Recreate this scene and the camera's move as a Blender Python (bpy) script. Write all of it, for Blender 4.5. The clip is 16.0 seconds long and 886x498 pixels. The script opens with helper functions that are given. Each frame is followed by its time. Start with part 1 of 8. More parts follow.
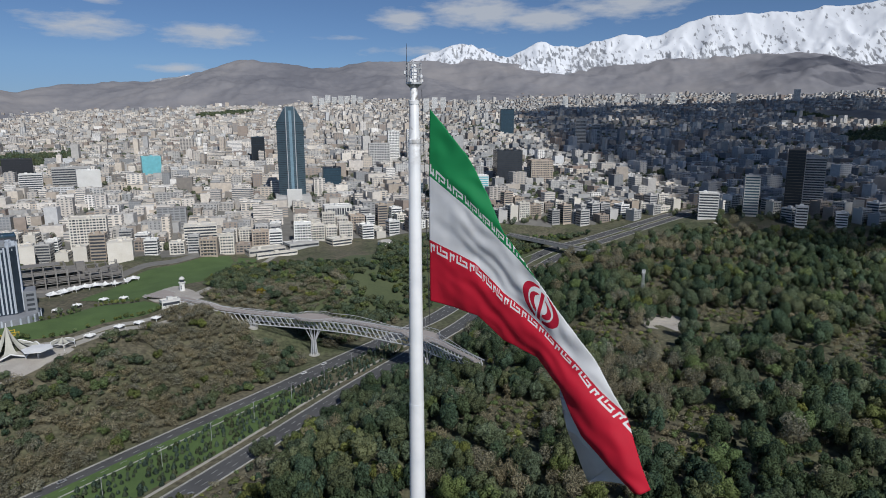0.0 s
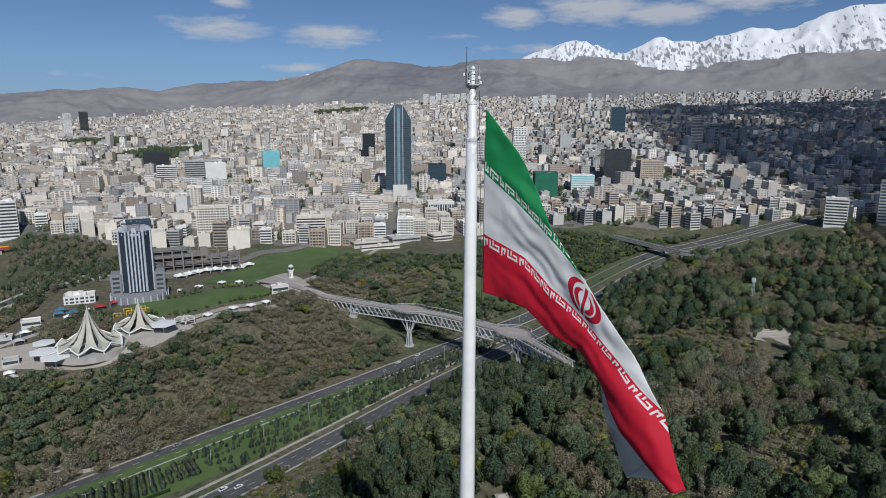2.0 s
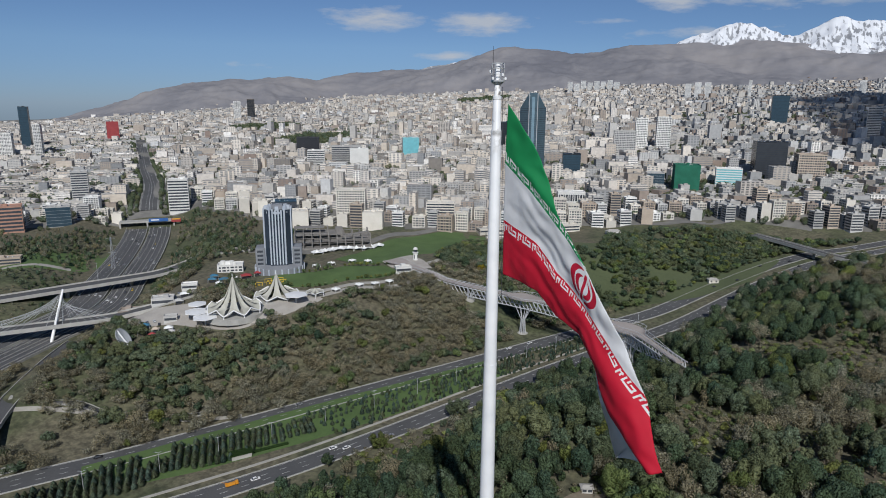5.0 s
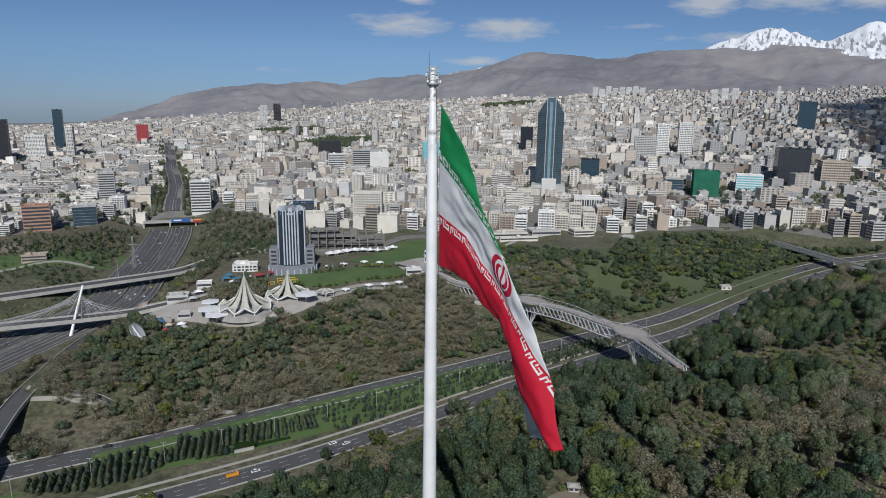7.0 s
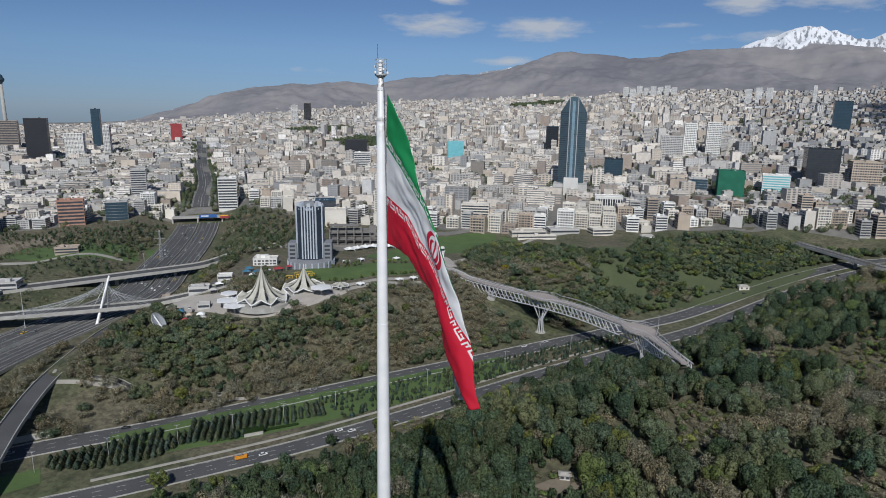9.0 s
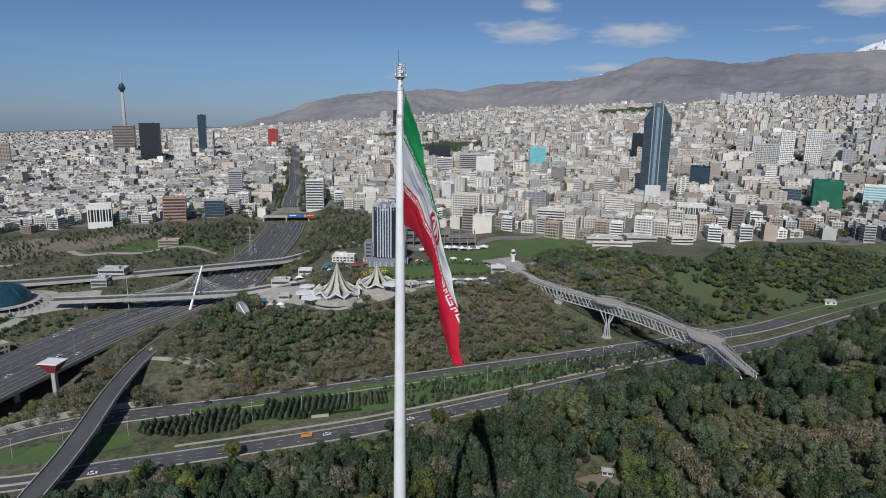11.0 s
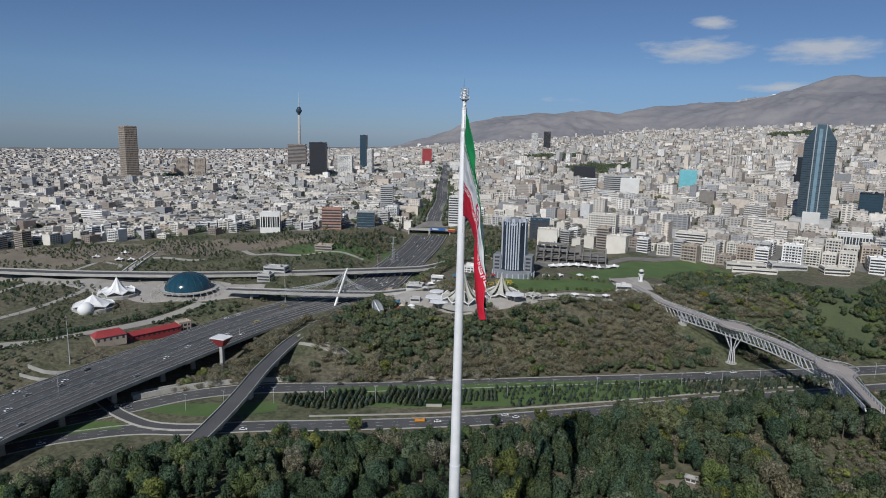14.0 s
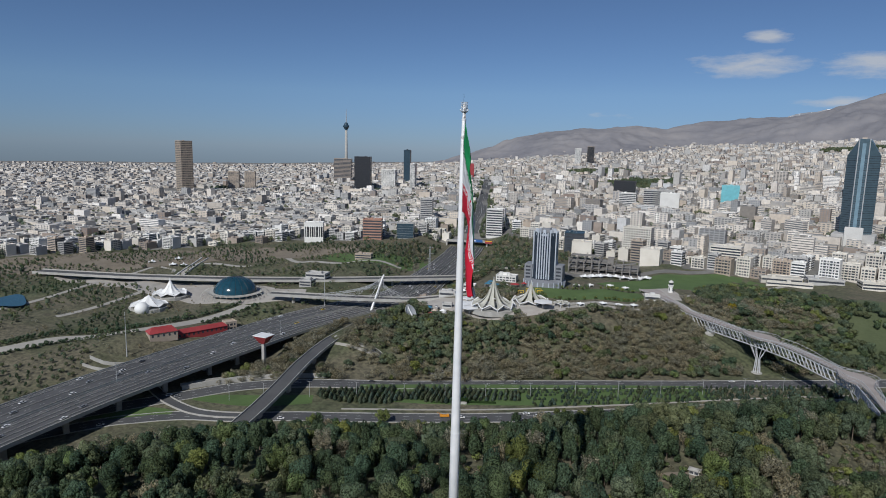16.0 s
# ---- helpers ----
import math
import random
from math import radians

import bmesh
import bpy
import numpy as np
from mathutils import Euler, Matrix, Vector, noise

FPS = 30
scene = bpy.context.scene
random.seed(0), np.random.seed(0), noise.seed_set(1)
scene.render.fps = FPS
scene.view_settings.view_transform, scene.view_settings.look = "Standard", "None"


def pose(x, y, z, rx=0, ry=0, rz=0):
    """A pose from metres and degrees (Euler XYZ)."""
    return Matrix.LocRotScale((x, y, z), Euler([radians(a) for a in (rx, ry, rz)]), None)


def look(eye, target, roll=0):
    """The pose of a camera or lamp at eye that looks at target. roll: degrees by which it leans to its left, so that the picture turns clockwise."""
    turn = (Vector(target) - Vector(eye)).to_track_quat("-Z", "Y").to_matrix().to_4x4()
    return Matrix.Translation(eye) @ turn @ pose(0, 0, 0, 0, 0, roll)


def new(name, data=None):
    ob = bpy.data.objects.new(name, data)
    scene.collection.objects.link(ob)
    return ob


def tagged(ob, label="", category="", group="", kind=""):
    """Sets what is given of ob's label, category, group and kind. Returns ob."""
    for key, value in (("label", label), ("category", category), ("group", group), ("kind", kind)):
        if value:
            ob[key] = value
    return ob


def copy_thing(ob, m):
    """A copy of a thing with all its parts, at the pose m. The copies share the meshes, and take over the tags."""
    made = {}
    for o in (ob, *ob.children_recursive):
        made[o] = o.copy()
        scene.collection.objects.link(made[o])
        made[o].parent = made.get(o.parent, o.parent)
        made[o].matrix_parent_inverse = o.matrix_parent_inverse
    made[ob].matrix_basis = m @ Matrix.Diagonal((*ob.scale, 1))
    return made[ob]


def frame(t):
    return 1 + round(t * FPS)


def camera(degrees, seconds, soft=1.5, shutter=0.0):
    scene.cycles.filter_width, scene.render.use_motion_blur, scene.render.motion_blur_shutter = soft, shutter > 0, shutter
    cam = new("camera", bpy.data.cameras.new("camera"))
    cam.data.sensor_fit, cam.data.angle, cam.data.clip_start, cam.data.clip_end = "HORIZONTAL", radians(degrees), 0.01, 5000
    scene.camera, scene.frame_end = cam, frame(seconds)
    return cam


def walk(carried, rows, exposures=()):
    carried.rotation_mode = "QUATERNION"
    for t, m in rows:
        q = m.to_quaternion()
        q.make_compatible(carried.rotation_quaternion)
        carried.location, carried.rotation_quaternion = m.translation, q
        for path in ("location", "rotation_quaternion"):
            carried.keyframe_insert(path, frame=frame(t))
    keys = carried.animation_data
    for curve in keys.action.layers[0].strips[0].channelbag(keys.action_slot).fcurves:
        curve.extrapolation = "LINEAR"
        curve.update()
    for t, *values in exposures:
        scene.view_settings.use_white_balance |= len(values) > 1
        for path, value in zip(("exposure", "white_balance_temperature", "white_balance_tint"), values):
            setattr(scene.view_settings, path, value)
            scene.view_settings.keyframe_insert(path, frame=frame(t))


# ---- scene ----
EXPO = 0.0
# the drone's flight: seconds, place, then yaw, pitch and roll in degrees
cam = camera(70.10, 16.0, 0.95)
PATH = [
    (0, 3.76, -80.80, 174.57, 0.107, -11.411, -0.009),
    (0.5, 5.41, -81.68, 174.66, 1.587, -11.421, 0.062),
    (1, 7.09, -82.61, 174.86, 4.394, -11.481, 0.081),
    (1.5, 8.81, -83.63, 175.02, 7.229, -11.571, 0.175),
    (2, 10.79, -84.55, 174.79, 9.799, -11.620, 0.265),
    (2.5, 12.94, -85.36, 174.77, 11.951, -11.785, 0.310),
    (3, 15.47, -86.08, 174.96, 14.006, -12.114, 0.377),
    (3.5, 18.41, -86.67, 175.19, 16.368, -12.350, 0.423),
    (4, 21.80, -87.01, 175.36, 19.128, -12.484, 0.493),
    (4.5, 25.03, -87.43, 175.55, 21.235, -12.644, 0.510),
    (5, 28.40, -87.78, 175.69, 22.590, -12.748, 0.476),
    (5.5, 31.89, -88.04, 175.73, 23.424, -12.788, 0.434),
    (6, 35.51, -88.19, 175.65, 23.969, -12.757, 0.429),
    (6.5, 39.24, -88.23, 175.41, 24.456, -12.648, 0.505),
    (7, 42.96, -88.17, 175.25, 24.906, -12.341, 0.736),
    (7.5, 46.82, -88.17, 174.76, 25.525, -12.346, 0.767),
    (8, 50.82, -88.53, 174.31, 26.128, -12.333, 0.773),
    (8.5, 54.73, -88.82, 173.92, 26.798, -12.344, 0.782),
    (9, 58.72, -89.35, 173.64, 27.676, -12.361, 0.779),
    (9.5, 62.92, -90.16, 173.40, 28.898, -12.351, 0.777),
    (10, 67.48, -91.28, 173.12, 30.601, -12.279, 0.790),
    (10.5, 72.52, -92.74, 172.75, 32.922, -12.109, 0.829),
    (11, 77.81, -94.17, 172.08, 35.600, -11.858, 0.912),
    (11.5, 83.20, -96.05, 171.86, 38.273, -11.648, 0.944),
    (12, 89.07, -97.80, 171.73, 40.905, -11.401, 1.026),
    (12.5, 95.15, -99.39, 171.55, 43.294, -11.123, 1.050),
    (13, 101.34, -100.98, 171.35, 45.416, -10.833, 1.127),
    (13.5, 107.68, -102.40, 171.13, 47.492, -10.530, 1.192),
    (14, 114.05, -103.64, 170.63, 49.369, -10.210, 1.240),
    (14.5, 120.43, -105.07, 169.93, 50.734, -9.891, 1.311),
    (15, 127.11, -106.45, 169.27, 51.850, -9.544, 1.297),
    (15.5, 133.80, -108.07, 168.79, 52.764, -9.242, 1.320),
    (16, 140.20, -110.00, 168.56, 53.481, -8.933, 1.337),
]
walk(cam, [(t, pose(x, y, z, 90 + pitch, 0, yaw) @ pose(0, 0, 0, 0, 0, roll)) for t, x, y, z, yaw, pitch, roll in PATH],
     [(0, EXPO), (16, EXPO)])

# ---- sky and sun ----
SUN = Vector((0.342, -0.685, 0.643)).normalized()
world = bpy.data.worlds.new("sky")
scene.world = world
world.use_nodes = True
wn, wl = world.node_tree.nodes, world.node_tree.links
wn.clear()
w_out, w_bg, w_sky = wn.new("ShaderNodeOutputWorld"), wn.new("ShaderNodeBackground"), wn.new("ShaderNodeTexSky")
w_sky.sky_type, w_sky.sun_disc = "NISHITA", False
w_sky.sun_elevation, w_sky.sun_rotation = math.asin(SUN.z), math.atan2(SUN.x, SUN.y)
w_sky.altitude, w_sky.air_density, w_sky.dust_density, w_sky.ozone_density = 1500, 1.0, 0.15, 3.0
w_bg.inputs["Strength"].default_value = 0.05


def sky_math(op, a, b=0.0, clamp=False):
    m = wn.new("ShaderNodeMath")
    m.operation, m.use_clamp = op, clamp
    for key, v in ((0, a), (1, b)):
        if isinstance(v, (int, float)):
            m.inputs[key].default_value = v
        else:
            wl.new(v, m.inputs[key])
    return m.outputs[0]


def sky_mix(fac, a, b, blend="MIX"):
    m = wn.new("ShaderNodeMix")
    m.data_type, m.blend_type = "RGBA", blend
    for key, v in ((0, fac), (6, a), (7, b)):
        if isinstance(v, (int, float)):
            m.inputs[key].default_value = v
        elif isinstance(v, tuple):
            m.inputs[key].default_value = (*v, 1)
        else:
            wl.new(v, m.inputs[key])
    return m.outputs[2]


w_dir = wn.new("ShaderNodeTexCoord").outputs["Generated"]
w_sep = wn.new("ShaderNodeSeparateXYZ")
wl.new(w_dir, w_sep.inputs[0])
flat = sky_math("SQRT", sky_math("ADD", sky_math("POWER", w_sep.outputs[0], 2.0), sky_math("POWER", w_sep.outputs[1], 2.0)))
slope_ = sky_math("DIVIDE", w_sep.outputs[2], flat)
yaw_ = sky_math("MULTIPLY", sky_math("ARCTAN2", sky_math("MULTIPLY", w_sep.outputs[0], -1.0), w_sep.outputs[1]), 57.2958)
# dusty air low down, deeper blue above
tint = sky_mix(sky_math("DIVIDE", slope_, 0.3, True), (0.74, 0.93, 1.26), (0.86, 0.98, 1.16))
tint = sky_mix(sky_math("DIVIDE", slope_, 0.085, True), (0.50, 0.68, 1.12), tint)
sky_col = sky_mix(1.0, w_sky.outputs[0], tint, "MULTIPLY")
# fair-weather clouds: direction, height, half width, half height, weight
puffs = None
for y0, e0, wy, we, k in ((28.5, 0.126, 4.6, 0.020, 1.0), (27.6, 0.163, 2.2, 0.010, 1.0), (19.6, 0.121, 4.6, 0.020, 1.0), (3.5, 0.150, 3.0, 0.020, 1.1), (-3.0, 0.160, 5.5, 0.026, 1.15), (-8.6, 0.150, 5.0, 0.020, 1.15),
                         (9.0, 0.122, 4.0, 0.008, 0.55), (22.0, 0.074, 3.2, 0.008, 1.0), (38.0, 0.056, 5.0, 0.006, 0.5), (2.0, 0.104, 7.0, 0.010, 0.75), (-15.0, 0.165, 6.0, 0.022, 1.0), (60.0, 0.26, 12.0, 0.04, 0.6), (-60.0, 0.4, 20.0, 0.1, 0.9), (150.0, 0.5, 30.0, 0.15, 0.9)):
    d2 = sky_math("ADD", sky_math("POWER", sky_math("DIVIDE", sky_math("SUBTRACT", yaw_, y0), wy), 2.0), sky_math("POWER", sky_math("DIVIDE", sky_math("SUBTRACT", slope_, e0), we), 2.0))
    p = sky_math("MULTIPLY", sky_math("EXPONENT", sky_math("MULTIPLY", d2, -1.0)), k)
    puffs = p if puffs is None else sky_math("MAXIMUM", puffs, p)
w_map = wn.new("ShaderNodeCombineXYZ")
wl.new(sky_math("MULTIPLY", yaw_, 0.16), w_map.inputs[0])
wl.new(sky_math("MULTIPLY", slope_, 34.0), w_map.inputs[1])
w_noise = wn.new("ShaderNodeTexNoise")
w_noise.inputs["Scale"].default_value, w_noise.inputs["Detail"].default_value, w_noise.inputs["Roughness"].default_value = 2.2, 9.0, 0.62
wl.new(w_map.outputs[0], w_noise.inputs["Vector"])
cover = sky_math("MULTIPLY", sky_math("SUBTRACT", sky_math("ADD", sky_math("MULTIPLY", puffs, 0.75), sky_math("MULTIPLY", w_noise.outputs["Fac"], 1.1)), 0.86), 2.2, True)
cover = sky_math("MULTIPLY", cover, 0.78)
sky_col = sky_mix(cover, sky_col, (9.5, 10.0, 10.8))
wl.new(sky_col, w_bg.inputs["Color"])
wl.new(w_bg.outputs[0], w_out.inputs["Surface"])
sun = new("sun", bpy.data.lights.new("sun", "SUN"))
sun.data.energy, sun.data.angle, sun.data.color = 3.6, radians(0.53), (0.985, 0.98, 0.955)
sun.matrix_world = look(SUN * 1000, (0, 0, 0))

# ---- the lie of the land ----
AXIS = [(-330, -260), (-300, -110), (-283, -30), (-268, 15), (-243, 62), (-204, 114), (-172, 160), (-140, 215), (-108, 268), (-76, 322),
        (-45, 372), (-10, 420), (14, 460), (60, 545), (110, 625), (150, 672), (182, 697), (247, 742), (296, 768), (335, 785), (420, 815), (520, 850)]
EXPRESS = [(-120, -330), (-215, -200), (-276, -109), (-314, -46), (-359, 46), (-392, 120), (-412, 190), (-430, 262), (-480, 327), (-545, 408), (-618, 490), (-700, 572),
           (-830, 700), (-1050, 890), (-1500, 1290)]


def smooth(a, b, x):
    k = np.clip((x - a) / (b - a), 0, 1)
    return k * k * (3 - 2 * k)


def refine(line, step=8.0):
    """A rounded polyline with points about a step apart."""
    p = np.array(line, float)
    out = []
    for i in range(len(p) - 1):
        a, b, c, d = p[max(i - 1, 0)], p[i], p[i + 1], p[min(i + 2, len(p) - 1)]
        n = max(1, int(np.linalg.norm((c - b)[:2]) / step))
        for k in range(n):
            u = k / n
            out.append(0.5 * (2 * b + (c - a) * u + (2 * a - 5 * b + 4 * c - d) * u ** 2 + (3 * b - a - 3 * c + d) * u ** 3))
    out.append(p[-1])
    return np.array(out)


AXIS_R, EXPRESS_R = refine(AXIS, 10), refine(EXPRESS, 12)


def beside(line, x, y):
    """Distance to a polyline, with a sign (positive on its left), and the y of the nearest point on it."""
    best, sign, at = np.full(x.shape, 1e9), np.zeros(x.shape), np.zeros(x.shape)
    for a, b in zip(line[:-1], line[1:]):
        e = b[:2] - a[:2]
        u = np.clip(((x - a[0]) * e[0] + (y - a[1]) * e[1]) / (e @ e), 0, 1)
        px, py = a[0] + u * e[0], a[1] + u * e[1]
        d = np.hypot(x - px, y - py)
        m = d < best
        best = np.where(m, d, best)
        sign = np.where(m, np.sign(e[0] * (y - py) - e[1] * (x - px)), sign)
        at = np.where(m, py, at)
    return best * sign, at


def road_z(y):
    """Height of the sunken road, which climbs to the north."""
    return np.interp(y, [-300, -60, 60, 300, 380, 460, 550, 640, 700, 742, 762, 785, 815, 850], [-6, -4, -1.5, 0, 1, 6, 13, 20, 26, 34, 41, 50, 57, 64])


def ground_z(x, y):
    """Height of the ground, in metres over the road under the footbridge."""
    x, y = np.asarray(x, float), np.asarray(y, float)
    dx, dy = x - 60, y + 95
    r, yaw = np.hypot(dx, dy), np.degrees(np.arctan2(-dx, dy))
    yaw = np.where(yaw < -120, yaw + 360, yaw)
    rise = np.interp(yaw, [-60, -20, 10, 25, 37, 55, 70, 110, 180], [.094, .09, .086, .066, .047, .022, .011, .008, .006])
    d, ay = beside(AXIS_R, x, y)
    west = 9 + smooth(40, 380, y + 0.25 * x + 95) * 22.5
    out = np.where(d > 0, np.interp(yaw, [48, 70], [27, 15]), 27)
    west = west * (1 - smooth(500, 900, r)) + out * smooth(500, 900, r)
    east = 27 + 4 * smooth(100, 300, -d) + 0.018 * np.clip(y - 250, 0, 900)
    flat_out = smooth(40, 56, yaw)
    far = rise * np.clip(r - 720 - 0.7 * flat_out * np.clip(r - 2300, 0, None), 0, None)
    # rounded shoulders, no wall of earth: the city's slope begins softly
    far = far * smooth(600, 1000, r)
    top = np.where(d > 0, west, east)
    gentle = 1 - smooth(120, 230, ay)
    bank = smooth(38 + 8 * gentle * (d < 0), np.where(d > 0, 135, 120 + 34 * gentle), np.abs(d))
    wav = 2.2 * np.sin(x * .031 + 1.3) * np.cos(y * .027) + 1.2 * np.sin(x * .083 + y * .06)
    z = road_z(ay) * (1 - bank) + (top + wav + far) * bank
    e, _ = beside(EXPRESS_R, x, y)
    ez = 9 + 0.012 * np.clip(y - 200, 0, 2000)
    cut = 1 - smooth(34, 80, np.abs(e))
    cut = cut * smooth(60, 120, y) * (1 - smooth(930, 1080, r))
    z = z * (1 - cut) + (ez - 0.6) * cut
    low = 1 - smooth(60, 130, y)
    z = z - low * (1 - smooth(30, 70, np.abs(e))) * np.clip(z + 3, 0, 30)
    return z

# ---- materials ----
def nodes_of(name):
    m = bpy.data.materials.new(name)
    m.use_nodes = True
    n, l = m.node_tree.nodes, m.node_tree.links
    return m, n, l, n["Principled BSDF"]


def noise_node(n, l, scale, detail=4.0, vector=None):
    t = n.new("ShaderNodeTexNoise")
    t.inputs["Scale"].default_value, t.inputs["Detail"].default_value = scale, detail
    if vector is None:
        vector = n.new("ShaderNodeNewGeometry").outputs["Position"]
    l.new(vector, t.inputs["Vector"])
    return t.outputs["Fac"]


def ramp_node(n, l, fac, stops):
    r = n.new("ShaderNodeValToRGB")
    while len(r.color_ramp.elements) < len(stops):
        r.color_ramp.elements.new(0.5)
    for e, (p, c) in zip(r.color_ramp.elements, stops):
        e.position, e.color = p, (*c, 1)
    l.new(fac, r.inputs["Fac"])
    return r.outputs["Color"]


def mix_node(n, l, fac, a, b, blend="MIX"):
    m = n.new("ShaderNodeMix")
    m.data_type, m.blend_type = "RGBA", blend
    for key, v in ((0, fac), (6, a), (7, b)):
        if isinstance(v, (int, float)):
            m.inputs[key].default_value = v
        elif isinstance(v, tuple):
            m.inputs[key].default_value = (*v, 1)
        else:
            l.new(v, m.inputs[key])
    return m.outputs[2]


def math_node(n, l, op, a, b=0.0, clamp=False):
    m = n.new("ShaderNodeMath")
    m.operation, m.use_clamp = op, clamp
    for key, v in ((0, a), (1, b)):
        if isinstance(v, (int, float)):
            m.inputs[key].default_value = v
        else:
            l.new(v, m.inputs[key])
    return m.outputs[0]


def bump_node(n, l, b, height, strength, distance):
    u = n.new("ShaderNodeBump")
    u.inputs["Strength"].default_value, u.inputs["Distance"].default_value = strength, distance
    l.new(height, u.inputs["Height"])
    l.new(u.outputs[0], b.inputs["Normal"])


def surface(name, c1, c2, big=0.2, small=3.0, rough=0.85, metal=0.0, bump=0.0, random=0.0, island=0.0):
    """A worn surface: two tones, mottled at two scales, with a spread of tone from object to object or piece to piece."""
    m, n, l, b = nodes_of(name)
    f = math_node(n, l, "ADD", math_node(n, l, "MULTIPLY", noise_node(n, l, big), 0.6), math_node(n, l, "MULTIPLY", noise_node(n, l, small), 0.4))
    col = ramp_node(n, l, f, [(0.3, c1), (0.7, c2)])
    for amount, node, out in ((random, "ShaderNodeObjectInfo", "Random"), (island, "ShaderNodeNewGeometry", "Random Per Island")):
        if amount:
            v = math_node(n, l, "ADD", math_node(n, l, "MULTIPLY", n.new(node).outputs[out], amount * 2), 1 - amount)
            col = mix_node(n, l, 1.0, col, v, "MULTIPLY")
    l.new(col, b.inputs["Base Color"])
    b.inputs["Roughness"].default_value, b.inputs["Metallic"].default_value = rough, metal
    if bump:
        bump_node(n, l, b, noise_node(n, l, small), 0.6, bump)
    return m


def facade(name, tones, glass, pitch_u=3.2, pitch_v=3.2, lo=0.2, hi=0.8, vlo=0.3, vhi=0.82, band=False):
    """Walls seen from afar: rows of windows at real size over walls whose tone, window width and glazing differ from house to house."""
    m, n, l, b = nodes_of(name)
    uv = n.new("ShaderNodeUVMap")
    uv.uv_map = "UVMap"
    s = n.new("ShaderNodeSeparateXYZ")
    l.new(uv.outputs[0], s.inputs[0])
    rnd = n.new("ShaderNodeNewGeometry").outputs["Random Per Island"]

    def dice(k):
        return math_node(n, l, "FRACT", math_node(n, l, "MULTIPLY", rnd, k))

    def span(k, a, c):
        return math_node(n, l, "ADD", math_node(n, l, "MULTIPLY", dice(k), c - a), a)
    fu = math_node(n, l, "FRACT", math_node(n, l, "DIVIDE", s.outputs[0], span(37.3, pitch_u * 0.75, pitch_u * 1.7)))
    fv = math_node(n, l, "FRACT", math_node(n, l, "DIVIDE", s.outputs[1], pitch_v))
    mask = math_node(n, l, "MULTIPLY", math_node(n, l, "GREATER_THAN", fv, span(91.7, vlo - 0.12, vlo + 0.16)), math_node(n, l, "LESS_THAN", fv, vhi))
    if not band:
        mask = math_node(n, l, "MULTIPLY", mask, math_node(n, l, "MULTIPLY", math_node(n, l, "GREATER_THAN", fu, lo), math_node(n, l, "LESS_THAN", fu, span(53.1, 0.42, hi + 0.06))))
    mask = math_node(n, l, "MULTIPLY", mask, math_node(n, l, "GREATER_THAN", s.outputs[1], 0.5))
    mask = math_node(n, l, "MULTIPLY", mask, math_node(n, l, "GREATER_THAN", dice(71.3), 0.30))
    col = ramp_node(n, l, rnd, tones)
    # soot and rain have mottled the walls
    col = mix_node(n, l, 1.0, col, math_node(n, l, "ADD", math_node(n, l, "MULTIPLY", noise_node(n, l, 0.22), 0.6), 0.68), "MULTIPLY")
    gl = mix_node(n, l, dice(17.9), glass, tuple(min(1, c * 5.0 + 0.10) for c in glass))
    gl = mix_node(n, l, math_node(n, l, "MULTIPLY", noise_node(n, l, 0.3, 2.0), 0.9), gl, (0.24, 0.235, 0.225))
    l.new(mix_node(n, l, mask, col, gl), b.inputs["Base Color"])
    l.new(math_node(n, l, "SUBTRACT", 0.85, math_node(n, l, "MULTIPLY", mask, 0.5)), b.inputs["Roughness"])
    return m


M_ASPHALT = surface("asphalt", (0.058, 0.059, 0.062), (0.104, 0.104, 0.106), 0.05, 1.1, 0.9)
M_CONCRETE = surface("concrete", (0.30, 0.29, 0.27), (0.46, 0.45, 0.42), 0.15, 1.5, 0.85)
M_PAVE = surface("paving", (0.33, 0.30, 0.27), (0.47, 0.44, 0.40), 0.1, 1.2, 0.85)
M_PAINT = surface("white_paint", (0.72, 0.72, 0.72), (0.82, 0.82, 0.82), 0.3, 3.0, 0.45)
M_MARK = surface("road_marking", (0.55, 0.55, 0.53), (0.72, 0.72, 0.70), 0.3, 3.0, 0.7)
M_STEEL = surface("painted_steel", (0.42, 0.44, 0.45), (0.56, 0.57, 0.58), 0.3, 2.0, 0.5, 0.2)
M_DARK = surface("dark_metal", (0.03, 0.03, 0.035), (0.06, 0.06, 0.065), 0.3, 2.0, 0.5, 0.3)
M_ROOF = surface("flat_roof", (0.29, 0.275, 0.255), (0.56, 0.535, 0.50), 0.05, 0.6, 0.9, island=0.45)
M_SOIL = surface("soil", (0.14, 0.12, 0.09), (0.25, 0.21, 0.16), 0.05, 0.6, 0.95, bump=0.2)
M_LAWN = surface("lawn", (0.058, 0.100, 0.030), (0.098, 0.158, 0.048), 0.06, 0.8, 0.95, bump=0.1)

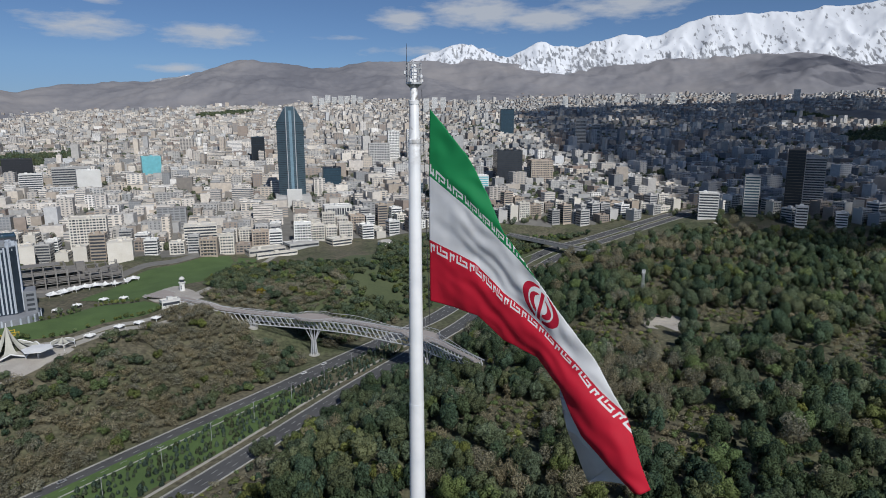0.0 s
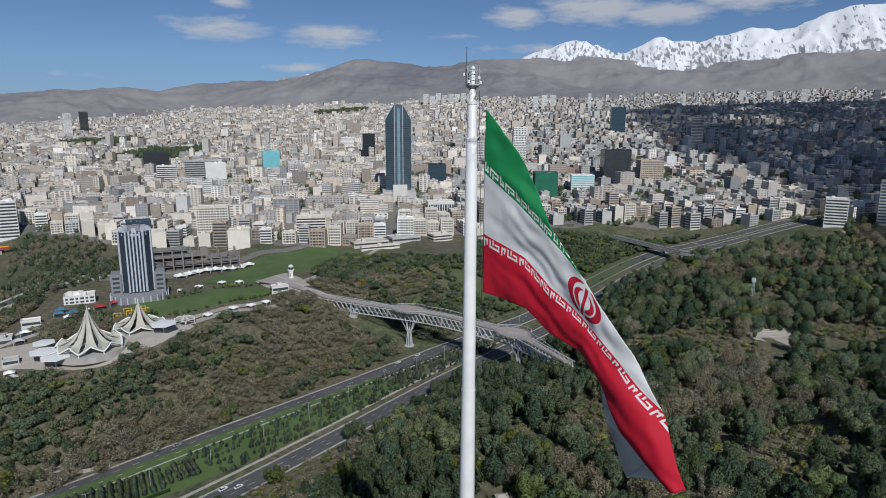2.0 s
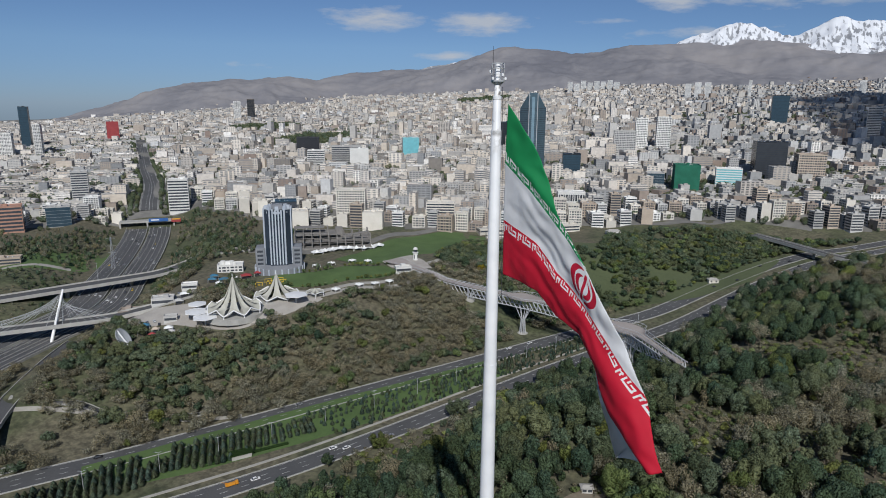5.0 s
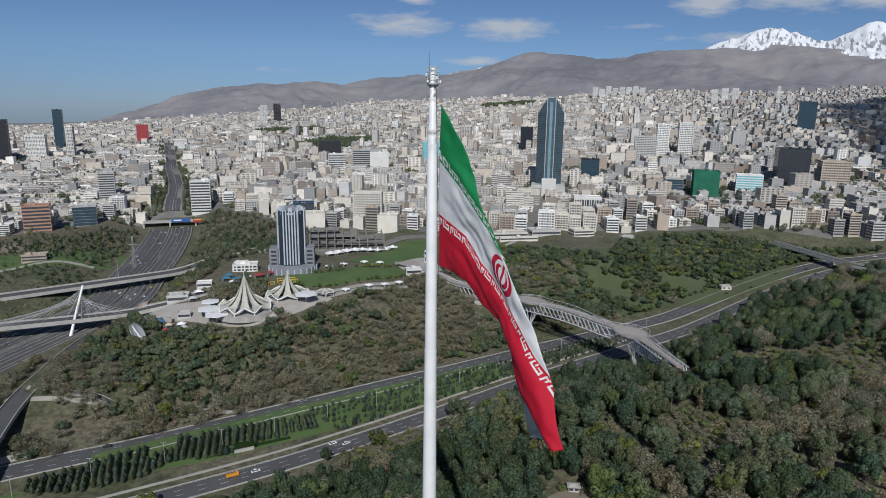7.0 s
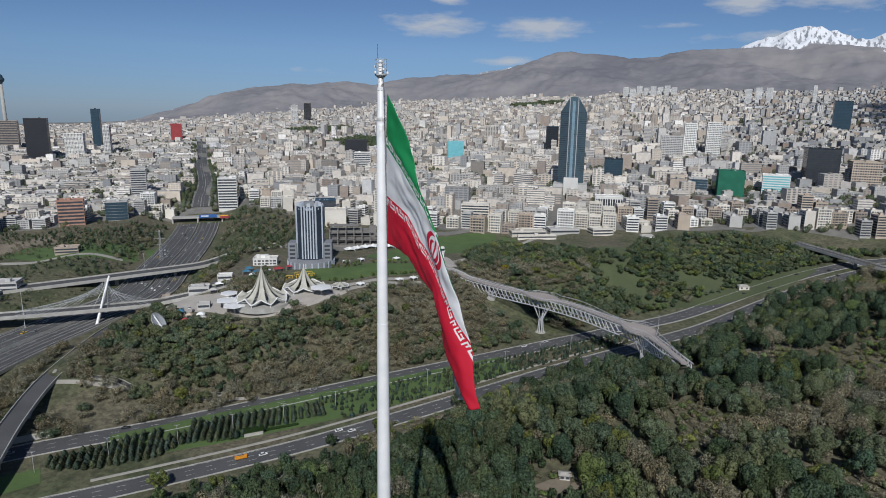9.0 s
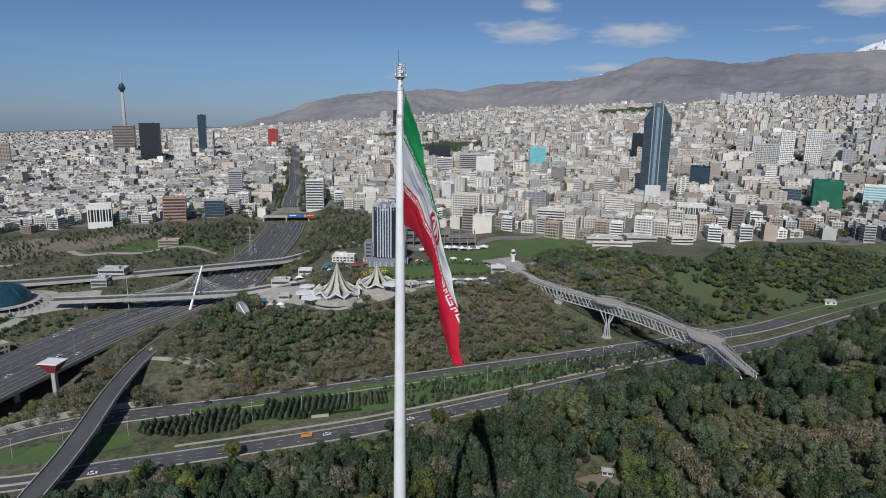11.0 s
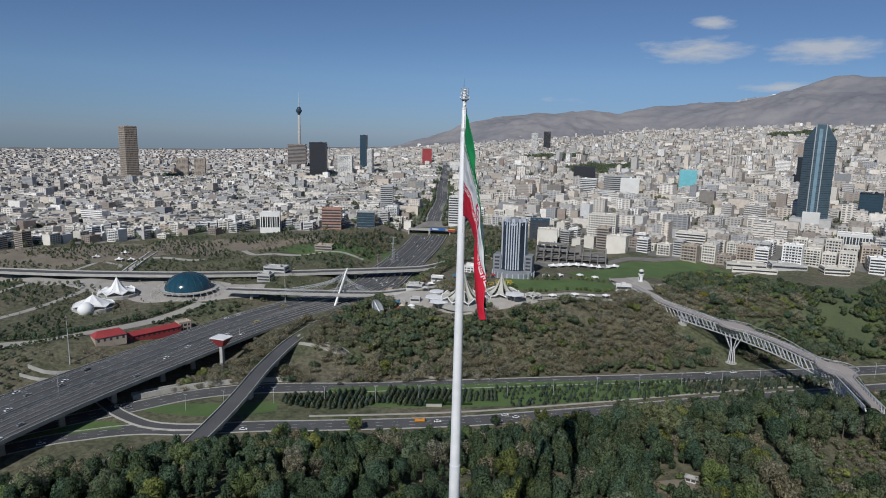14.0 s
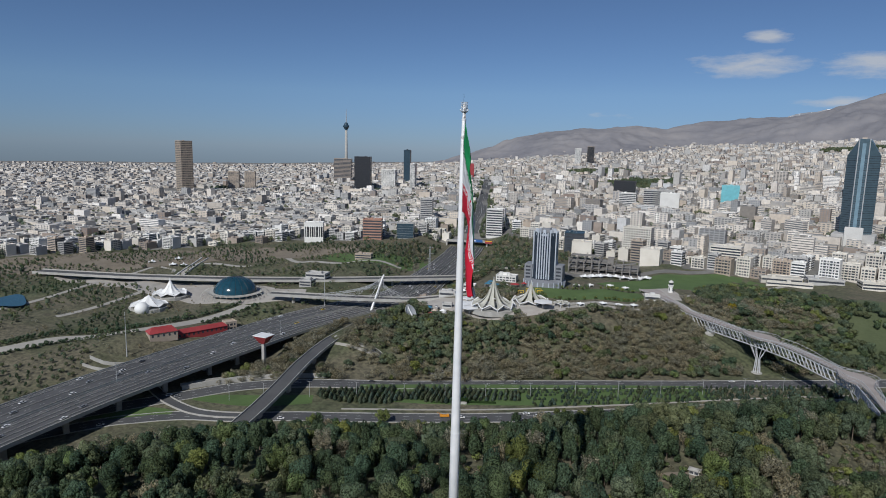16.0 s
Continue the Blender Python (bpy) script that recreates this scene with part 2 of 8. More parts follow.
# ---- helpers for meshes ----
def obj(name, verts, faces, mats, index=None, uv=None, smooth_faces=False):
    """A mesh object from arrays; every face of a faces array has as many corners as the array has columns."""
    me = bpy.data.meshes.new(name)
    verts = np.asarray(verts, np.float32).reshape(-1, 3)
    faces = [np.asarray(f, np.int32) for f in (faces if isinstance(faces, list) else [faces])]
    loops = np.concatenate([f.ravel() for f in faces])
    sizes = np.concatenate([np.full(len(f), f.shape[1], np.int32) for f in faces])
    me.vertices.add(len(verts))
    me.vertices.foreach_set("co", verts.ravel())
    me.loops.add(len(loops))
    me.loops.foreach_set("vertex_index", loops)
    me.polygons.add(len(sizes))
    me.polygons.foreach_set("loop_start", np.concatenate([[0], np.cumsum(sizes)[:-1]]).astype(np.int32))
    me.polygons.foreach_set("loop_total", sizes)
    if index is not None:
        me.polygons.foreach_set("material_index", np.asarray(index, np.int32))
    me.polygons.foreach_set("use_smooth", np.full(len(sizes), smooth_faces))
    for m in mats if isinstance(mats, (list, tuple)) else [mats]:
        me.materials.append(m)
    if uv is not None:
        me.uv_layers.new(name="UVMap").data.foreach_set("uv", np.asarray(uv, np.float32).ravel())
    me.update(calc_edges=True)
    me.validate()
    return new(name, me)


def from_bm(name, bm, material, parent=None, label="", smooth_faces=False):
    me = bpy.data.meshes.new(name)
    bmesh.ops.recalc_face_normals(bm, faces=bm.faces)
    bm.to_mesh(me)
    bm.free()
    if smooth_faces:
        me.polygons.foreach_set("use_smooth", np.ones(len(me.polygons), bool))
    for m in material if isinstance(material, (list, tuple)) else [material]:
        me.materials.append(m)
    ob = new(name, me)
    ob.parent = parent
    return tagged(ob, label)


def part(name, bm, material, parent, label="", smooth_faces=False):
    return from_bm(name, bm, material, parent, label, smooth_faces)


def box(bm, x0, y0, z0, x1, y1, z1, bevel=0.0, m=None):
    r = bmesh.ops.create_cube(bm, size=1.0, matrix=(m or Matrix()) @ Matrix.Translation(((x0 + x1) / 2, (y0 + y1) / 2, (z0 + z1) / 2)) @ Matrix.Diagonal((x1 - x0, y1 - y0, z1 - z0, 1)))
    if bevel:
        bmesh.ops.bevel(bm, geom=list({e for v in r["verts"] for e in v.link_edges}), offset=bevel, segments=1, affect="EDGES")
    return bm


def tube(bm, a, b, r0, r1=None, sides=8):
    """A round bar from a to b."""
    a, b = Vector(a), Vector(b)
    d = b - a
    m = Matrix.Translation((a + b) / 2) @ d.to_track_quat("Z", "Y").to_matrix().to_4x4()
    bmesh.ops.create_cone(bm, cap_ends=True, segments=sides, radius1=r0, radius2=r0 if r1 is None else r1, depth=d.length, matrix=m)
    return bm


def thing(name, m, label, category, group=""):
    """An empty at the base of a thing, which parents its parts."""
    ob = new(name)
    ob.empty_display_size = 0.5
    ob.matrix_world = m
    return tagged(ob, label, category, group)


def g(x, y):
    return float(ground_z(np.array([x]), np.array([y]))[0])


def strip(line, offsets, heights, closed=False):
    """Vertices and quads of a band that follows a line (x, y, z): a cross-section of sideways offsets and heights."""
    p = np.asarray(line, float)
    t = np.gradient(p[:, :2], axis=0)
    t /= np.linalg.norm(t, axis=1)[:, None]
    side = np.stack([-t[:, 1], t[:, 0]], 1)
    k = len(offsets)
    v = np.zeros((len(p), k, 3))
    for i, (o, h) in enumerate(zip(offsets, heights)):
        v[:, i, :2] = p[:, :2] + side * o
        v[:, i, 2] = p[:, 2] + h
    n = np.arange(len(p) - 1)[:, None] * k
    j = np.arange(k if closed else k - 1)[None]
    j2 = (j + 1) % k
    f = np.stack([n + j2, n + j, n + k + j, n + k + j2], -1).reshape(-1, 4)
    return v.reshape(-1, 3), f


def road(name, line, width, material, label, edge=0.25, deep=0.6, kerb=None):
    """A carriageway with a thickness and raised concrete kerbs along both edges."""
    w = width / 2
    v, f = strip(line, [w, -w, -w, w], [0, 0, -deep, -deep], True)
    r = tagged(obj(name, v, f, material), label, "road", kind="structure")
    for s in (1, -1):
        v, f = strip(line, [s * (w + 0.5), s * (w + 0.02), s * (w + 0.02), s * (w + 0.5)], [-deep, -deep, edge, edge], True)
        k = obj("kerb", v, f, kerb or M_CONCRETE)
        k.parent = r
    return r


def dashes(line, offsets, on, off, width=0.17, lift=0.03):
    """Vertices and quads of painted lines that follow a line, solid where off is nought."""
    vs, fs, base = [], [], 0
    p = refine(line, 3.0)
    s = np.concatenate([[0], np.cumsum(np.linalg.norm(np.diff(p[:, :2], axis=0), axis=1))])
    for o, gap in offsets:
        at = np.arange(0, s[-1] - on, on + off if gap else on)
        for a in at:
            q = np.array([[np.interp(a + k * on / 2, s, p[:, c]) for c in range(3)] for k in range(3)])
            v, f = strip(q, [o + width / 2, o - width / 2], [lift, lift])
            vs.append(v), fs.append(f + base)
            base += len(v)
    return np.concatenate(vs), np.concatenate(fs)


# ---- ground ----
def city_edge(yaw):
    """Distance from the place's middle at which the houses begin, by direction."""
    return np.interp(yaw, [-70, -40, -25, -19, -14, -9, -5, 1, 5, 10, 15, 19, 24, 30, 36, 40, 45, 50, 55, 58, 64, 70, 76, 84, 110], [890, 880, 866, 885, 910, 890, 870, 866, 842, 818, 798, 778, 755, 790, 815, 850, 985, 965, 935, 915, 925, 930, 918, 908, 920])


def polar(x, y):
    dx, dy = np.asarray(x) - 60, np.asarray(y) + 95
    return np.hypot(dx, dy), np.degrees(np.arctan2(-dx, dy))


rr = np.concatenate([np.linspace(3, 700, 88), 700 + np.cumsum(np.linspace(9, 90, 82))])
rr = rr[rr < 4780]
aa = np.radians(np.arange(0, 360, 1.0))
gx, gy = 60 - np.outer(rr, np.sin(aa)), -95 + np.outer(rr, np.cos(aa))
gz = ground_z(gx, gy)
nr, na = gx.shape
i, j = np.meshgrid(np.arange(nr - 1), np.arange(na), indexing="ij")
quads = np.stack([i * na + j, (i + 1) * na + j, (i + 1) * na + (j + 1) % na, i * na + (j + 1) % na], -1).reshape(-1, 4)[:, ::-1]
cr, cyaw = polar(gx, gy)
axis_off, _ = beside(AXIS_R, gx, gy)
cidx = ((cr > city_edge(cyaw) - 4) & ((np.abs(axis_off) > 52) | (gy < 600) | (cr > 1150)) & ((axis_off > 0) | (cr > city_edge(cyaw) + 45) | (cyaw > 60)))[:-1].astype(int).ravel()


def ground_material():
    m, n, l, b = nodes_of("park_ground")
    big, mid, fine = noise_node(n, l, 0.012), noise_node(n, l, 0.06), noise_node(n, l, 0.8)
    green = ramp_node(n, l, mid, [(0.35, (0.056, 0.068, 0.034)), (0.65, (0.092, 0.104, 0.054))])
    brown = ramp_node(n, l, fine, [(0.3, (0.092, 0.084, 0.056)), (0.7, (0.150, 0.136, 0.096))])
    col = mix_node(n, l, ramp_node(n, l, math_node(n, l, "ADD", big, math_node(n, l, "MULTIPLY", mid, 0.3)), [(0.50, (0, 0, 0)), (0.74, (1, 1, 1))]), green, brown)
    tufts = ramp_node(n, l, noise_node(n, l, 0.32, 6.0), [(0.36, (0.62, 0.62, 0.60)), (0.62, (1.28, 1.26, 1.2))])
    col = mix_node(n, l, 1.0, col, tufts, "MULTIPLY")
    l.new(col, b.inputs["Base Color"])
    b.inputs["Roughness"].default_value = 0.95
    bump_node(n, l, b, fine, 0.7, 0.4)
    return m


M_GROUND = ground_material()
M_STREETS = surface("streets", (0.11, 0.107, 0.10), (0.25, 0.24, 0.22), 0.012, 0.12, 0.9)
tagged(obj("ground", np.stack([gx, gy, gz], -1), quads, [M_GROUND, M_STREETS], cidx, smooth_faces=True), "sloping grass and bare earth of the park and the streets of the city", "ground", kind="structure")


# ---- mountains ----
def rock_material():
    """Bare hillsides, paled and blued for haze: broad tones of earth and scree, thin dry scrub, a dusting of snow on
    the highest edge.
    """
    m, n, l, b = nodes_of("haze_toned_rock")
    broad, mid, fine = noise_node(n, l, 0.0011, 5.0), noise_node(n, l, 0.005, 6.0), noise_node(n, l, 0.022, 5.0)
    f = math_node(n, l, "ADD", math_node(n, l, "MULTIPLY", broad, 0.55), math_node(n, l, "ADD", math_node(n, l, "MULTIPLY", mid, 0.3), math_node(n, l, "MULTIPLY", fine, 0.15)))
    # distant haze is painted into these pale blue-grey base tones
    l.new(ramp_node(n, l, f, [(0.40, (0.165, 0.166, 0.186)), (0.5, (0.222, 0.218, 0.232)), (0.60, (0.268, 0.256, 0.260))]), b.inputs["Base Color"])
    b.inputs["Roughness"].default_value = 0.95
    b.inputs["Specular IOR Level"].default_value = 0.1
    return m


def snow_material():
    """Snow that thins out downhill, with dark rock showing on the steep faces."""
    m, n, l, b = nodes_of("snowy_rock")
    geo = n.new("ShaderNodeNewGeometry")
    s, f = n.new("ShaderNodeSeparateXYZ"), n.new("ShaderNodeSeparateXYZ")
    l.new(geo.outputs["Position"], s.inputs[0])
    l.new(geo.outputs["Normal"], f.inputs[0])
    high = math_node(n, l, "DIVIDE", math_node(n, l, "SUBTRACT", s.outputs[2], 560.0), 230.0, True)
    # gullies and ribs run down the slope
    fall = n.new("ShaderNodeMapping")
    fall.inputs["Scale"].default_value = (1.0, 0.22, 0.45)
    l.new(geo.outputs["Position"], fall.inputs[0])
    streak = noise_node(n, l, 0.05, 8.0, fall.outputs[0])
    bare = math_node(n, l, "ADD", math_node(n, l, "MULTIPLY", math_node(n, l, "SUBTRACT", noise_node(n, l, 0.0026, 3.0), 0.5), 0.55), math_node(n, l, "SUBTRACT", 0.46, math_node(n, l, "MULTIPLY", high, 0.20)))
    bare = math_node(n, l, "ADD", bare, math_node(n, l, "MULTIPLY", math_node(n, l, "SUBTRACT", 0.82, f.outputs[2]), 0.12))
    k = math_node(n, l, "MULTIPLY", math_node(n, l, "SUBTRACT", streak, bare), 13.0, True)
    rock = ramp_node(n, l, noise_node(n, l, 0.012, 8.0), [(0.35, (0.20, 0.21, 0.23)), (0.65, (0.30, 0.31, 0.33))])
    l.new(mix_node(n, l, k, rock, (0.70, 0.72, 0.76)), b.inputs["Base Color"])
    b.inputs["Roughness"].default_value = 0.8
    return m


def ridge(name, profile, r0, r1, material, label, seed, broad, crags, rise=1.25):
    """A mountain chain: the crest's height over the eye by direction, with spurs and gullies falling to its foot."""
    yaws = np.arange(profile[0][0], profile[-1][0], 0.16)
    crest = np.interp(yaws, [p[0] for p in profile], [p[1] for p in profile])
    crest = np.convolve(np.pad(crest, 3, "edge"), np.ones(7) / 7, "valid")
    k = np.linspace(0, 1.06, 60)
    ys, ks = np.meshgrid(np.radians(yaws), k, indexing="ij")
    R = r0 + (r1 - r0) * ks
    X, Y = 60 - R * np.sin(ys), -95 + R * np.cos(ys)
    top = 172 + crest[:, None] * r1
    foot = ground_z(60 - r0 * np.sin(ys), -95 + r0 * np.cos(ys)) - 25
    up = np.where(ks < 1, ks ** rise, 1 - (ks - 1) * 1.5)
    Z = foot + (top - foot) * up
    amp = np.sin(np.clip(ks, 0, 1) * math.pi * 0.93) ** 0.8
    nz = np.array([[noise.hetero_terrain((x * 0.0017 + seed, y * 0.0017, seed), 0.9, 2.1, 5, 0.6) for x, y in zip(rx, ry)] for rx, ry in zip(X, Y)])
    nz = (nz - nz.mean()) / nz.std()
    crag = np.array([[noise.ridged_multi_fractal((x * 0.006 + seed, y * 0.006, seed), 0.9, 2.2, 6, 1.0, 2.0) for x, y in zip(rx, ry)] for rx, ry in zip(X, Y)])
    crag = (crag - crag.mean()) / crag.std()
    Z = Z + (nz * broad + crag * crags) * amp + crag * 2.5 * np.clip(ks, 0, 1) ** 6
    a, bn = X.shape
    i, j = np.meshgrid(np.arange(a - 1), np.arange(bn - 1), indexing="ij")
    q = np.stack([i * bn + j, i * bn + j + 1, (i + 1) * bn + j + 1, (i + 1) * bn + j], -1).reshape(-1, 4)
    return tagged(obj(name, np.stack([X, Y, Z], -1), q, material, smooth_faces=True), label, "mountain", kind="structure")


GREY = [(-60, .080), (-45, .082), (-33.2, .085), (-30.1, .0935), (-27.1, .0925), (-23.1, .0934), (-18.9, .0922), (-14.4, .0848), (-7.8, .0802), (-4.9, .0873), (2.9, .0925), (4.9, .0939), (7.3, .091), (10.1, .0790), (11.7, .0802), (14.2, .0852), (17.2, .087), (18.9, .0792), (21.7, .0650), (24.2, .0575), (28.9, .0512), (31.5, .0466), (33.8, .0372), (36.7, .0400), (40.6, .0378), (43.2, .0325), (44.6, .0285), (46.5, .0202), (48.4, .0080), (50.5, -.003), (54, -.014)]
SNOW = [(-60, .150), (-45, .150), (-32.5, .1503), (-30.5, .1516), (-28.7, .1508), (-26.4, .1468), (-23.3, .1477), (-20.8, .1458), (-18.7, .1347), (-16.6, .1208), (-14.8, .1274), (-12.5, .1191), (-9.7, .1106), (-7.8, .1193), (-4.9, .0930), (-3, .1040), (-1.5, .1139), (0, .1123), (2.9, .0941), (6, .080)]
ridge("mountain_grey", GREY, 3500, 4750, rock_material(), "bare grey-brown mountain slopes with a little haze put into their colour", 3.1, 24, 3)
ridge("mountain_snow", SNOW, 4350, 4880, snow_material(), "high snow-covered mountain crest behind the bare slopes", 8.7, 22, 13)
# low snowfields that look over the bare crest
ridge("mountain_far_snow", [(20.4, .050), (21.6, .0665), (22.6, .0640), (24.4, .0600), (25.6, .050)], 4780, 4890, snow_material(), "distant snowfield behind the bare crest", 5.2, 1, 1)

# ---- roads ----
def along(line, lift=0.12, z=None):
    p = refine(line, 6.0)
    return np.column_stack([p[:, 0], p[:, 1], (road_z(beside(AXIS_R, p[:, 0], p[:, 1])[1]) if z is None else np.full(len(p), 0) + z(p)) + lift])


def shifted(line, off):
    p = np.asarray(line, float)
    t = np.gradient(p[:, :2], axis=0)
    t /= np.linalg.norm(t, axis=1)[:, None]
    q = p.copy()
    q[:, 0] -= t[:, 1] * off
    q[:, 1] += t[:, 0] * off
    return q


FAR_LINE = [(-318, -200), (-306, -80), (-297, -5), (-293, 25), (-282, 53), (-262, 84), (-233, 122), (-205, 164), (-178, 205), (-148, 250), (-117, 296), (-84, 346), (-54, 390), (-22, 430), (4, 466), (51, 549), (101, 629), (143, 680), (177, 706), (242, 751), (291, 777), (330, 794), (416, 825), (516, 860)]
NEAR_LINE = [(-285, -170), (-283, -70), (-274, -36), (-262, -12), (-243, 10), (-222, 41), (-204, 65), (-174, 107), (-148, 146), (-124, 188), (-94, 244), (-66, 298), (-38, 347), (-10, 392), (14, 428), (31, 458), (73, 537), (122, 617), (160, 663), (189, 687), (252, 732), (300, 758), (340, 775), (424, 805), (524, 840)]
north_road = road("road_north", along(FAR_LINE), 15, M_ASPHALT, "dark asphalt carriageway with broken white lane lines")
south_road = road("road_south", along(NEAR_LINE), 13, M_ASPHALT, "dark asphalt carriageway beside the wooded slope")
for r_, l_, offs in ((north_road, FAR_LINE, ((-7, 0), (7, 0), (-2.4, 1), (2.4, 1))), (south_road, NEAR_LINE, ((-6, 0), (6, 0), (-2, 1), (2, 1)))):
    for o_ in offs:
        v_, f_ = dashes(along(l_), [o_], 4.0, 6.0)
        k_ = tagged(obj("lane_marking", v_, f_, M_MARK), kind="stuff")
        k_.parent = r_

# ---- the expressway ----
def express_z(p):
    return 9 + 0.012 * np.clip(p[:, 1] - 200, 0, 2000)


for s_ in (1, -1):
    l_ = shifted(refine(EXPRESS[:12], 12), 14.2 * s_)
    r_ = road("road_expressway", along(l_, 0.3, express_z), 25, M_ASPHALT, "wide asphalt expressway carriageway with white lane lines", 0.9, 1.6)
    for o_ in ((-12, 0), (12, 0), (-7.2, 1), (-2.4, 1), (2.4, 1), (7.2, 1)):
        v_, f_ = dashes(along(l_, 0.3, express_z), [o_], 4.0, 6.0)
        k_ = tagged(obj("lane_marking", v_, f_, M_MARK), kind="stuff")
        k_.parent = r_
    for o_ in ((-8.2, -2.4, 2.4, 8.2) if s_ < 0 else (-2.4, 8.2)):
        v_, f_ = strip(along(l_, 0.3, express_z), [o_ + .2, o_ - .2, o_ - .2, o_ + .2], [0, 0, .5, .5], True)
        k_ = obj("lane_barrier", v_, f_, M_CONCRETE)
        k_.parent = r_
RAMP = [(-205, -10), (-218, 8), (-244, 38), (-284, 76), (-323, 118), (-360, 172), (-378, 205)]
p_ = refine(RAMP, 5)
rz_ = np.interp(p_[:, 1], [-10, 8, 38, 76, 118, 172, 210], [1.5, 4.5, 7.5, 9.2, 9.3, 9.3, 9.3])
road("road_ramp", np.column_stack([p_, rz_]), 10, M_ASPHALT, "narrow asphalt ramp on a concrete flyover", 0.9, 1.4)
p_ = refine(EXPRESS[11:], 10)
r_ = road("road_avenue", np.column_stack([p_, ground_z(p_[:, 0], p_[:, 1]) + 0.6]), 24, M_ASPHALT, "broad asphalt avenue running on through the city")
for o_ in ((-11, 0), (0, 0), (11, 0), (-4, 1), (4, 1)):
    v_, f_ = dashes(np.column_stack([p_, ground_z(p_[:, 0], p_[:, 1]) + 0.6]), [o_], 4.0, 6.0, 0.3)
    k_ = tagged(obj("lane_marking", v_, f_, M_MARK), kind="stuff")
    k_.parent = r_

# places kept free for the buildings that stand out
LANDMARK_SPOTS = [(-232, 890, 48), (-564, 1150, 34), (-1811, 385, 60), (-1544, 831, 60), (-634, 1016, 70), (-783, 1089, 36), (-188, 1000, 30), (-148, 808, 32), (-724, 391, 28), (-781, 317, 26), (-822, 563, 26), (-668, 593, 28), (-715, 447, 28), (-1, 940, 34), (59, 986, 34), (119, 1077, 40), (-100, 1322, 28), (-66, 1350, 28), (-131, 1240, 34), (-415, 1355, 30), (460, 744, 26), (499, 767, 26), (351, 746, 28), (406, 745, 26), (443, 685, 22), (493, 685, 22), (-334, 578, 24), (-402, 634, 36), (-283, 652, 28), (-355, 495, 70), (-345, 397, 60)]

# ---- the city ----
CREAM = [(0.0, (0.22, 0.20, 0.18)), (0.14, (0.45, 0.385, 0.325)), (0.3, (0.68, 0.605, 0.515)), (0.5, (0.47, 0.43, 0.39)), (0.68, (0.76, 0.70, 0.625)), (0.85, (0.61, 0.56, 0.51)), (1.0, (0.87, 0.84, 0.80))]
GREYS = [(0.0, (0.24, 0.245, 0.25)), (0.4, (0.39, 0.39, 0.39)), (0.7, (0.48, 0.455, 0.42)), (1.0, (0.58, 0.585, 0.59))]
BRICKS = [(0.0, (0.25, 0.19, 0.16)), (0.4, (0.36, 0.305, 0.26)), (0.7, (0.46, 0.41, 0.355)), (1.0, (0.43, 0.42, 0.41))]
GLASS = (0.022, 0.026, 0.034)
F_CITY = [facade("facade_cream", CREAM, GLASS, 4.6, 3.3, 0.18, 0.82), facade("facade_grey", GREYS, GLASS, 4.0, 3.3, 0.12, 0.86), facade("facade_brick", BRICKS, GLASS, 5.2, 3.3, 0.12, 0.7),
          facade("facade_banded", CREAM, GLASS, 3.2, 3.2, band=True, vlo=0.42, vhi=0.85)]
rng = np.random.default_rng(11)


def lots():
    """House plots in blocks along streets that turn a little from quarter to quarter."""
    out = []
    for ang, y0, y1 in ((24, -80, 12), (14, 12, 40), (38, 40, 62), (30, 62, 100)):
        c, s = math.cos(radians(ang)), math.sin(radians(ang))
        n = 250
        a, b = np.meshgrid(np.arange(-n, n), np.arange(-n, n), indexing="ij")
        u = a * 17.5 + np.floor(a / 7) * 9 + np.floor(a / 28) * 5
        v = b * 19.0 + np.floor(b / 2) * 7 + np.floor(b / 12) * 5
        x, y = u * c - v * s, u * s + v * c
        r, w = polar(x, y)
        m = (w > y0) & (w <= y1) & (r > city_edge(w)) & (r < 4350)
        out.append(np.column_stack([x[m], y[m], np.full(m.sum(), radians(ang))]))
    return np.concatenate(out)


def boxes(name, b, mats, label, cast=F_CITY):
    """Many box houses as one mesh: x, y, z, turn, width, depth, height, material."""
    n = len(b)
    x, y, z, t, w, d, h, k = b.T
    c, s = np.cos(t), np.sin(t)
    cx, cy = np.array([-1, 1, 1, -1]) / 2, np.array([-1, -1, 1, 1]) / 2
    lx, ly = w[:, None] * cx, d[:, None] * cy
    X, Y = x[:, None] + lx * c[:, None] - ly * s[:, None], y[:, None] + lx * s[:, None] + ly * c[:, None]
    V = np.zeros((n, 8, 3))
    V[:, :4, 0], V[:, 4:, 0], V[:, :4, 1], V[:, 4:, 1] = X, X, Y, Y
    V[:, :4, 2], V[:, 4:, 2] = z[:, None] - 6, (z + h)[:, None]
    base = np.arange(n)[:, None, None] * 8
    Q = np.array([[0, 1, 5, 4], [1, 2, 6, 5], [2, 3, 7, 6], [3, 0, 4, 7], [4, 5, 6, 7]])
    F = (base + Q[None]).reshape(-1, 4)
    UV = np.zeros((n, 5, 4, 2))
    blank = (np.arange(n) * 0.618) % 1 < 0.58
    for q, ext in enumerate((w, d, w, d)):
        UV[:, q, 1, 0] = UV[:, q, 2, 0] = ext
        UV[:, q, :2, 1] = -6
        UV[:, q, 2:, 1] = h[:, None]
        if q % 2:
            # party walls between the plots stay blank
            UV[blank, q, :, 1] -= 200
    idx = np.repeat(k[:, None], 5, 1)
    idx[:, 4] = len(mats) - 1
    return tagged(obj(name, V, F, mats, idx.ravel(), UV), label, "building", kind="stuff")


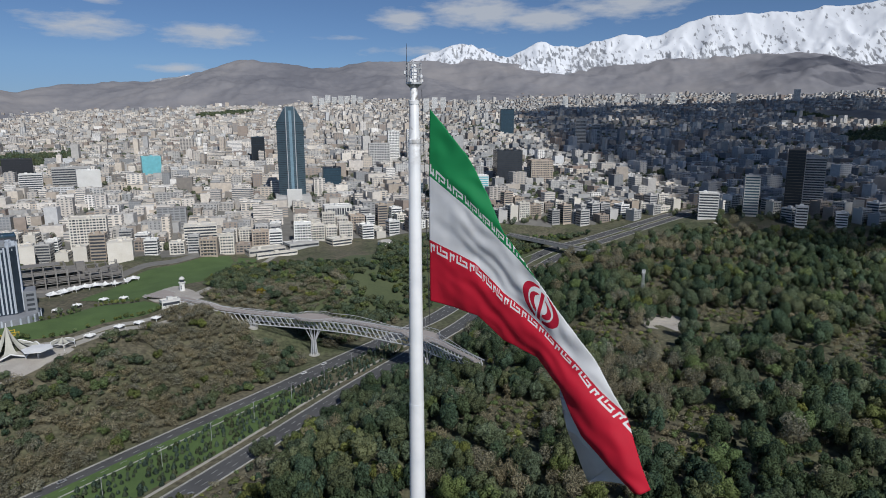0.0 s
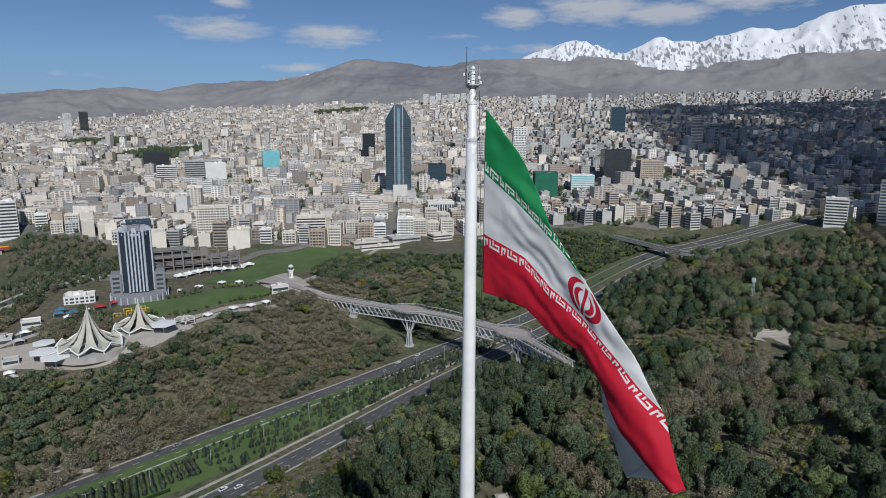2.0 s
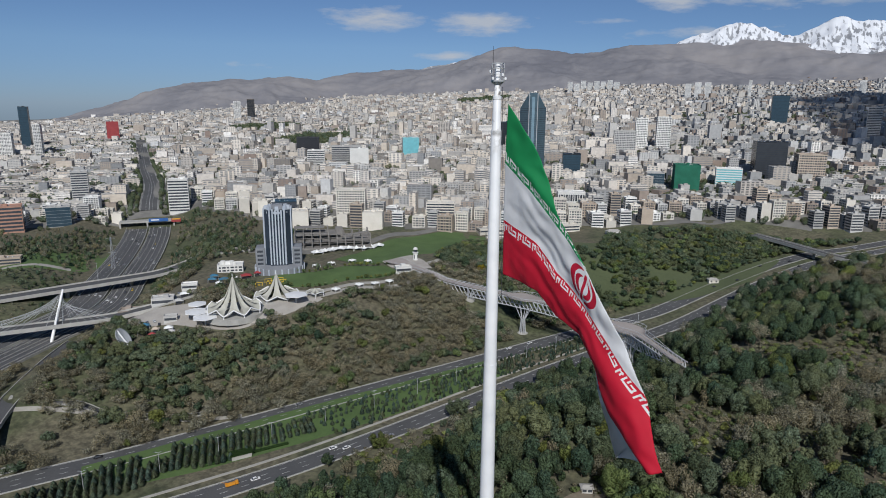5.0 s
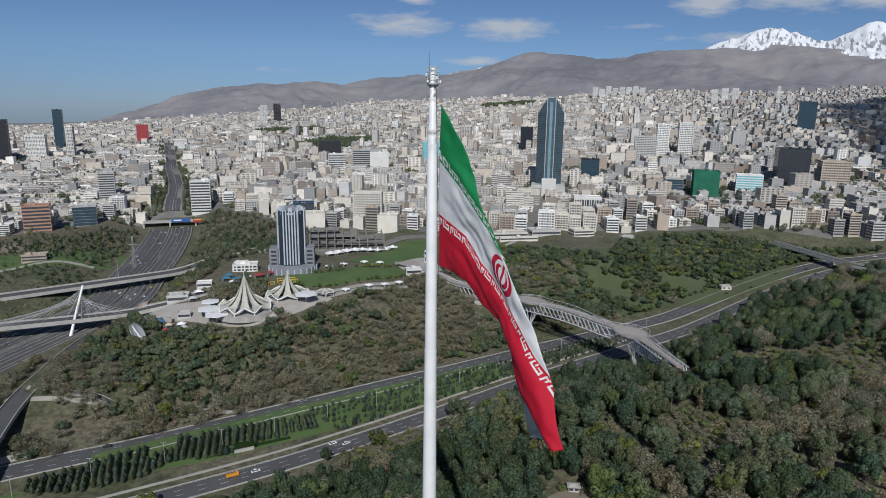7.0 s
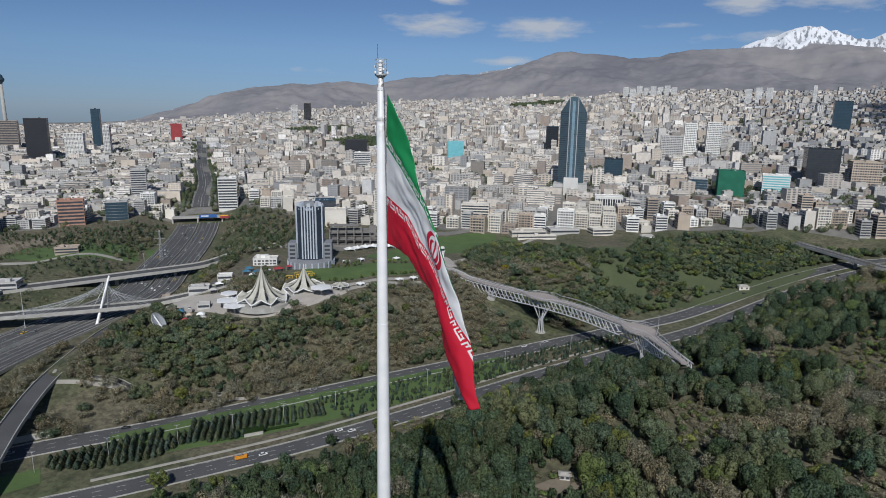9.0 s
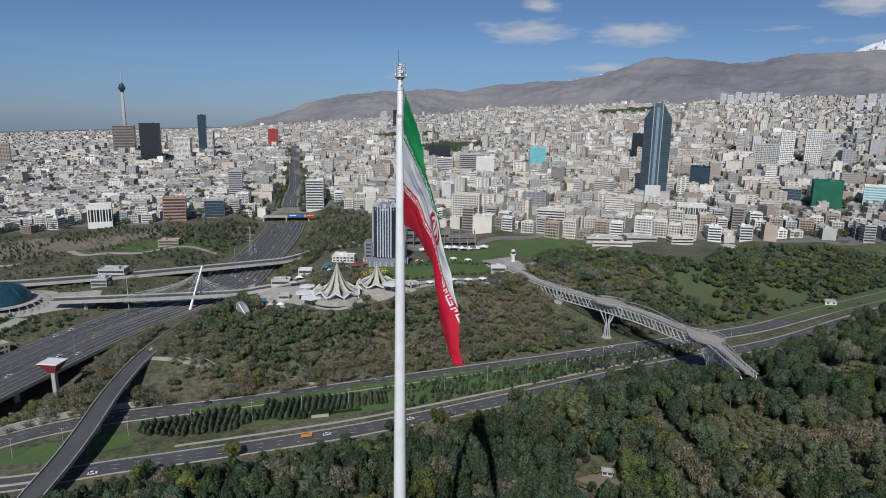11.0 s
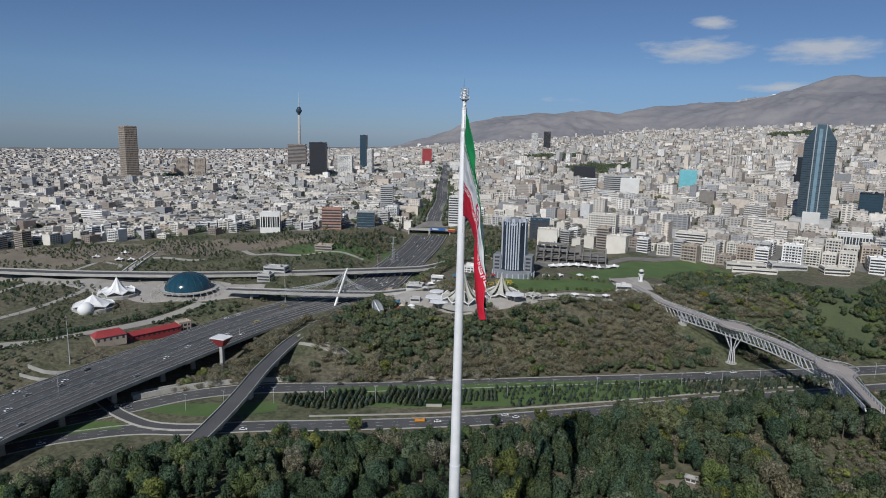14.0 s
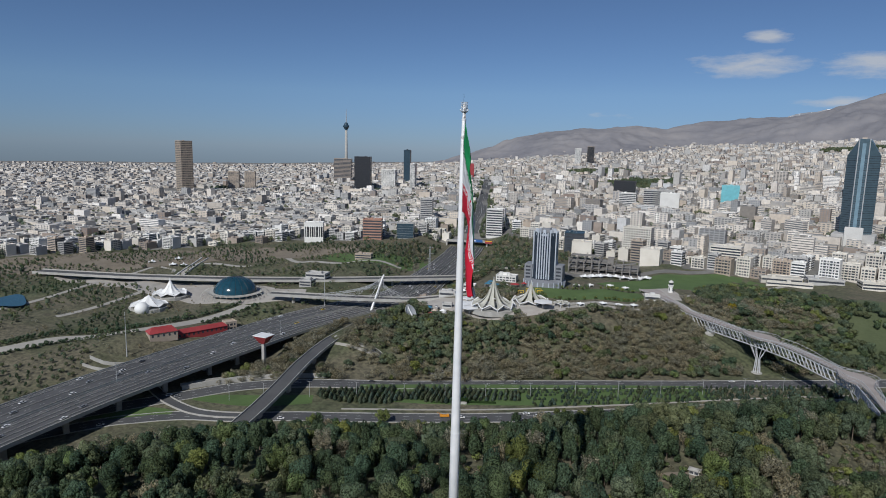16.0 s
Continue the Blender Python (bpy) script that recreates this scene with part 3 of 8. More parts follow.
CITY = lots()
rng.shuffle(CITY)
CITY_R, CITY_YAW = polar(CITY[:, 0], CITY[:, 1])
far_e, _ = beside(EXPRESS_R, CITY[:, 0], CITY[:, 1])
far_a, _ = beside(AXIS_R, CITY[:, 0], CITY[:, 1])
park = np.array([noise.noise((x * 0.0021, y * 0.0021, 5.5)) for x, y in CITY[:, :2]])
KEEP = (np.abs(far_e) > np.where(CITY_R < 1150, 36, 23)) & (np.abs(far_a) > 25) & ((park < 0.45) | (CITY_R < city_edge(CITY_YAW) + 160)) & (rng.random(len(CITY)) < np.where(CITY_R < city_edge(CITY_YAW) + 130, 0.92, 0.78) - 0.12 * smooth(-120, 120, CITY[:, 0]))
KEEP &= ~((far_a < 0) & (CITY_YAW < 0) & (CITY_R < city_edge(CITY_YAW) + 30))
for lx_, ly_, lr_ in LANDMARK_SPOTS:
    KEEP &= np.hypot(CITY[:, 0] - lx_, CITY[:, 1] - ly_) > lr_
NEAR_LOT = KEEP & (CITY_R < city_edge(CITY_YAW) + 150) & (CITY_YAW > -48) & (CITY_YAW < 98)
near_idx = np.flatnonzero(NEAR_LOT)
near_idx = near_idx[np.argsort(CITY_R[near_idx] - city_edge(CITY_YAW[near_idx]))][:296]
KEEP[near_idx] = False
rest = CITY[KEEP]
rest[:, :2] += rng.normal(0, 1.6, (len(rest), 2))
n_ = len(rest)
rz = ground_z(rest[:, 0], rest[:, 1])
rr_, ry_ = polar(rest[:, 0], rest[:, 1])
floors = rng.choice([2, 3, 4, 5, 6, 8, 10, 13], n_, p=[.28, .30, .22, .11, .046, .024, .013, .007]).astype(float)
clump = np.array([noise.noise((x * 0.0035, y * 0.0035, 1.7)) for x, y in rest[:, :2]])
floors *= np.where((clump > 0.4) & (rng.random(n_) < 0.2), 1.8, 1.0)
floors = np.minimum(floors, np.where(rr_ < 1500, 8, 15))
west_ = smooth(42, 56, ry_)
floors = np.maximum(2, np.round(floors * (1 - 0.32 * west_)))
h_ = floors * 3.2 + rng.uniform(0.4, 1.6, n_)
w_, d_ = rng.choice([10, 13, 16, 19, 25, 33], n_, p=[.08, .18, .25, .22, .17, .10]) * rng.uniform(.9, 1.08, n_), rng.choice([10, 13, 16, 18, 21], n_, p=[.12, .3, .32, .2, .06]) * rng.uniform(.9, 1.05, n_)
w_ = w_ * (1 + 0.25 * west_)
kind_ = rng.choice([0, 1, 2, 3], n_, p=[.46, .20, .16, .18])
kind_ = np.where((rest[:, 0] > -60) & (rng.random(n_) < 0.68), rng.choice([1, 1, 2], n_), kind_)
far_ = 1 - 0.22 * smooth(1250, 3200, rr_)
w_, d_, h_ = w_ * far_, d_ * far_, h_ * (far_ - 0.22 * smooth(1300, 3000, rr_))
turn_ = rest[:, 2] + rng.normal(0, 0.07, n_) + np.where(rng.random(n_) < .08, rng.uniform(-.6, .6, n_), 0)
big = np.column_stack([rest[:, 0], rest[:, 1], rz, turn_, w_, d_, h_, kind_])
boxes("far_buildings", big, F_CITY + [M_ROOF], "thousands of pale flat-roofed apartment blocks of the city")
hut = rr_ < 2000
hb = big[hut].copy()
ox, oy = rng.uniform(-3, 3, len(hb)), rng.uniform(-3, 3, len(hb))
hb[:, 0] += ox
hb[:, 1] += oy
hb[:, 2] += hb[:, 6] + 5.9
hb[:, 4], hb[:, 5], hb[:, 6] = rng.uniform(3, 6, len(hb)), rng.uniform(3, 6, len(hb)), rng.uniform(1.6, 3.2, len(hb)) - 6
hb[:, 7] = 0
boxes("roof_huts", hb, [M_ROOF, M_ROOF], "stair heads and plant rooms on the flat roofs")

# ---- footbridge ----
BRIDGE = [(-240, 432, 33.5), (-222, 423, 33), (-200, 410, 31.5), (-166, 396, 30), (-128, 385, 29.6), (-96, 377, 29.6), (-62, 365, 29.6), (-32, 348, 29.6), (-12, 336, 29.8), (1, 319, 30.2), (12, 302, 30.6), (24, 283, 31.4)]


def footbridge():
    p = refine(BRIDGE, 4.0)
    n = len(p)
    p[:, 2] = np.maximum(p[:, 2], ground_z(p[:, 0], p[:, 1]) + 0.7)
    s = np.concatenate([[0], np.cumsum(np.linalg.norm(np.diff(p[:, :2], axis=0), axis=1))])
    t = np.gradient(p[:, :2], axis=0)
    t /= np.linalg.norm(t, axis=1)[:, None]
    side = np.stack([-t[:, 1], t[:, 0]], 1)

    def near(x, y):
        return s[np.argmin(np.hypot(p[:, 0] - x, p[:, 1] - y))]
    k1, k2 = near(-96, 377), near(-12, 336)
    half = 3.2 + 6.0 * np.exp(-((s - k1) / 12) ** 4) + 6.6 * np.exp(-((s - k2) / 12) ** 4) + 7 * np.exp(-(s / 26) ** 2)
    half = half - 0.9 * smooth(k2 + 12, k2 + 40, s)
    th = thing("footbridge", pose(0, 0, 0), "long curved steel truss footbridge with wide platforms over the road", "footbridge")

    def edge(k, o, h):
        return Vector((p[k, 0] + side[k, 0] * o, p[k, 1] + side[k, 1] * o, p[k, 2] + h))

    def rib(name, pairs, material, label=""):
        v = np.array([[edge(k, o, h) for o, h in row] for k, row in pairs])
        m = v.shape[1]
        a, b_ = np.meshgrid(np.arange(len(v) - 1), np.arange(m), indexing="ij")
        f = np.stack([a * m + b_, a * m + (b_ + 1) % m, (a + 1) * m + (b_ + 1) % m, (a + 1) * m + b_], -1).reshape(-1, 4)[:, ::-1]
        ob = obj(name, v.reshape(-1, 3), [f, np.array([list(range(m))[::1]]), np.array([list(range((len(v) - 1) * m, len(v) * m))[::-1]])] if m == 4 else f, material)
        ob.parent = th
        return tagged(ob, label)
    rib("deck", [(k, [(half[k], 0), (-half[k], 0), (-half[k], -0.5), (half[k], -0.5)]) for k in range(n)], M_DECK, "warm grey planked deck")
    q = [k for k in range(n) if s[k] > 30]
    for o, h, r, nm in ((1, -0.7, 0.34, "upper_chord"), (0.8, -8.0, 0.40, "lower_chord")):
        for sg in (1, -1):
            rib(nm, [(k, [((5.0 * o + r * c) * sg, h * DEPTH(s[k], s[-1]) + r * d) for c, d in ((1, 0), (.5, .87), (-.5, .87), (-1, 0), (-.5, -.87), (.5, -.87))]) for k in q], M_TRUSS)
    for sg in (1, -1):
        for i in range(len(q) - 1):
            a, b_ = q[i], q[i + 1]
            ha, hb_ = DEPTH(s[a], s[-1]), DEPTH(s[b_], s[-1])
            wa = wb = 5.0
            part("brace", tube(bmesh.new(), edge(a, wa * sg, -0.7 * ha), edge(b_, wb * .8 * sg, -8.0 * hb_), 0.34, sides=6), M_TRUSS, th)
            if i % 4 == 0:
                part("brace", tube(bmesh.new(), edge(b_, wb * sg, -0.7 * hb_), edge(b_, wb * .8 * sg, -8.0 * hb_), 0.16, sides=6), M_TRUSS, th)
    for i in range(0, len(q) - 1, 2):
        a = q[i]
        ha = DEPTH(s[a], s[-1])
        part("cross_beam", tube(bmesh.new(), edge(a, 4.0, -8.0 * ha), edge(a, -4.0, -8.0 * ha), 0.16, sides=6), M_TRUSS, th)
    for sg in (1, -1):
        bm = bmesh.new()
        for k in range(0, n - 1):
            tube(bm, edge(k, half[k] * sg * .98, 0), edge(k, half[k] * sg * .98, 1.15), 0.05, sides=4)
            for hh in (0.55, 1.15):
                tube(bm, edge(k, half[k] * sg * .98, hh), edge(k + 1, half[k + 1] * sg * .98, hh), 0.05, sides=4)
        part("railing", bm, M_TRUSS, th, "steel railing with thin posts")
    # raised arches of slender tubes along both sides
    for sg, start in ((1, k1 - 14), (-1, 34)):
        bm = bmesh.new()
        for k in range(n - 1):
            if s[k] > start:
                u0, u1 = ((s[i] - start) / (s[-1] - start) for i in (k, k + 1))
                h0, h1 = 1.3 + 2.4 * math.sin(math.pi * u0 * 2) ** 2, 1.3 + 2.4 * math.sin(math.pi * u1 * 2) ** 2
                tube(bm, edge(k, half[k] * 1.04 * sg, h0), edge(k + 1, half[k + 1] * 1.04 * sg, h1), 0.16, sides=5)
                tube(bm, edge(k, half[k] * 1.02 * sg, -0.4), edge(k + 1, half[k + 1] * 1.04 * sg, h1), 0.10, sides=4)
        part("side_arch", bm, M_TRUSS, th)
    # tree-shaped columns
    for x, y, top in ((-95, 374, 22.6), (-145, 388, 24.6), (-8, 332, 23)):
        z0 = g(x, y) - 1
        w = min(3.2, (top - z0) * 0.25)
        for k in range(8):
            a = k * math.pi / 4
            ca, sa = math.cos(a), math.sin(a)
            bm = bmesh.new()
            mid = z0 + (top - z0) * 0.55
            tube(bm, (x + 2.6 * ca, y + 2.6 * sa, z0), (x + 1.5 * ca, y + 1.5 * sa, mid), 0.38, sides=8)
            tube(bm, (x + 1.5 * ca, y + 1.5 * sa, mid), (x + (w + 3.4) * ca, y + (w + 3.4) * sa, top + 0.4), 0.36, 0.24, sides=8)
            part("column_branch", bm, M_TRUSS, th)
        part("column_foot", lathe(bmesh.new(), [(4.2, z0 - 2), (4.2, z0 + 1.2), (3.4, z0 + 1.6)], 20, (x, y)), M_CONCRETE, th)
    return th


def DEPTH(a, end):
    """How deep the truss is along the bridge, tapering to both banks."""
    return float(0.25 + 0.75 * smooth(24, 48, a) * (1 - 0.75 * smooth(end - 46, end - 4, a)))


def lathe(bm, rings, sides=24, at=(0, 0)):
    """A turned form from (radius, height) rings."""
    prev = None
    for r, z in rings:
        ring = [bm.verts.new((at[0] + r * math.cos(2 * math.pi * k / sides), at[1] + r * math.sin(2 * math.pi * k / sides), z)) for k in range(sides)]
        if prev:
            for k in range(sides):
                bm.faces.new((prev[k], prev[(k + 1) % sides], ring[(k + 1) % sides], ring[k]))
        else:
            bm.faces.new(ring[::-1])
        prev = ring
    bm.faces.new(prev)
    return bm


M_TRUSS = surface("truss_steel", (0.46, 0.47, 0.49), (0.60, 0.61, 0.63), 0.3, 2.0, 0.5, 0.1)
M_DECK = surface("plank_deck", (0.29, 0.255, 0.235), (0.40, 0.355, 0.33), 0.12, 2.5, 0.8)
footbridge()

# ---- houses of the city's edge ----
def wall_material(name, c1, c2):
    return surface(name, c1, c2, 0.08, 0.9, 0.85, random=0.18)


W_CREAM = wall_material("cream_render", (0.55, 0.51, 0.445), (0.70, 0.665, 0.60))
W_WHITE = wall_material("white_stone", (0.62, 0.61, 0.58), (0.77, 0.76, 0.735))
W_GREY = wall_material("grey_stone", (0.38, 0.37, 0.36), (0.52, 0.51, 0.49))
W_BRICK = wall_material("tan_brick", (0.36, 0.295, 0.235), (0.49, 0.41, 0.335))
W_BROWN = wall_material("brown_stone", (0.25, 0.205, 0.17), (0.35, 0.295, 0.25))


def glass_material(name, col, rough=0.18):
    m, n, l, b = nodes_of(name)
    c = mix_node(n, l, noise_node(n, l, 0.2, 2.0), col, tuple(min(1, x * 1.7 + 0.01) for x in col))
    l.new(c, b.inputs["Base Color"])
    b.inputs["Roughness"].default_value = rough
    b.inputs["Specular IOR Level"].default_value = 0.6
    return m


G_DARK = glass_material("window_glass", (0.040, 0.045, 0.054))
G_BLUE = glass_material("blue_glass", (0.018, 0.040, 0.058), 0.3)
G_PALE = glass_material("curtained_glass", (0.20, 0.21, 0.22), 0.4)
G_TEAL = glass_material("teal_glass", (0.12, 0.34, 0.38), 0.3)
G_BLACK = glass_material("black_glass", (0.010, 0.012, 0.015), 0.3)
M_GREEN_NET = surface("green_netting", (0.01, 0.10, 0.06), (0.02, 0.16, 0.10), 0.1, 1.0, 0.9)
M_RED = surface("red_cladding", (0.25, 0.030, 0.034), (0.36, 0.055, 0.055), 0.1, 1.0, 0.6)
M_TEAL = surface("teal_cladding", (0.16, 0.42, 0.46), (0.22, 0.50, 0.55), 0.1, 1.0, 0.5)
M_ORANGE = surface("orange_brick", (0.34, 0.18, 0.13), (0.46, 0.27, 0.20), 0.2, 1.5, 0.85)


def window_rows(th, w, d, floors, f0, fh, style, glass, wall, sides=True):
    """One row of panes for each storey, on all four sides or on front and back alone, where party walls stay blank."""
    for k in range(floors):
        z0 = f0 + k * fh
        bm = bmesh.new()
        lo, hi = z0 + fh * 0.28, z0 + fh * 0.82
        for L, depth, sx in ((w, d, True), (d, w, False))[:2 if sides else 1]:
            for sg in (1, -1):
                o = depth / 2
                if style == "band":
                    spans = [(-L / 2 + 0.5, L / 2 - 0.5)]
                elif style == "curtain":
                    spans, lo, hi = [(-L / 2 + 0.15, L / 2 - 0.15)], z0 + 0.1, z0 + fh - 0.25
                else:
                    n = max(2, int(L / 3.3))
                    p = (L - 1.0) / n
                    spans = [(-L / 2 + 0.5 + p * (i + (.08 if i % 2 else .25)), -L / 2 + 0.5 + p * (i + (.92 if i % 2 else .75))) for i in range(n)]
                for a, b in spans:
                    if sx:
                        box(bm, a, sg * o - 0.06, lo, b, sg * o + 0.06, hi)
                    else:
                        box(bm, sg * o - 0.06, a, lo, sg * o + 0.06, b, hi)
        tagged(part("glazing", bm, glass, th), kind="stuff")


def block(name, x, y, turn, w, d, h, wall, glass=None, style="punched", label="", floors=None, balconies=False, seed=0, huts=True, category="building", group="", base=None, sides=True):
    """A flat-roofed building: walls with a parapet, a row of windows for each storey, stair heads and tanks on the roof."""
    z = g(x, y) if base is None else base
    th = thing(name, pose(x, y, z, 0, 0, turn), label, category, group)
    r = random.Random(seed)
    floors = floors or max(1, int(h / 3.3))
    bm = box(bmesh.new(), -w / 2, -d / 2, -7, w / 2, d / 2, h)
    part("wall", bm, wall, th)
    bm = bmesh.new()
    for a in ((-w / 2, -d / 2, w / 2, -d / 2 + .35), (-w / 2, d / 2 - .35, w / 2, d / 2), (-w / 2, -d / 2 + .35, -w / 2 + .35, d / 2 - .35), (w / 2 - .35, -d / 2 + .35, w / 2, d / 2 - .35)):
        box(bm, a[0] - .1, a[1] - .1, h, a[2] + .1, a[3] + .1, h + 0.9)
    part("parapet", bm, wall, th)
    if glass:
        window_rows(th, w, d, floors, 0.6, (h - 1.0) / floors, style, glass, wall, sides)
    if balconies:
        fh = (h - 1.0) / floors
        for k in range(1, floors):
            part("balcony", box(bmesh.new(), -w * .32, -d / 2 - 1.3, 0.6 + k * fh - .1, w * .32, -d / 2 + .05, 0.6 + k * fh + .85), wall, th)
    if huts:
        cx, cy = r.uniform(-.2, .2) * w, r.uniform(-.2, .2) * d
        part("stair_head", box(bmesh.new(), cx - 2, cy - 2.2, h, cx + 2, cy + 2.2, h + 2.7, 0.1), wall, th)
        bm = bmesh.new()
        for k in range(3):
            ax, ay = r.uniform(-.38, .38) * w, r.uniform(-.38, .38) * d
            box(bm, ax - .6, ay - .5, h, ax + .6, ay + .5, h + 1.0, 0.06)
        tagged(part("roof_plant", bm, M_STEEL, th), kind="stuff")
    return th


APT = []
for k_, (w_, d_, f_, wall_, style_, bal_, lab_) in enumerate((
        (15, 14, 4, W_CREAM, "punched", True, "four-storey cream rendered apartment house with balconies"),
        (16, 13, 5, W_CREAM, "punched", False, "five-storey cream rendered apartment house"),
        (14, 15, 5, W_WHITE, "band", False, "five-storey white stone apartment house with window bands"),
        (17, 14, 6, W_CREAM, "punched", True, "six-storey cream apartment house with balconies"),
        (13, 12, 3, W_WHITE, "punched", False, "three-storey white house with a flat roof"),
        (15, 15, 4, W_GREY, "punched", True, "four-storey grey stone apartment house"),
        (18, 14, 5, W_BRICK, "punched", True, "five-storey tan brick apartment house"),
        (14, 13, 6, W_GREY, "band", False, "six-storey grey office house with window bands"),
        (16, 16, 3, W_BROWN, "punched", False, "three-storey brown stone house"),
        (20, 15, 7, W_WHITE, "punched", True, "seven-storey white apartment house with balconies"),
        (16, 12, 2, W_CREAM, "punched", False, "low two-storey cream house"),
        (15, 14, 8, W_BRICK, "band", False, "eight-storey tan office house with window bands"))):
    APT.append((block("apartment_house", 0, 0, 0, w_, d_, f_ * 3.2 + 1, wall_, G_DARK, style_, lab_, f_, bal_, k_, True, "building", "houses along the city's edge", -900, k_ in (2, 7, 11)), f_))
rng = np.random.default_rng(23)
for i_ in near_idx:
    x_, y_, a_ = CITY[i_]
    p_, f_ = APT[rng.choice(12, p=[.08, .08, .06, .08, .04, .19, .13, .12, .10, .03, .05, .04] if x_ > 20 and y_ > 600 else [.14, .13, .1, .08, .1, .1, .07, .06, .06, .04, .09, .03])]
    t_ = copy_thing(p_, pose(x_, y_, g(x_, y_), 0, 0, math.degrees(a_) + rng.choice([0, 0, 90, 180, 180]) + rng.normal(0, 2)))
    t_.scale = (rng.uniform(.86, 1.08), rng.uniform(.86, 1.1), rng.uniform(.9, 1.12) * (0.78 if x_ < -640 else 1))
for p_, f_ in APT:
    for o_ in (*p_.children_recursive, p_):
        bpy.data.objects.remove(o_)

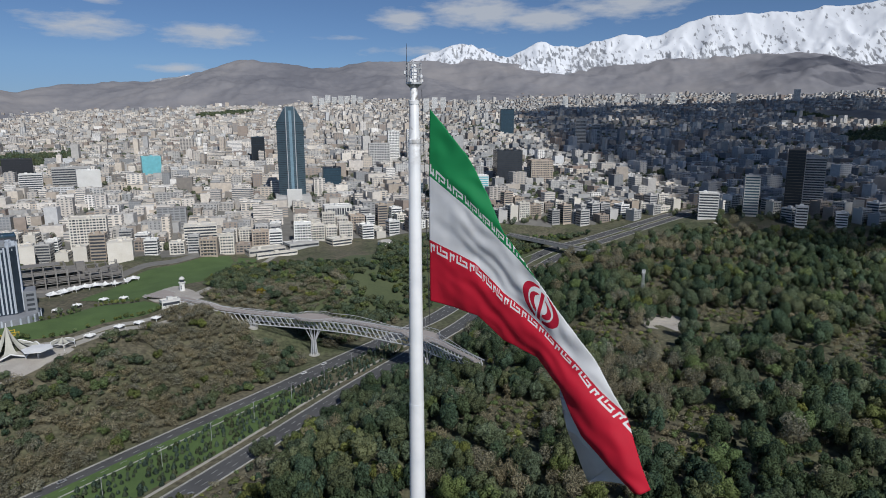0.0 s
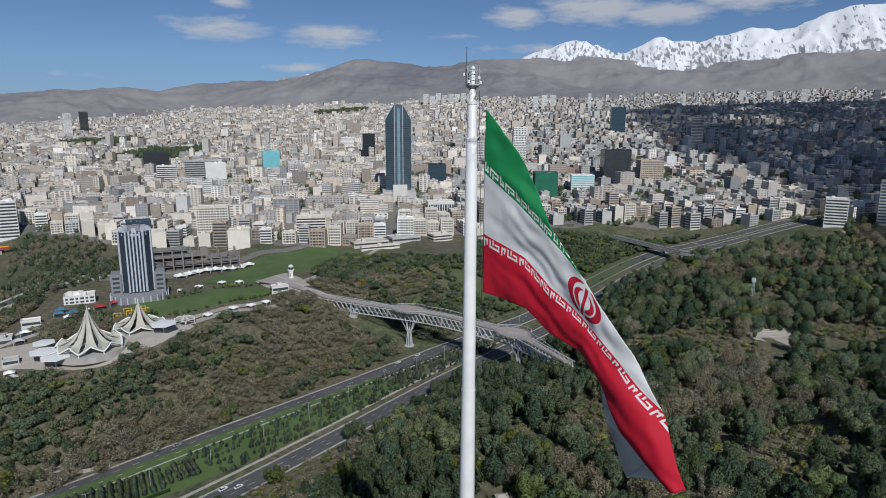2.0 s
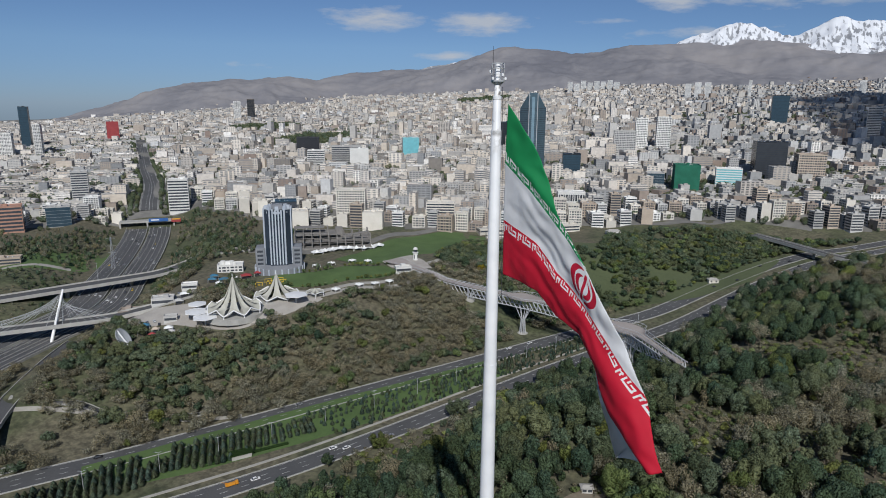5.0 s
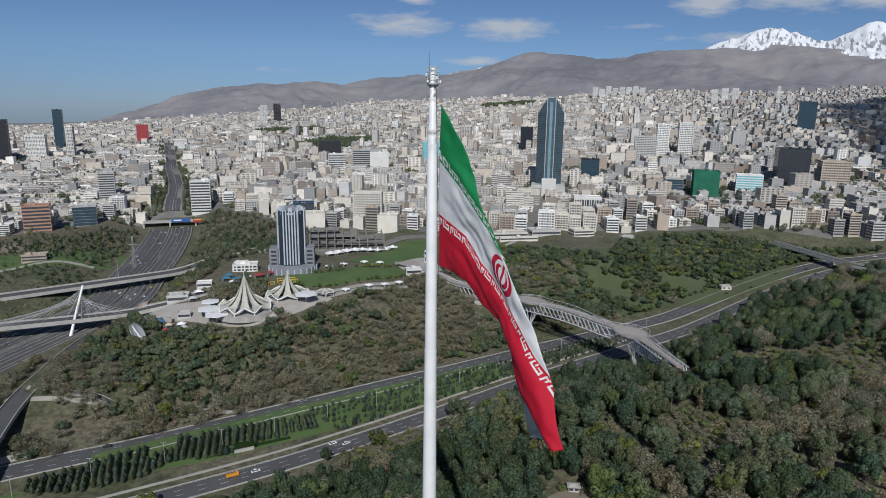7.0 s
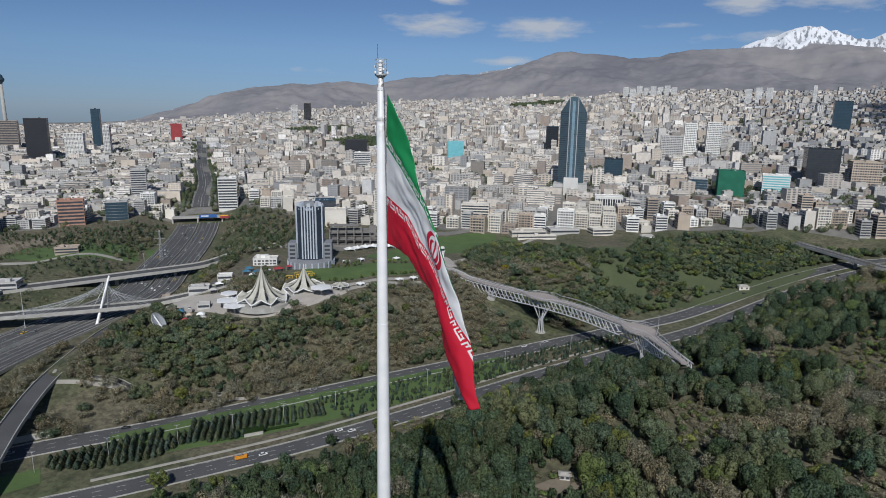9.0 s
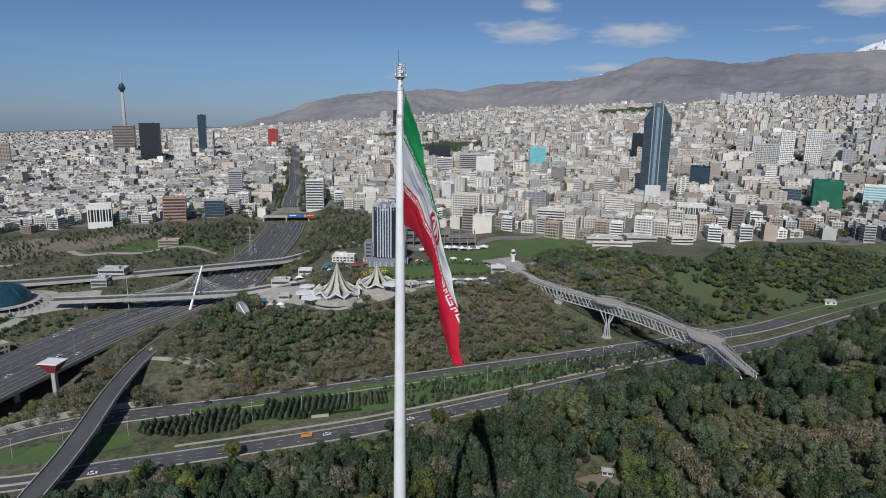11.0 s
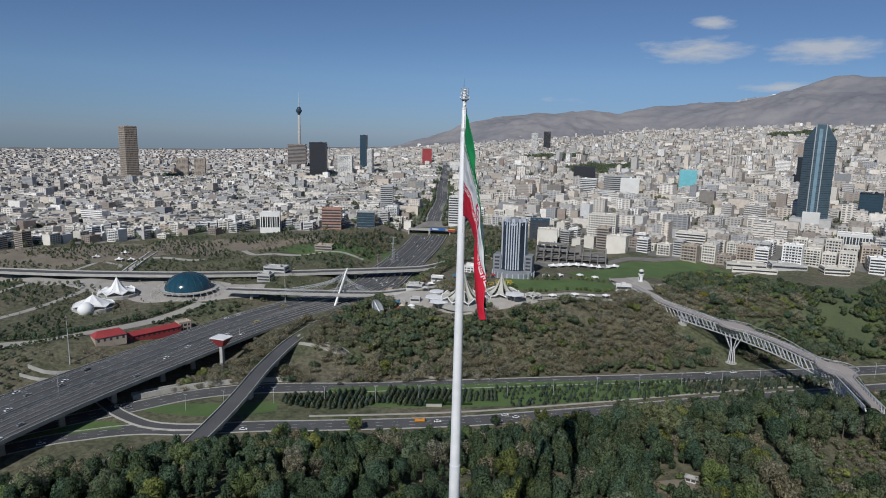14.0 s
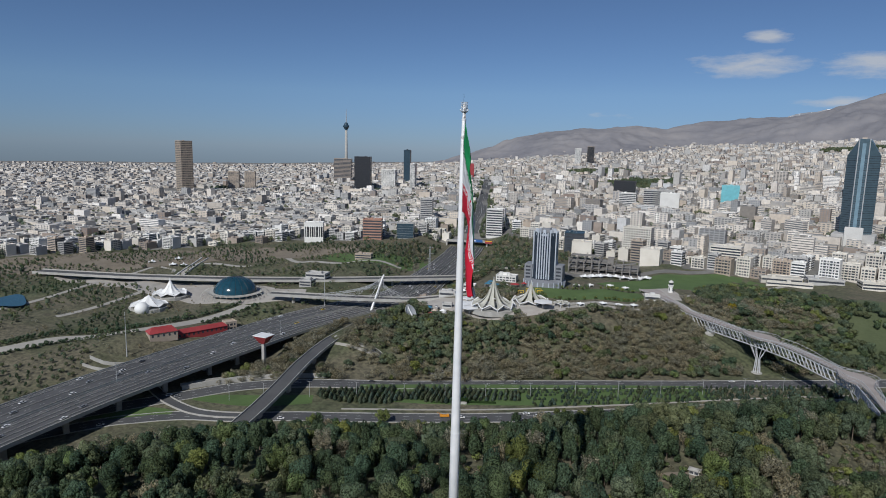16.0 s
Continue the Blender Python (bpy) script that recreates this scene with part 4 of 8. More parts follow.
# ---- buildings that stand out ----
for a_ in (
        ("office_tower", -1790, 380, 8, 40, 34, 150, W_BRICK, G_BLACK, "punched", "very tall brown and dark tower on the plain", 30),
        ("office_tower", -1544, 831, 50, 48, 26, 100, M_DARK, G_BLACK, "band", "dark unfinished high-rise tower with cranes far away", 20),
        ("office_tower", -1915, 957, 50, 62, 26, 86, W_BROWN, G_DARK, "band", "broad brown unfinished high-rise block", 18),
        ("office_tower", -1708, 1097, 44, 22, 20, 112, G_BLACK, G_BLUE, "curtain", "slim dark glass tower far away", 24),
        ("apartment_tower", -1855, 544, 60, 34, 18, 58, W_BRICK, G_DARK, "punched", "tan brick apartment tower far away", 16),
        ("apartment_tower", -1830, 587, 60, 32, 18, 58, W_BRICK, G_DARK, "punched", "tan brick apartment tower far away", 16),
        ("apartment_tower", -1536, 918, 40, 44, 18, 60, W_WHITE, G_DARK, "punched", "broad white apartment tower far away", 18),
        ("apartment_tower", -1495, 980, 40, 16, 18, 77, W_WHITE, G_DARK, "punched", "slim white apartment tower far away", 22),
        ("office_block", -1644, 1321, 50, 33, 22, 54, M_RED, None, "", "plain red-clad block far away", 10),
        ("office_block", -564, 1150, 30, 34, 24, 38, M_TEAL, G_TEAL, "curtain", "bright turquoise glass office block", 8),
        ("office_block", -783, 1089, 34, 48, 30, 44, M_DARK, G_BLACK, "band", "dark blue unfinished office block with open floors", 11),
        ("office_block", -650, 1030, 32, 60, 34, 34, W_GREY, G_DARK, "band", "grey office block with a flat dark roof", 8),
        ("office_block", -604, 1000, 32, 36, 28, 36, W_WHITE, None, "", "block with a plain white end wall", 8),
        ("office_block", -693, 985, 30, 34, 24, 30, W_WHITE, G_DARK, "band", "white framed office block with dark windows", 8),
        ("office_block", -188, 1000, 14, 30, 26, 38, G_BLACK, G_BLUE, "curtain", "black glass office cube", 9),
        ("office_block", -148, 808, 18, 38, 22, 18, W_WHITE, G_DARK, "punched", "white low block with upright dark windows", 1),
        ("office_block", -724, 391, 52, 29, 20, 31, M_ORANGE, G_DARK, "band", "orange brick block with pale window bands", 7),
        ("office_block", -781, 317, 60, 29, 20, 31, W_WHITE, G_BLACK, "punched", "white block with tall dark glazing", 1),
        ("office_block", -822, 563, 48, 22, 22, 46, W_GREY, G_DARK, "band", "tall grey stepped office block", 13),
        ("office_block", -666, 596, 40, 27, 20, 46, W_WHITE, G_DARK, "band", "white tower with dark window bands beside the expressway", 11),
        ("office_block", -715, 447, 50, 27, 18, 25, W_GREY, G_BLUE, "curtain", "low blue glass office block", 6),
        ("office_block", -455, 560, 38, 26, 22, 27, G_BLUE, G_DARK, "curtain", "blue-grey glass office block", 7),
        ("office_block", -428, 545, 38, 26, 22, 22, W_CREAM, None, "", "plain cream block without windows", 6),
        ("office_block", -1, 940, 10, 36, 30, 36, M_GREEN_NET, None, "", "building wrapped in dark green netting", 9),
        ("office_block", -46, 935, 14, 26, 24, 24, W_GREY, G_BLUE, "curtain", "grey block with blue glazing", 6),
        ("office_block", 59, 986, 4, 37, 22, 26, W_WHITE, G_TEAL, "band", "white block with teal window bands", 7),
        ("office_block", 119, 1077, 8, 46, 36, 56, G_BLACK, G_DARK, "band", "large black office block with thin pale floor lines", 16),
        ("office_block", 178, 1075, 8, 40, 30, 40, W_BRICK, G_DARK, "punched", "unfinished tan brick office block", 10),
        ("apartment_tower", -108, 1322, 12, 24, 22, 64, W_WHITE, G_DARK, "punched", "white ribbed apartment tower in the city", 18),
        ("apartment_tower", -66, 1350, 12, 28, 22, 67, W_WHITE, G_DARK, "punched", "white ribbed apartment tower in the city", 18),
        ("apartment_tower", -131, 1240, 12, 42, 24, 48, W_GREY, G_DARK, "punched", "broad grey-beige apartment block", 14),
        ("office_block", -415, 1355, 20, 28, 22, 52, G_BLUE, G_BLACK, "curtain", "blue glass office block beside the pointed tower", 13),
        ("office_tower", 460, 744, -28, 20, 20, 83, W_BROWN, G_BLACK, "curtain", "tall dark brown tower at the park's edge", 22),
        ("apartment_tower", 499, 767, -28, 24, 20, 67, W_GREY, G_DARK, "band", "grey tower with pale balcony bands", 20),
        ("apartment_block", 351, 746, -18, 24, 18, 33, W_WHITE, G_DARK, "band", "white apartment block with curved balconies", 9),
        ("apartment_block", 406, 745, -22, 18, 18, 52, W_GREY, G_BLUE, "band", "blue-grey glazed apartment block", 14),
        ("apartment_block", 443, 690, -24, 13, 15, 25, W_WHITE, G_DARK, "band", "white apartment block with dark window bands", 7),
        ("apartment_block", 493, 690, -28, 13, 15, 17, W_WHITE, G_DARK, "band", "white low block with dark window bands", 5),
        ("apartment_tower", 344, 1520, -10, 26, 20, 70, W_GREY, G_DARK, "band", "grey apartment tower in cloud shade", 20),
        ("apartment_tower", 384, 1530, -10, 20, 20, 58, W_GREY, G_DARK, "band", "grey apartment tower in cloud shade", 17),
        ("office_tower", 190, 1839, 2, 40, 24, 74, G_BLACK, G_BLUE, "curtain", "broad dark glass slab tower", 20),
        ("apartment_tower", -1789, 2053, 40, 28, 20, 72, W_WHITE, G_DARK, "punched", "white apartment tower in the far city", 20),
        ("office_tower", -1752, 2093, 40, 30, 22, 80, W_BROWN, G_BLACK, "curtain", "slim dark glass tower far away", 20),
        ("apartment_block", -404, 634, 24, 38, 22, 36, W_CREAM, G_DARK, "punched", "broad cream apartment block with rows of loggias", 11),
        ("apartment_block", -283, 652, 20, 36, 20, 25, W_CREAM, G_DARK, "band", "cream apartment block with pale window bands", 7),
        ("white_hall", -338, 573, 22, 24, 18, 21, W_CREAM, None, "", "plain white block with a blank wall", 5)):
    block(*a_[:9], a_[9] or "punched", a_[10], a_[11], seed=len(a_[10]))


# rows of white towers high on the slopes
for n_, (yaw_, r_, w_, h_) in enumerate([(8.3 + k * 0.55, 3380 + (k % 3) * 40, 26, 40 + 8 * (k % 2)) for k in range(8)] + [(1.2 + k * 0.75, 2900, 24, 60) for k in range(3)] + [(-9.5, 3100, 24, 52), (-1.9, 2900, 12, 70), (-14.0, 3350, 26, 50), (-16, 3380, 26, 42), (-18.4, 3300, 24, 54), (-23, 3200, 24, 50), (-27.5, 3250, 26, 56)]):
    a_ = radians(yaw_)
    block("apartment_tower", 60 - r_ * math.sin(a_), -95 + r_ * math.cos(a_), yaw_, w_, 20, h_, W_WHITE, G_PALE, "band", "white apartment tower high on the city's slope", int(h_ / 3.4), group="towers on the upper slope", huts=False)


def pointed_tower():
    """The blue-grey glass tower with shoulders that rise to a point."""
    x, y, z = -230, 893, g(-230, 893)
    th = thing("glass_tower", pose(x, y, z, 0, 0, 16), "tall blue-grey glass tower with a pointed top", "tower")
    w, d, hs, ht = 40.0, 30.0, 122.0, 145.0
    plan = [(-w / 2, 0), (-w * .16, -d / 2), (w * .16, -d / 2), (w / 2, 0), (w * .16, d / 2), (-w * .16, d / 2)]
    bm = bmesh.new()
    lo = [bm.verts.new((a, b, -8)) for a, b in plan]
    hi = [bm.verts.new((a, b, hs if abs(a) > w * .3 else ht)) for a, b in plan]
    for k in range(6):
        bm.faces.new((lo[k], lo[(k + 1) % 6], hi[(k + 1) % 6], hi[k]))
    bm.faces.new((hi[0], hi[1], hi[5]))
    bm.faces.new((hi[1], hi[2], hi[4], hi[5]))
    bm.faces.new((hi[2], hi[3], hi[4]))
    part("glass_body", bm, glass_material("steel_blue_glass", (0.048, 0.080, 0.100), 0.3), th)
    bm = bmesh.new()
    for sg in (1, -1):
        box(bm, -2.2, sg * (d / 2 + .1) - .35, 6, 2.2, sg * (d / 2 + .1) + .35, ht - 6)
    part("central_strip", bm, glass_material("pale_glass", (0.13, 0.20, 0.245), 0.3), th, "pale blue glass strip")
    for sx in (-1, 1):
        for sg in (1, -1):
            bm = bmesh.new()
            tube(bm, (sx * w * .16, sg * d / 2, 2), (sx * w * .16, sg * d / 2, ht), 0.7, sides=6)
            part("corner_rib", bm, M_STEEL, th)
    for k in range(36):
        bm = bmesh.new()
        zz = 6 + k * 3.3
        ring = [(a * 1.012, b * 1.012) for a, b in plan]
        v0 = [bm.verts.new((a, b, zz)) for a, b in ring]
        v1 = [bm.verts.new((a, b, zz + .5)) for a, b in ring]
        for q in range(6):
            bm.faces.new((v0[q], v0[(q + 1) % 6], v1[(q + 1) % 6], v1[q]))
        bm.faces.new(v0[::-1])
        bm.faces.new(v1)
        part("floor_line", bm, G_DARK, th)
    part("podium", box(bmesh.new(), -26, -30, -8, 26, 16, 13, 0.4), W_GREY, th)
    part("white_entrance", box(bmesh.new(), -10, -34, -8, 12, -29.9, 24, 0.4), W_WHITE, th, "white framed entrance block")


pointed_tower()


def broadcast_tower():
    x, y = -3440, 1770
    z = g(x, y)
    th = thing("broadcast_tower", pose(x, y, z), "very tall slender concrete tower with a round head and a mast", "tower")
    part("shaft", lathe(bmesh.new(), [(14, -6), (9, 60), (7, 236 - z + 60)], 16), M_CONCRETE, th, smooth_faces=True)
    b = 296 - z
    part("head", lathe(bmesh.new(), [(6, b - 26), (10, b - 14), (19, b - 2), (19, b + 6), (14, b + 10), (12, b + 20), (5, b + 26)], 20), G_BLUE, th, "round glazed head")
    part("mast", lathe(bmesh.new(), [(3.2, b + 26), (2.2, b + 70), (0.8, b + 110)], 8), M_STEEL, th)


broadcast_tower()


def striped_tower():
    """Office tower with white upright fins between dark glass, on a stepped base."""
    x, y = -312, 356
    th = thing("finned_tower", pose(x, y, 33.0, 0, 0, 34), "office tower with pale upright fins over dark glass", "tower")
    h = 55.0
    oct_ = [(11, 6), (6, 11), (-6, 11), (-11, 6), (-11, -6), (-6, -11), (6, -11), (11, -6)]
    bm = bmesh.new()
    lo, hi = [bm.verts.new((a, b, -6)) for a, b in oct_], [bm.verts.new((a, b, h)) for a, b in oct_]
    for k in range(8):
        bm.faces.new((lo[k], lo[(k + 1) % 8], hi[(k + 1) % 8], hi[k]))
    bm.faces.new(hi)
    part("glass_core", bm, glass_material("slate_glass", (0.020, 0.030, 0.045), 0.25), th)
    for k in range(8):
        a, b = Vector((*oct_[k], 0)), Vector((*oct_[(k + 1) % 8], 0))
        n = 5 if (b - a).length > 9 else 1
        for i in range(n + (n > 1)):
            p = a.lerp(b, i / n)
            q = p * 1.03
            ang = math.atan2((b - a).y, (b - a).x)
            part("fin", box(bmesh.new(), -.55, -.5, 8, .55, .5, h + (1.5 if i % 2 else .4), m=Matrix.Translation(q) @ Matrix.Rotation(ang, 4, "Z")), M_FIN, th)
    part("crown_ring", lathe(bmesh.new(), [(11.8, h - 3.0), (12.2, h - 2.5), (12.2, h - 1), (9, h - .5)], 8), M_FIN, th)
    for k in range(8):
        a = k * math.pi / 4
        part("crown_turret", box(bmesh.new(), -1.5, -1.5, h - 1.5, 1.5, 1.5, h + 3.2, .2, m=Matrix.Translation((9.2 * math.cos(a), 9.2 * math.sin(a), 0)) @ Matrix.Rotation(a, 4, "Z")), M_FIN, th)
    part("plant_room", box(bmesh.new(), -4.5, -4, h - 1, 4.5, 4, h + 4, .2), M_SLATE, th)
    for sx in (-1, 1):
        w_ = part("wing", box(bmesh.new(), sx * 15.5 - 4, -8.5, -6, sx * 15.5 + 4, 8.5, 22, 0.3), M_SLATE, th, "grey granite side wing")
        for k in range(5):
            part("wing_window", box(bmesh.new(), sx * 15.5 - 2.4, -8.6, 4 + k * 3.6, sx * 15.5 + 2.4, -8.4, 5.8 + k * 3.6), G_DARK, w_)
    part("podium", lathe(bmesh.new(), [(21, -6), (21, 5.5), (20, 6), (12, 7)], 24), M_SLATE, th)
    for k in range(24):
        a = k * math.pi / 12 + .13
        part("podium_pier", box(bmesh.new(), -.5, -.4, -1, .5, .4, 5.6, m=Matrix.Translation((21.1 * math.cos(a), 21.1 * math.sin(a), 0)) @ Matrix.Rotation(a + math.pi / 2, 4, "Z")), M_FIN, th)


M_FIN = surface("pale_fins", (0.38, 0.42, 0.48), (0.50, 0.54, 0.60), 0.1, 1.0, 0.6)
M_SLATE = surface("slate_granite", (0.17, 0.18, 0.20), (0.26, 0.27, 0.29), 0.1, 1.2, 0.7)
striped_tower()


def bare_frame():
    """The unfinished concrete building: floors on columns."""
    x, y = -338, 482
    th = thing("concrete_frame", pose(x, y, g(x, y) + 0.3, 0, 0, 35), "unfinished building of bare concrete floors on columns", "building site")
    w, d = 80, 44
    M = surface("raw_concrete", (0.15, 0.14, 0.13), (0.27, 0.255, 0.24), 0.1, 1.0, 0.95)
    part("floor_slab", box(bmesh.new(), -w / 2, -d / 2, -3, w / 2, d / 2, .2), M, th)
    part("floor_slab", box(bmesh.new(), -w / 2, -d / 2 + 6, 5.2, w / 2, d / 2, 5.7), M, th)
    part("floor_slab", box(bmesh.new(), -w / 2, -d / 2 + 14, 10.8, w * .1, d / 2, 11.3), M, th)
    part("floor_slab", box(bmesh.new(), -w / 2, -d / 2 + 26, 16.4, -w * .1, d / 2 - 4, 16.9), M, th)
    part("ramp", box(bmesh.new(), w * .12, -3, -.25, w * .46, 3, .25, m=Matrix.Translation((0, -d * .2, 8.2)) @ Matrix.Rotation(-.16, 4, "Y")), M, th)
    for i in range(10):
        cx = -w / 2 + 1 + i * (w - 2) / 9
        tall = 16.6 if cx < -w * .05 else 13.0 if i % 2 else 11.2
        for j in range(5):
            cy = -d / 2 + 1 + j * (d - 2) / 4
            part("column", box(bmesh.new(), cx - .45, cy - .45, .2, cx + .45, cy + .45, tall + (1.6 if (i + j) % 3 == 0 else 0)), M, th)
        for z in (5.3, 10.9, 16.3):
            if z < tall:
                part("beam", box(bmesh.new(), cx - .3, -d / 2 + .6, z - .5, cx + .3, d / 2 - .6, z - .02), M, th)
    for j in range(0, 5, 2):
        cy = -d / 2 + 1 + j * (d - 2) / 4
        for z, x1 in ((5.3, w / 2 - .6), (10.9, w / 2 - .6), (16.3, -w * .05)):
            part("beam", box(bmesh.new(), -w / 2 + .6, cy - .3, z - .55, x1, cy + .3, z - .04), M, th)
    part("lift_core", box(bmesh.new(), 4, -4, .3, 11, 4, 18, .1), M, th)


bare_frame()

# ---- flagpole ----
def pole_material():
    m, n, l, b = nodes_of("pole_paint")
    pos = n.new("ShaderNodeNewGeometry").outputs["Position"]
    s = n.new("ShaderNodeSeparateXYZ")
    l.new(pos, s.inputs[0])
    high = math_node(n, l, "DIVIDE", math_node(n, l, "SUBTRACT", s.outputs[2], 168.0), 8.0, True)
    stain = math_node(n, l, "MULTIPLY", high, math_node(n, l, "MULTIPLY", math_node(n, l, "SUBTRACT", noise_node(n, l, 0.9, 6.0), 0.52), 9.0, True), True)
    white = ramp_node(n, l, noise_node(n, l, 0.4), [(0.3, (0.70, 0.71, 0.72)), (0.7, (0.80, 0.80, 0.80))])
    l.new(mix_node(n, l, stain, white, (0.16, 0.14, 0.12)), b.inputs["Base Color"])
    b.inputs["Roughness"].default_value = 0.4
    return m


POLE_Z = g(0, 0)
M_POLE = pole_material()
pole = thing("flagpole", pose(0, 0, POLE_Z), "very tall white-painted steel flagpole with a stained top", "flagpole")
part("footing", lathe(bmesh.new(), [(4.5, -3), (4.5, 0.8), (4.2, 1.0)], 32), M_CONCRETE, pole)
H = 181.4 - POLE_Z
RINGS = [(0, 1.60), (H * .35, 1.42), (H * .36, 1.36), (H * .70, 1.00), (H * .705, 0.97), (H - 9.4, 0.76), (H - 9.2, 0.66), (H - 4.6, 0.58), (H - 4.4, 0.46), (H - .6, 0.42)]
part("shaft", lathe(bmesh.new(), [(r, z + 0.9) if z == 0 else (r, z) for z, r in RINGS], 32), M_POLE, pole, smooth_faces=True)
for z_, r_ in ((H * .355, 1.46), (H * .7, 1.02), (H - 9.3, 0.80), (H - 4.5, 0.64)):
    part("flange", lathe(bmesh.new(), [(r_ - .1, z_ - .25), (r_, z_ - .2), (r_, z_ + .2), (r_ - .1, z_ + .25)], 32), M_POLE, pole)
part("service_platform", lathe(bmesh.new(), [(0.5, H - 2.7), (0.98, H - 2.3), (0.98, H - 2.1), (0.5, H - 2.1)], 20), M_STEEL, pole, "round steel service platform")
bm = bmesh.new()
for k in range(8):
    a = k * math.pi / 4
    tube(bm, (0.9 * math.cos(a), 0.9 * math.sin(a), H - 2.1), (0.9 * math.cos(a), 0.9 * math.sin(a), H + 0.2), 0.05, sides=5)
for z_ in (H - 1.3, H - 0.5, H + 0.2):
    for k in range(12):
        a, b_ = k * math.pi / 6, (k + 1) * math.pi / 6
        tube(bm, (0.9 * math.cos(a), 0.9 * math.sin(a), z_), (0.9 * math.cos(b_), 0.9 * math.sin(b_), z_), 0.05, sides=5)
part("cage_railing", bm, M_STEEL, pole)
for k in range(5):
    a = 0.5 + k * 1.3
    bm = lathe(bmesh.new(), [(0.08, -0.22), (0.17, -0.15), (0.17, 0.15), (0.08, 0.22)], 10)
    bmesh.ops.translate(bm, verts=bm.verts, vec=(1.12 * math.cos(a), 1.12 * math.sin(a), H - 1.9 + 0.5 * (k % 3)))
    tube(bm, (0.9 * math.cos(a), 0.9 * math.sin(a), H - 1.9 + 0.5 * (k % 3)), (1.08 * math.cos(a), 1.08 * math.sin(a), H - 1.9 + 0.5 * (k % 3)), 0.06, sides=5)
    part("floodlight", bm, M_PAINT, pole)
part("truck_cap", lathe(bmesh.new(), [(0.30, H - .7), (0.36, H - .5), (0.36, H - .1), (0.2, H + .1)], 16), M_PAINT, pole)
part("lightning_rod", tube(bmesh.new(), (-0.9, 0.5, H - 2), (-0.9, 0.5, H + 2.6), 0.06, 0.025, 6), M_DARK, pole, "thin dark lightning rod")
bm = bmesh.new()
tube(bm, (1.9, -1.2, H - 34), (1.0, -0.8, H - 3.0), 0.04, sides=5)
part("halyard", bm, M_DARK, pole, "thin hoisting rope")

# ---- flag ----
FLAG_D = Vector((0.87, -0.49, 0)).normalized()
FLAG_N = Vector((0.49, 0.87, 0)).normalized()


def flag_material():
    """Green, white and red cloth; stylised border of light bars along the white field and red crescents in its middle."""
    m, n, l, b = nodes_of("flag_cloth")
    uv = n.new("ShaderNodeUVMap")
    uv.uv_map = "UVMap"
    s = n.new("ShaderNodeSeparateXYZ")
    l.new(uv.outputs[0], s.inputs[0])
    u, v = s.outputs[0], s.outputs[1]

    def M(op, a, b_=0.0, clamp=False):
        return math_node(n, l, op, a, b_, clamp)

    def between(x, lo, hi):
        return M("MULTIPLY", M("GREATER_THAN", x, lo), M("LESS_THAN", x, hi))

    # the border: mirrored about the middle of the white field, units of 3.4 m with uprights and bars
    red_side = M("GREATER_THAN", v, 0.5)
    w = M("SUBTRACT", M("ABSOLUTE", M("SUBTRACT", v, 0.5)), 0.1667)
    unit = M("FRACT", M("DIVIDE", u, 3.5))
    row = M("DIVIDE", w, 0.072)
    inside = between(row, 0.0, 1.0)
    bars = M("MAXIMUM", M("MULTIPLY", between(unit, 0.05, 0.30), between(row, 0.25, 0.42)), M("MULTIPLY", between(unit, 0.38, 0.95), between(row, 0.62, 0.80)))
    for a0, a1, b0, b1 in ((0.05, 0.12, 0.2, 0.9), (0.20, 0.27, 0.2, 0.7), (0.38, 0.45, 0.15, 0.8), (0.55, 0.62, 0.1, 0.5), (0.68, 0.90, 0.3, 0.45), (0.86, 0.93, 0.3, 0.8)):
        bars = M("MAXIMUM", bars, M("MULTIPLY", between(unit, a0, a1), between(row, b0, b1)))
    bars = M("MULTIPLY", bars, inside)
    stripe = mix_node(n, l, red_side, (0.006, 0.26, 0.08), (0.62, 0.008, 0.035))
    field = M("LESS_THAN", M("ABSOLUTE", M("SUBTRACT", v, 0.5)), 0.1667)
    col = mix_node(n, l, bars, stripe, (0.78, 0.78, 0.78))
    # the emblem: an upright bar between two pairs of crescents
    eu = M("DIVIDE", M("SUBTRACT", u, 24.2), 3.2)
    ev = M("DIVIDE", M("MULTIPLY", M("SUBTRACT", v, 0.5), 25.0), 3.5)
    au = M("ABSOLUTE", eu)

    def disc(cu, cv, r):
        return M("LESS_THAN", M("ADD", M("POWER", M("SUBTRACT", au, cu), 2.0), M("POWER", M("SUBTRACT", ev, cv), 2.0)), r * r)

    c1 = M("MULTIPLY", disc(0.0, 0.0, 1.0), M("SUBTRACT", 1.0, disc(-0.30, -0.06, 0.98)))
    c2 = M("MULTIPLY", disc(0.0, 0.0, 0.60), M("SUBTRACT", 1.0, disc(-0.24, -0.08, 0.60)))
    bar = M("MULTIPLY", M("LESS_THAN", au, 0.085), between(ev, -0.85, 0.95))
    c1, c2 = M("MULTIPLY", c1, M("GREATER_THAN", au, 0.2)), M("MULTIPLY", c2, M("GREATER_THAN", au, 0.16))
    emblem = M("MAXIMUM", bar, M("MAXIMUM", c1, c2))
    white = mix_node(n, l, emblem, (0.80, 0.80, 0.81), (0.55, 0.008, 0.04))
    col = mix_node(n, l, field, col, white)
    col = mix_node(n, l, 1.0, col, M("ADD", M("MULTIPLY", noise_node(n, l, 0.5), 0.25), 0.86), "MULTIPLY")
    l.new(col, b.inputs["Base Color"])
    b.inputs["Roughness"].default_value = 0.75
    t = n.new("ShaderNodeBsdfTranslucent")
    l.new(col, t.inputs["Color"])
    mx = n.new("ShaderNodeMixShader")
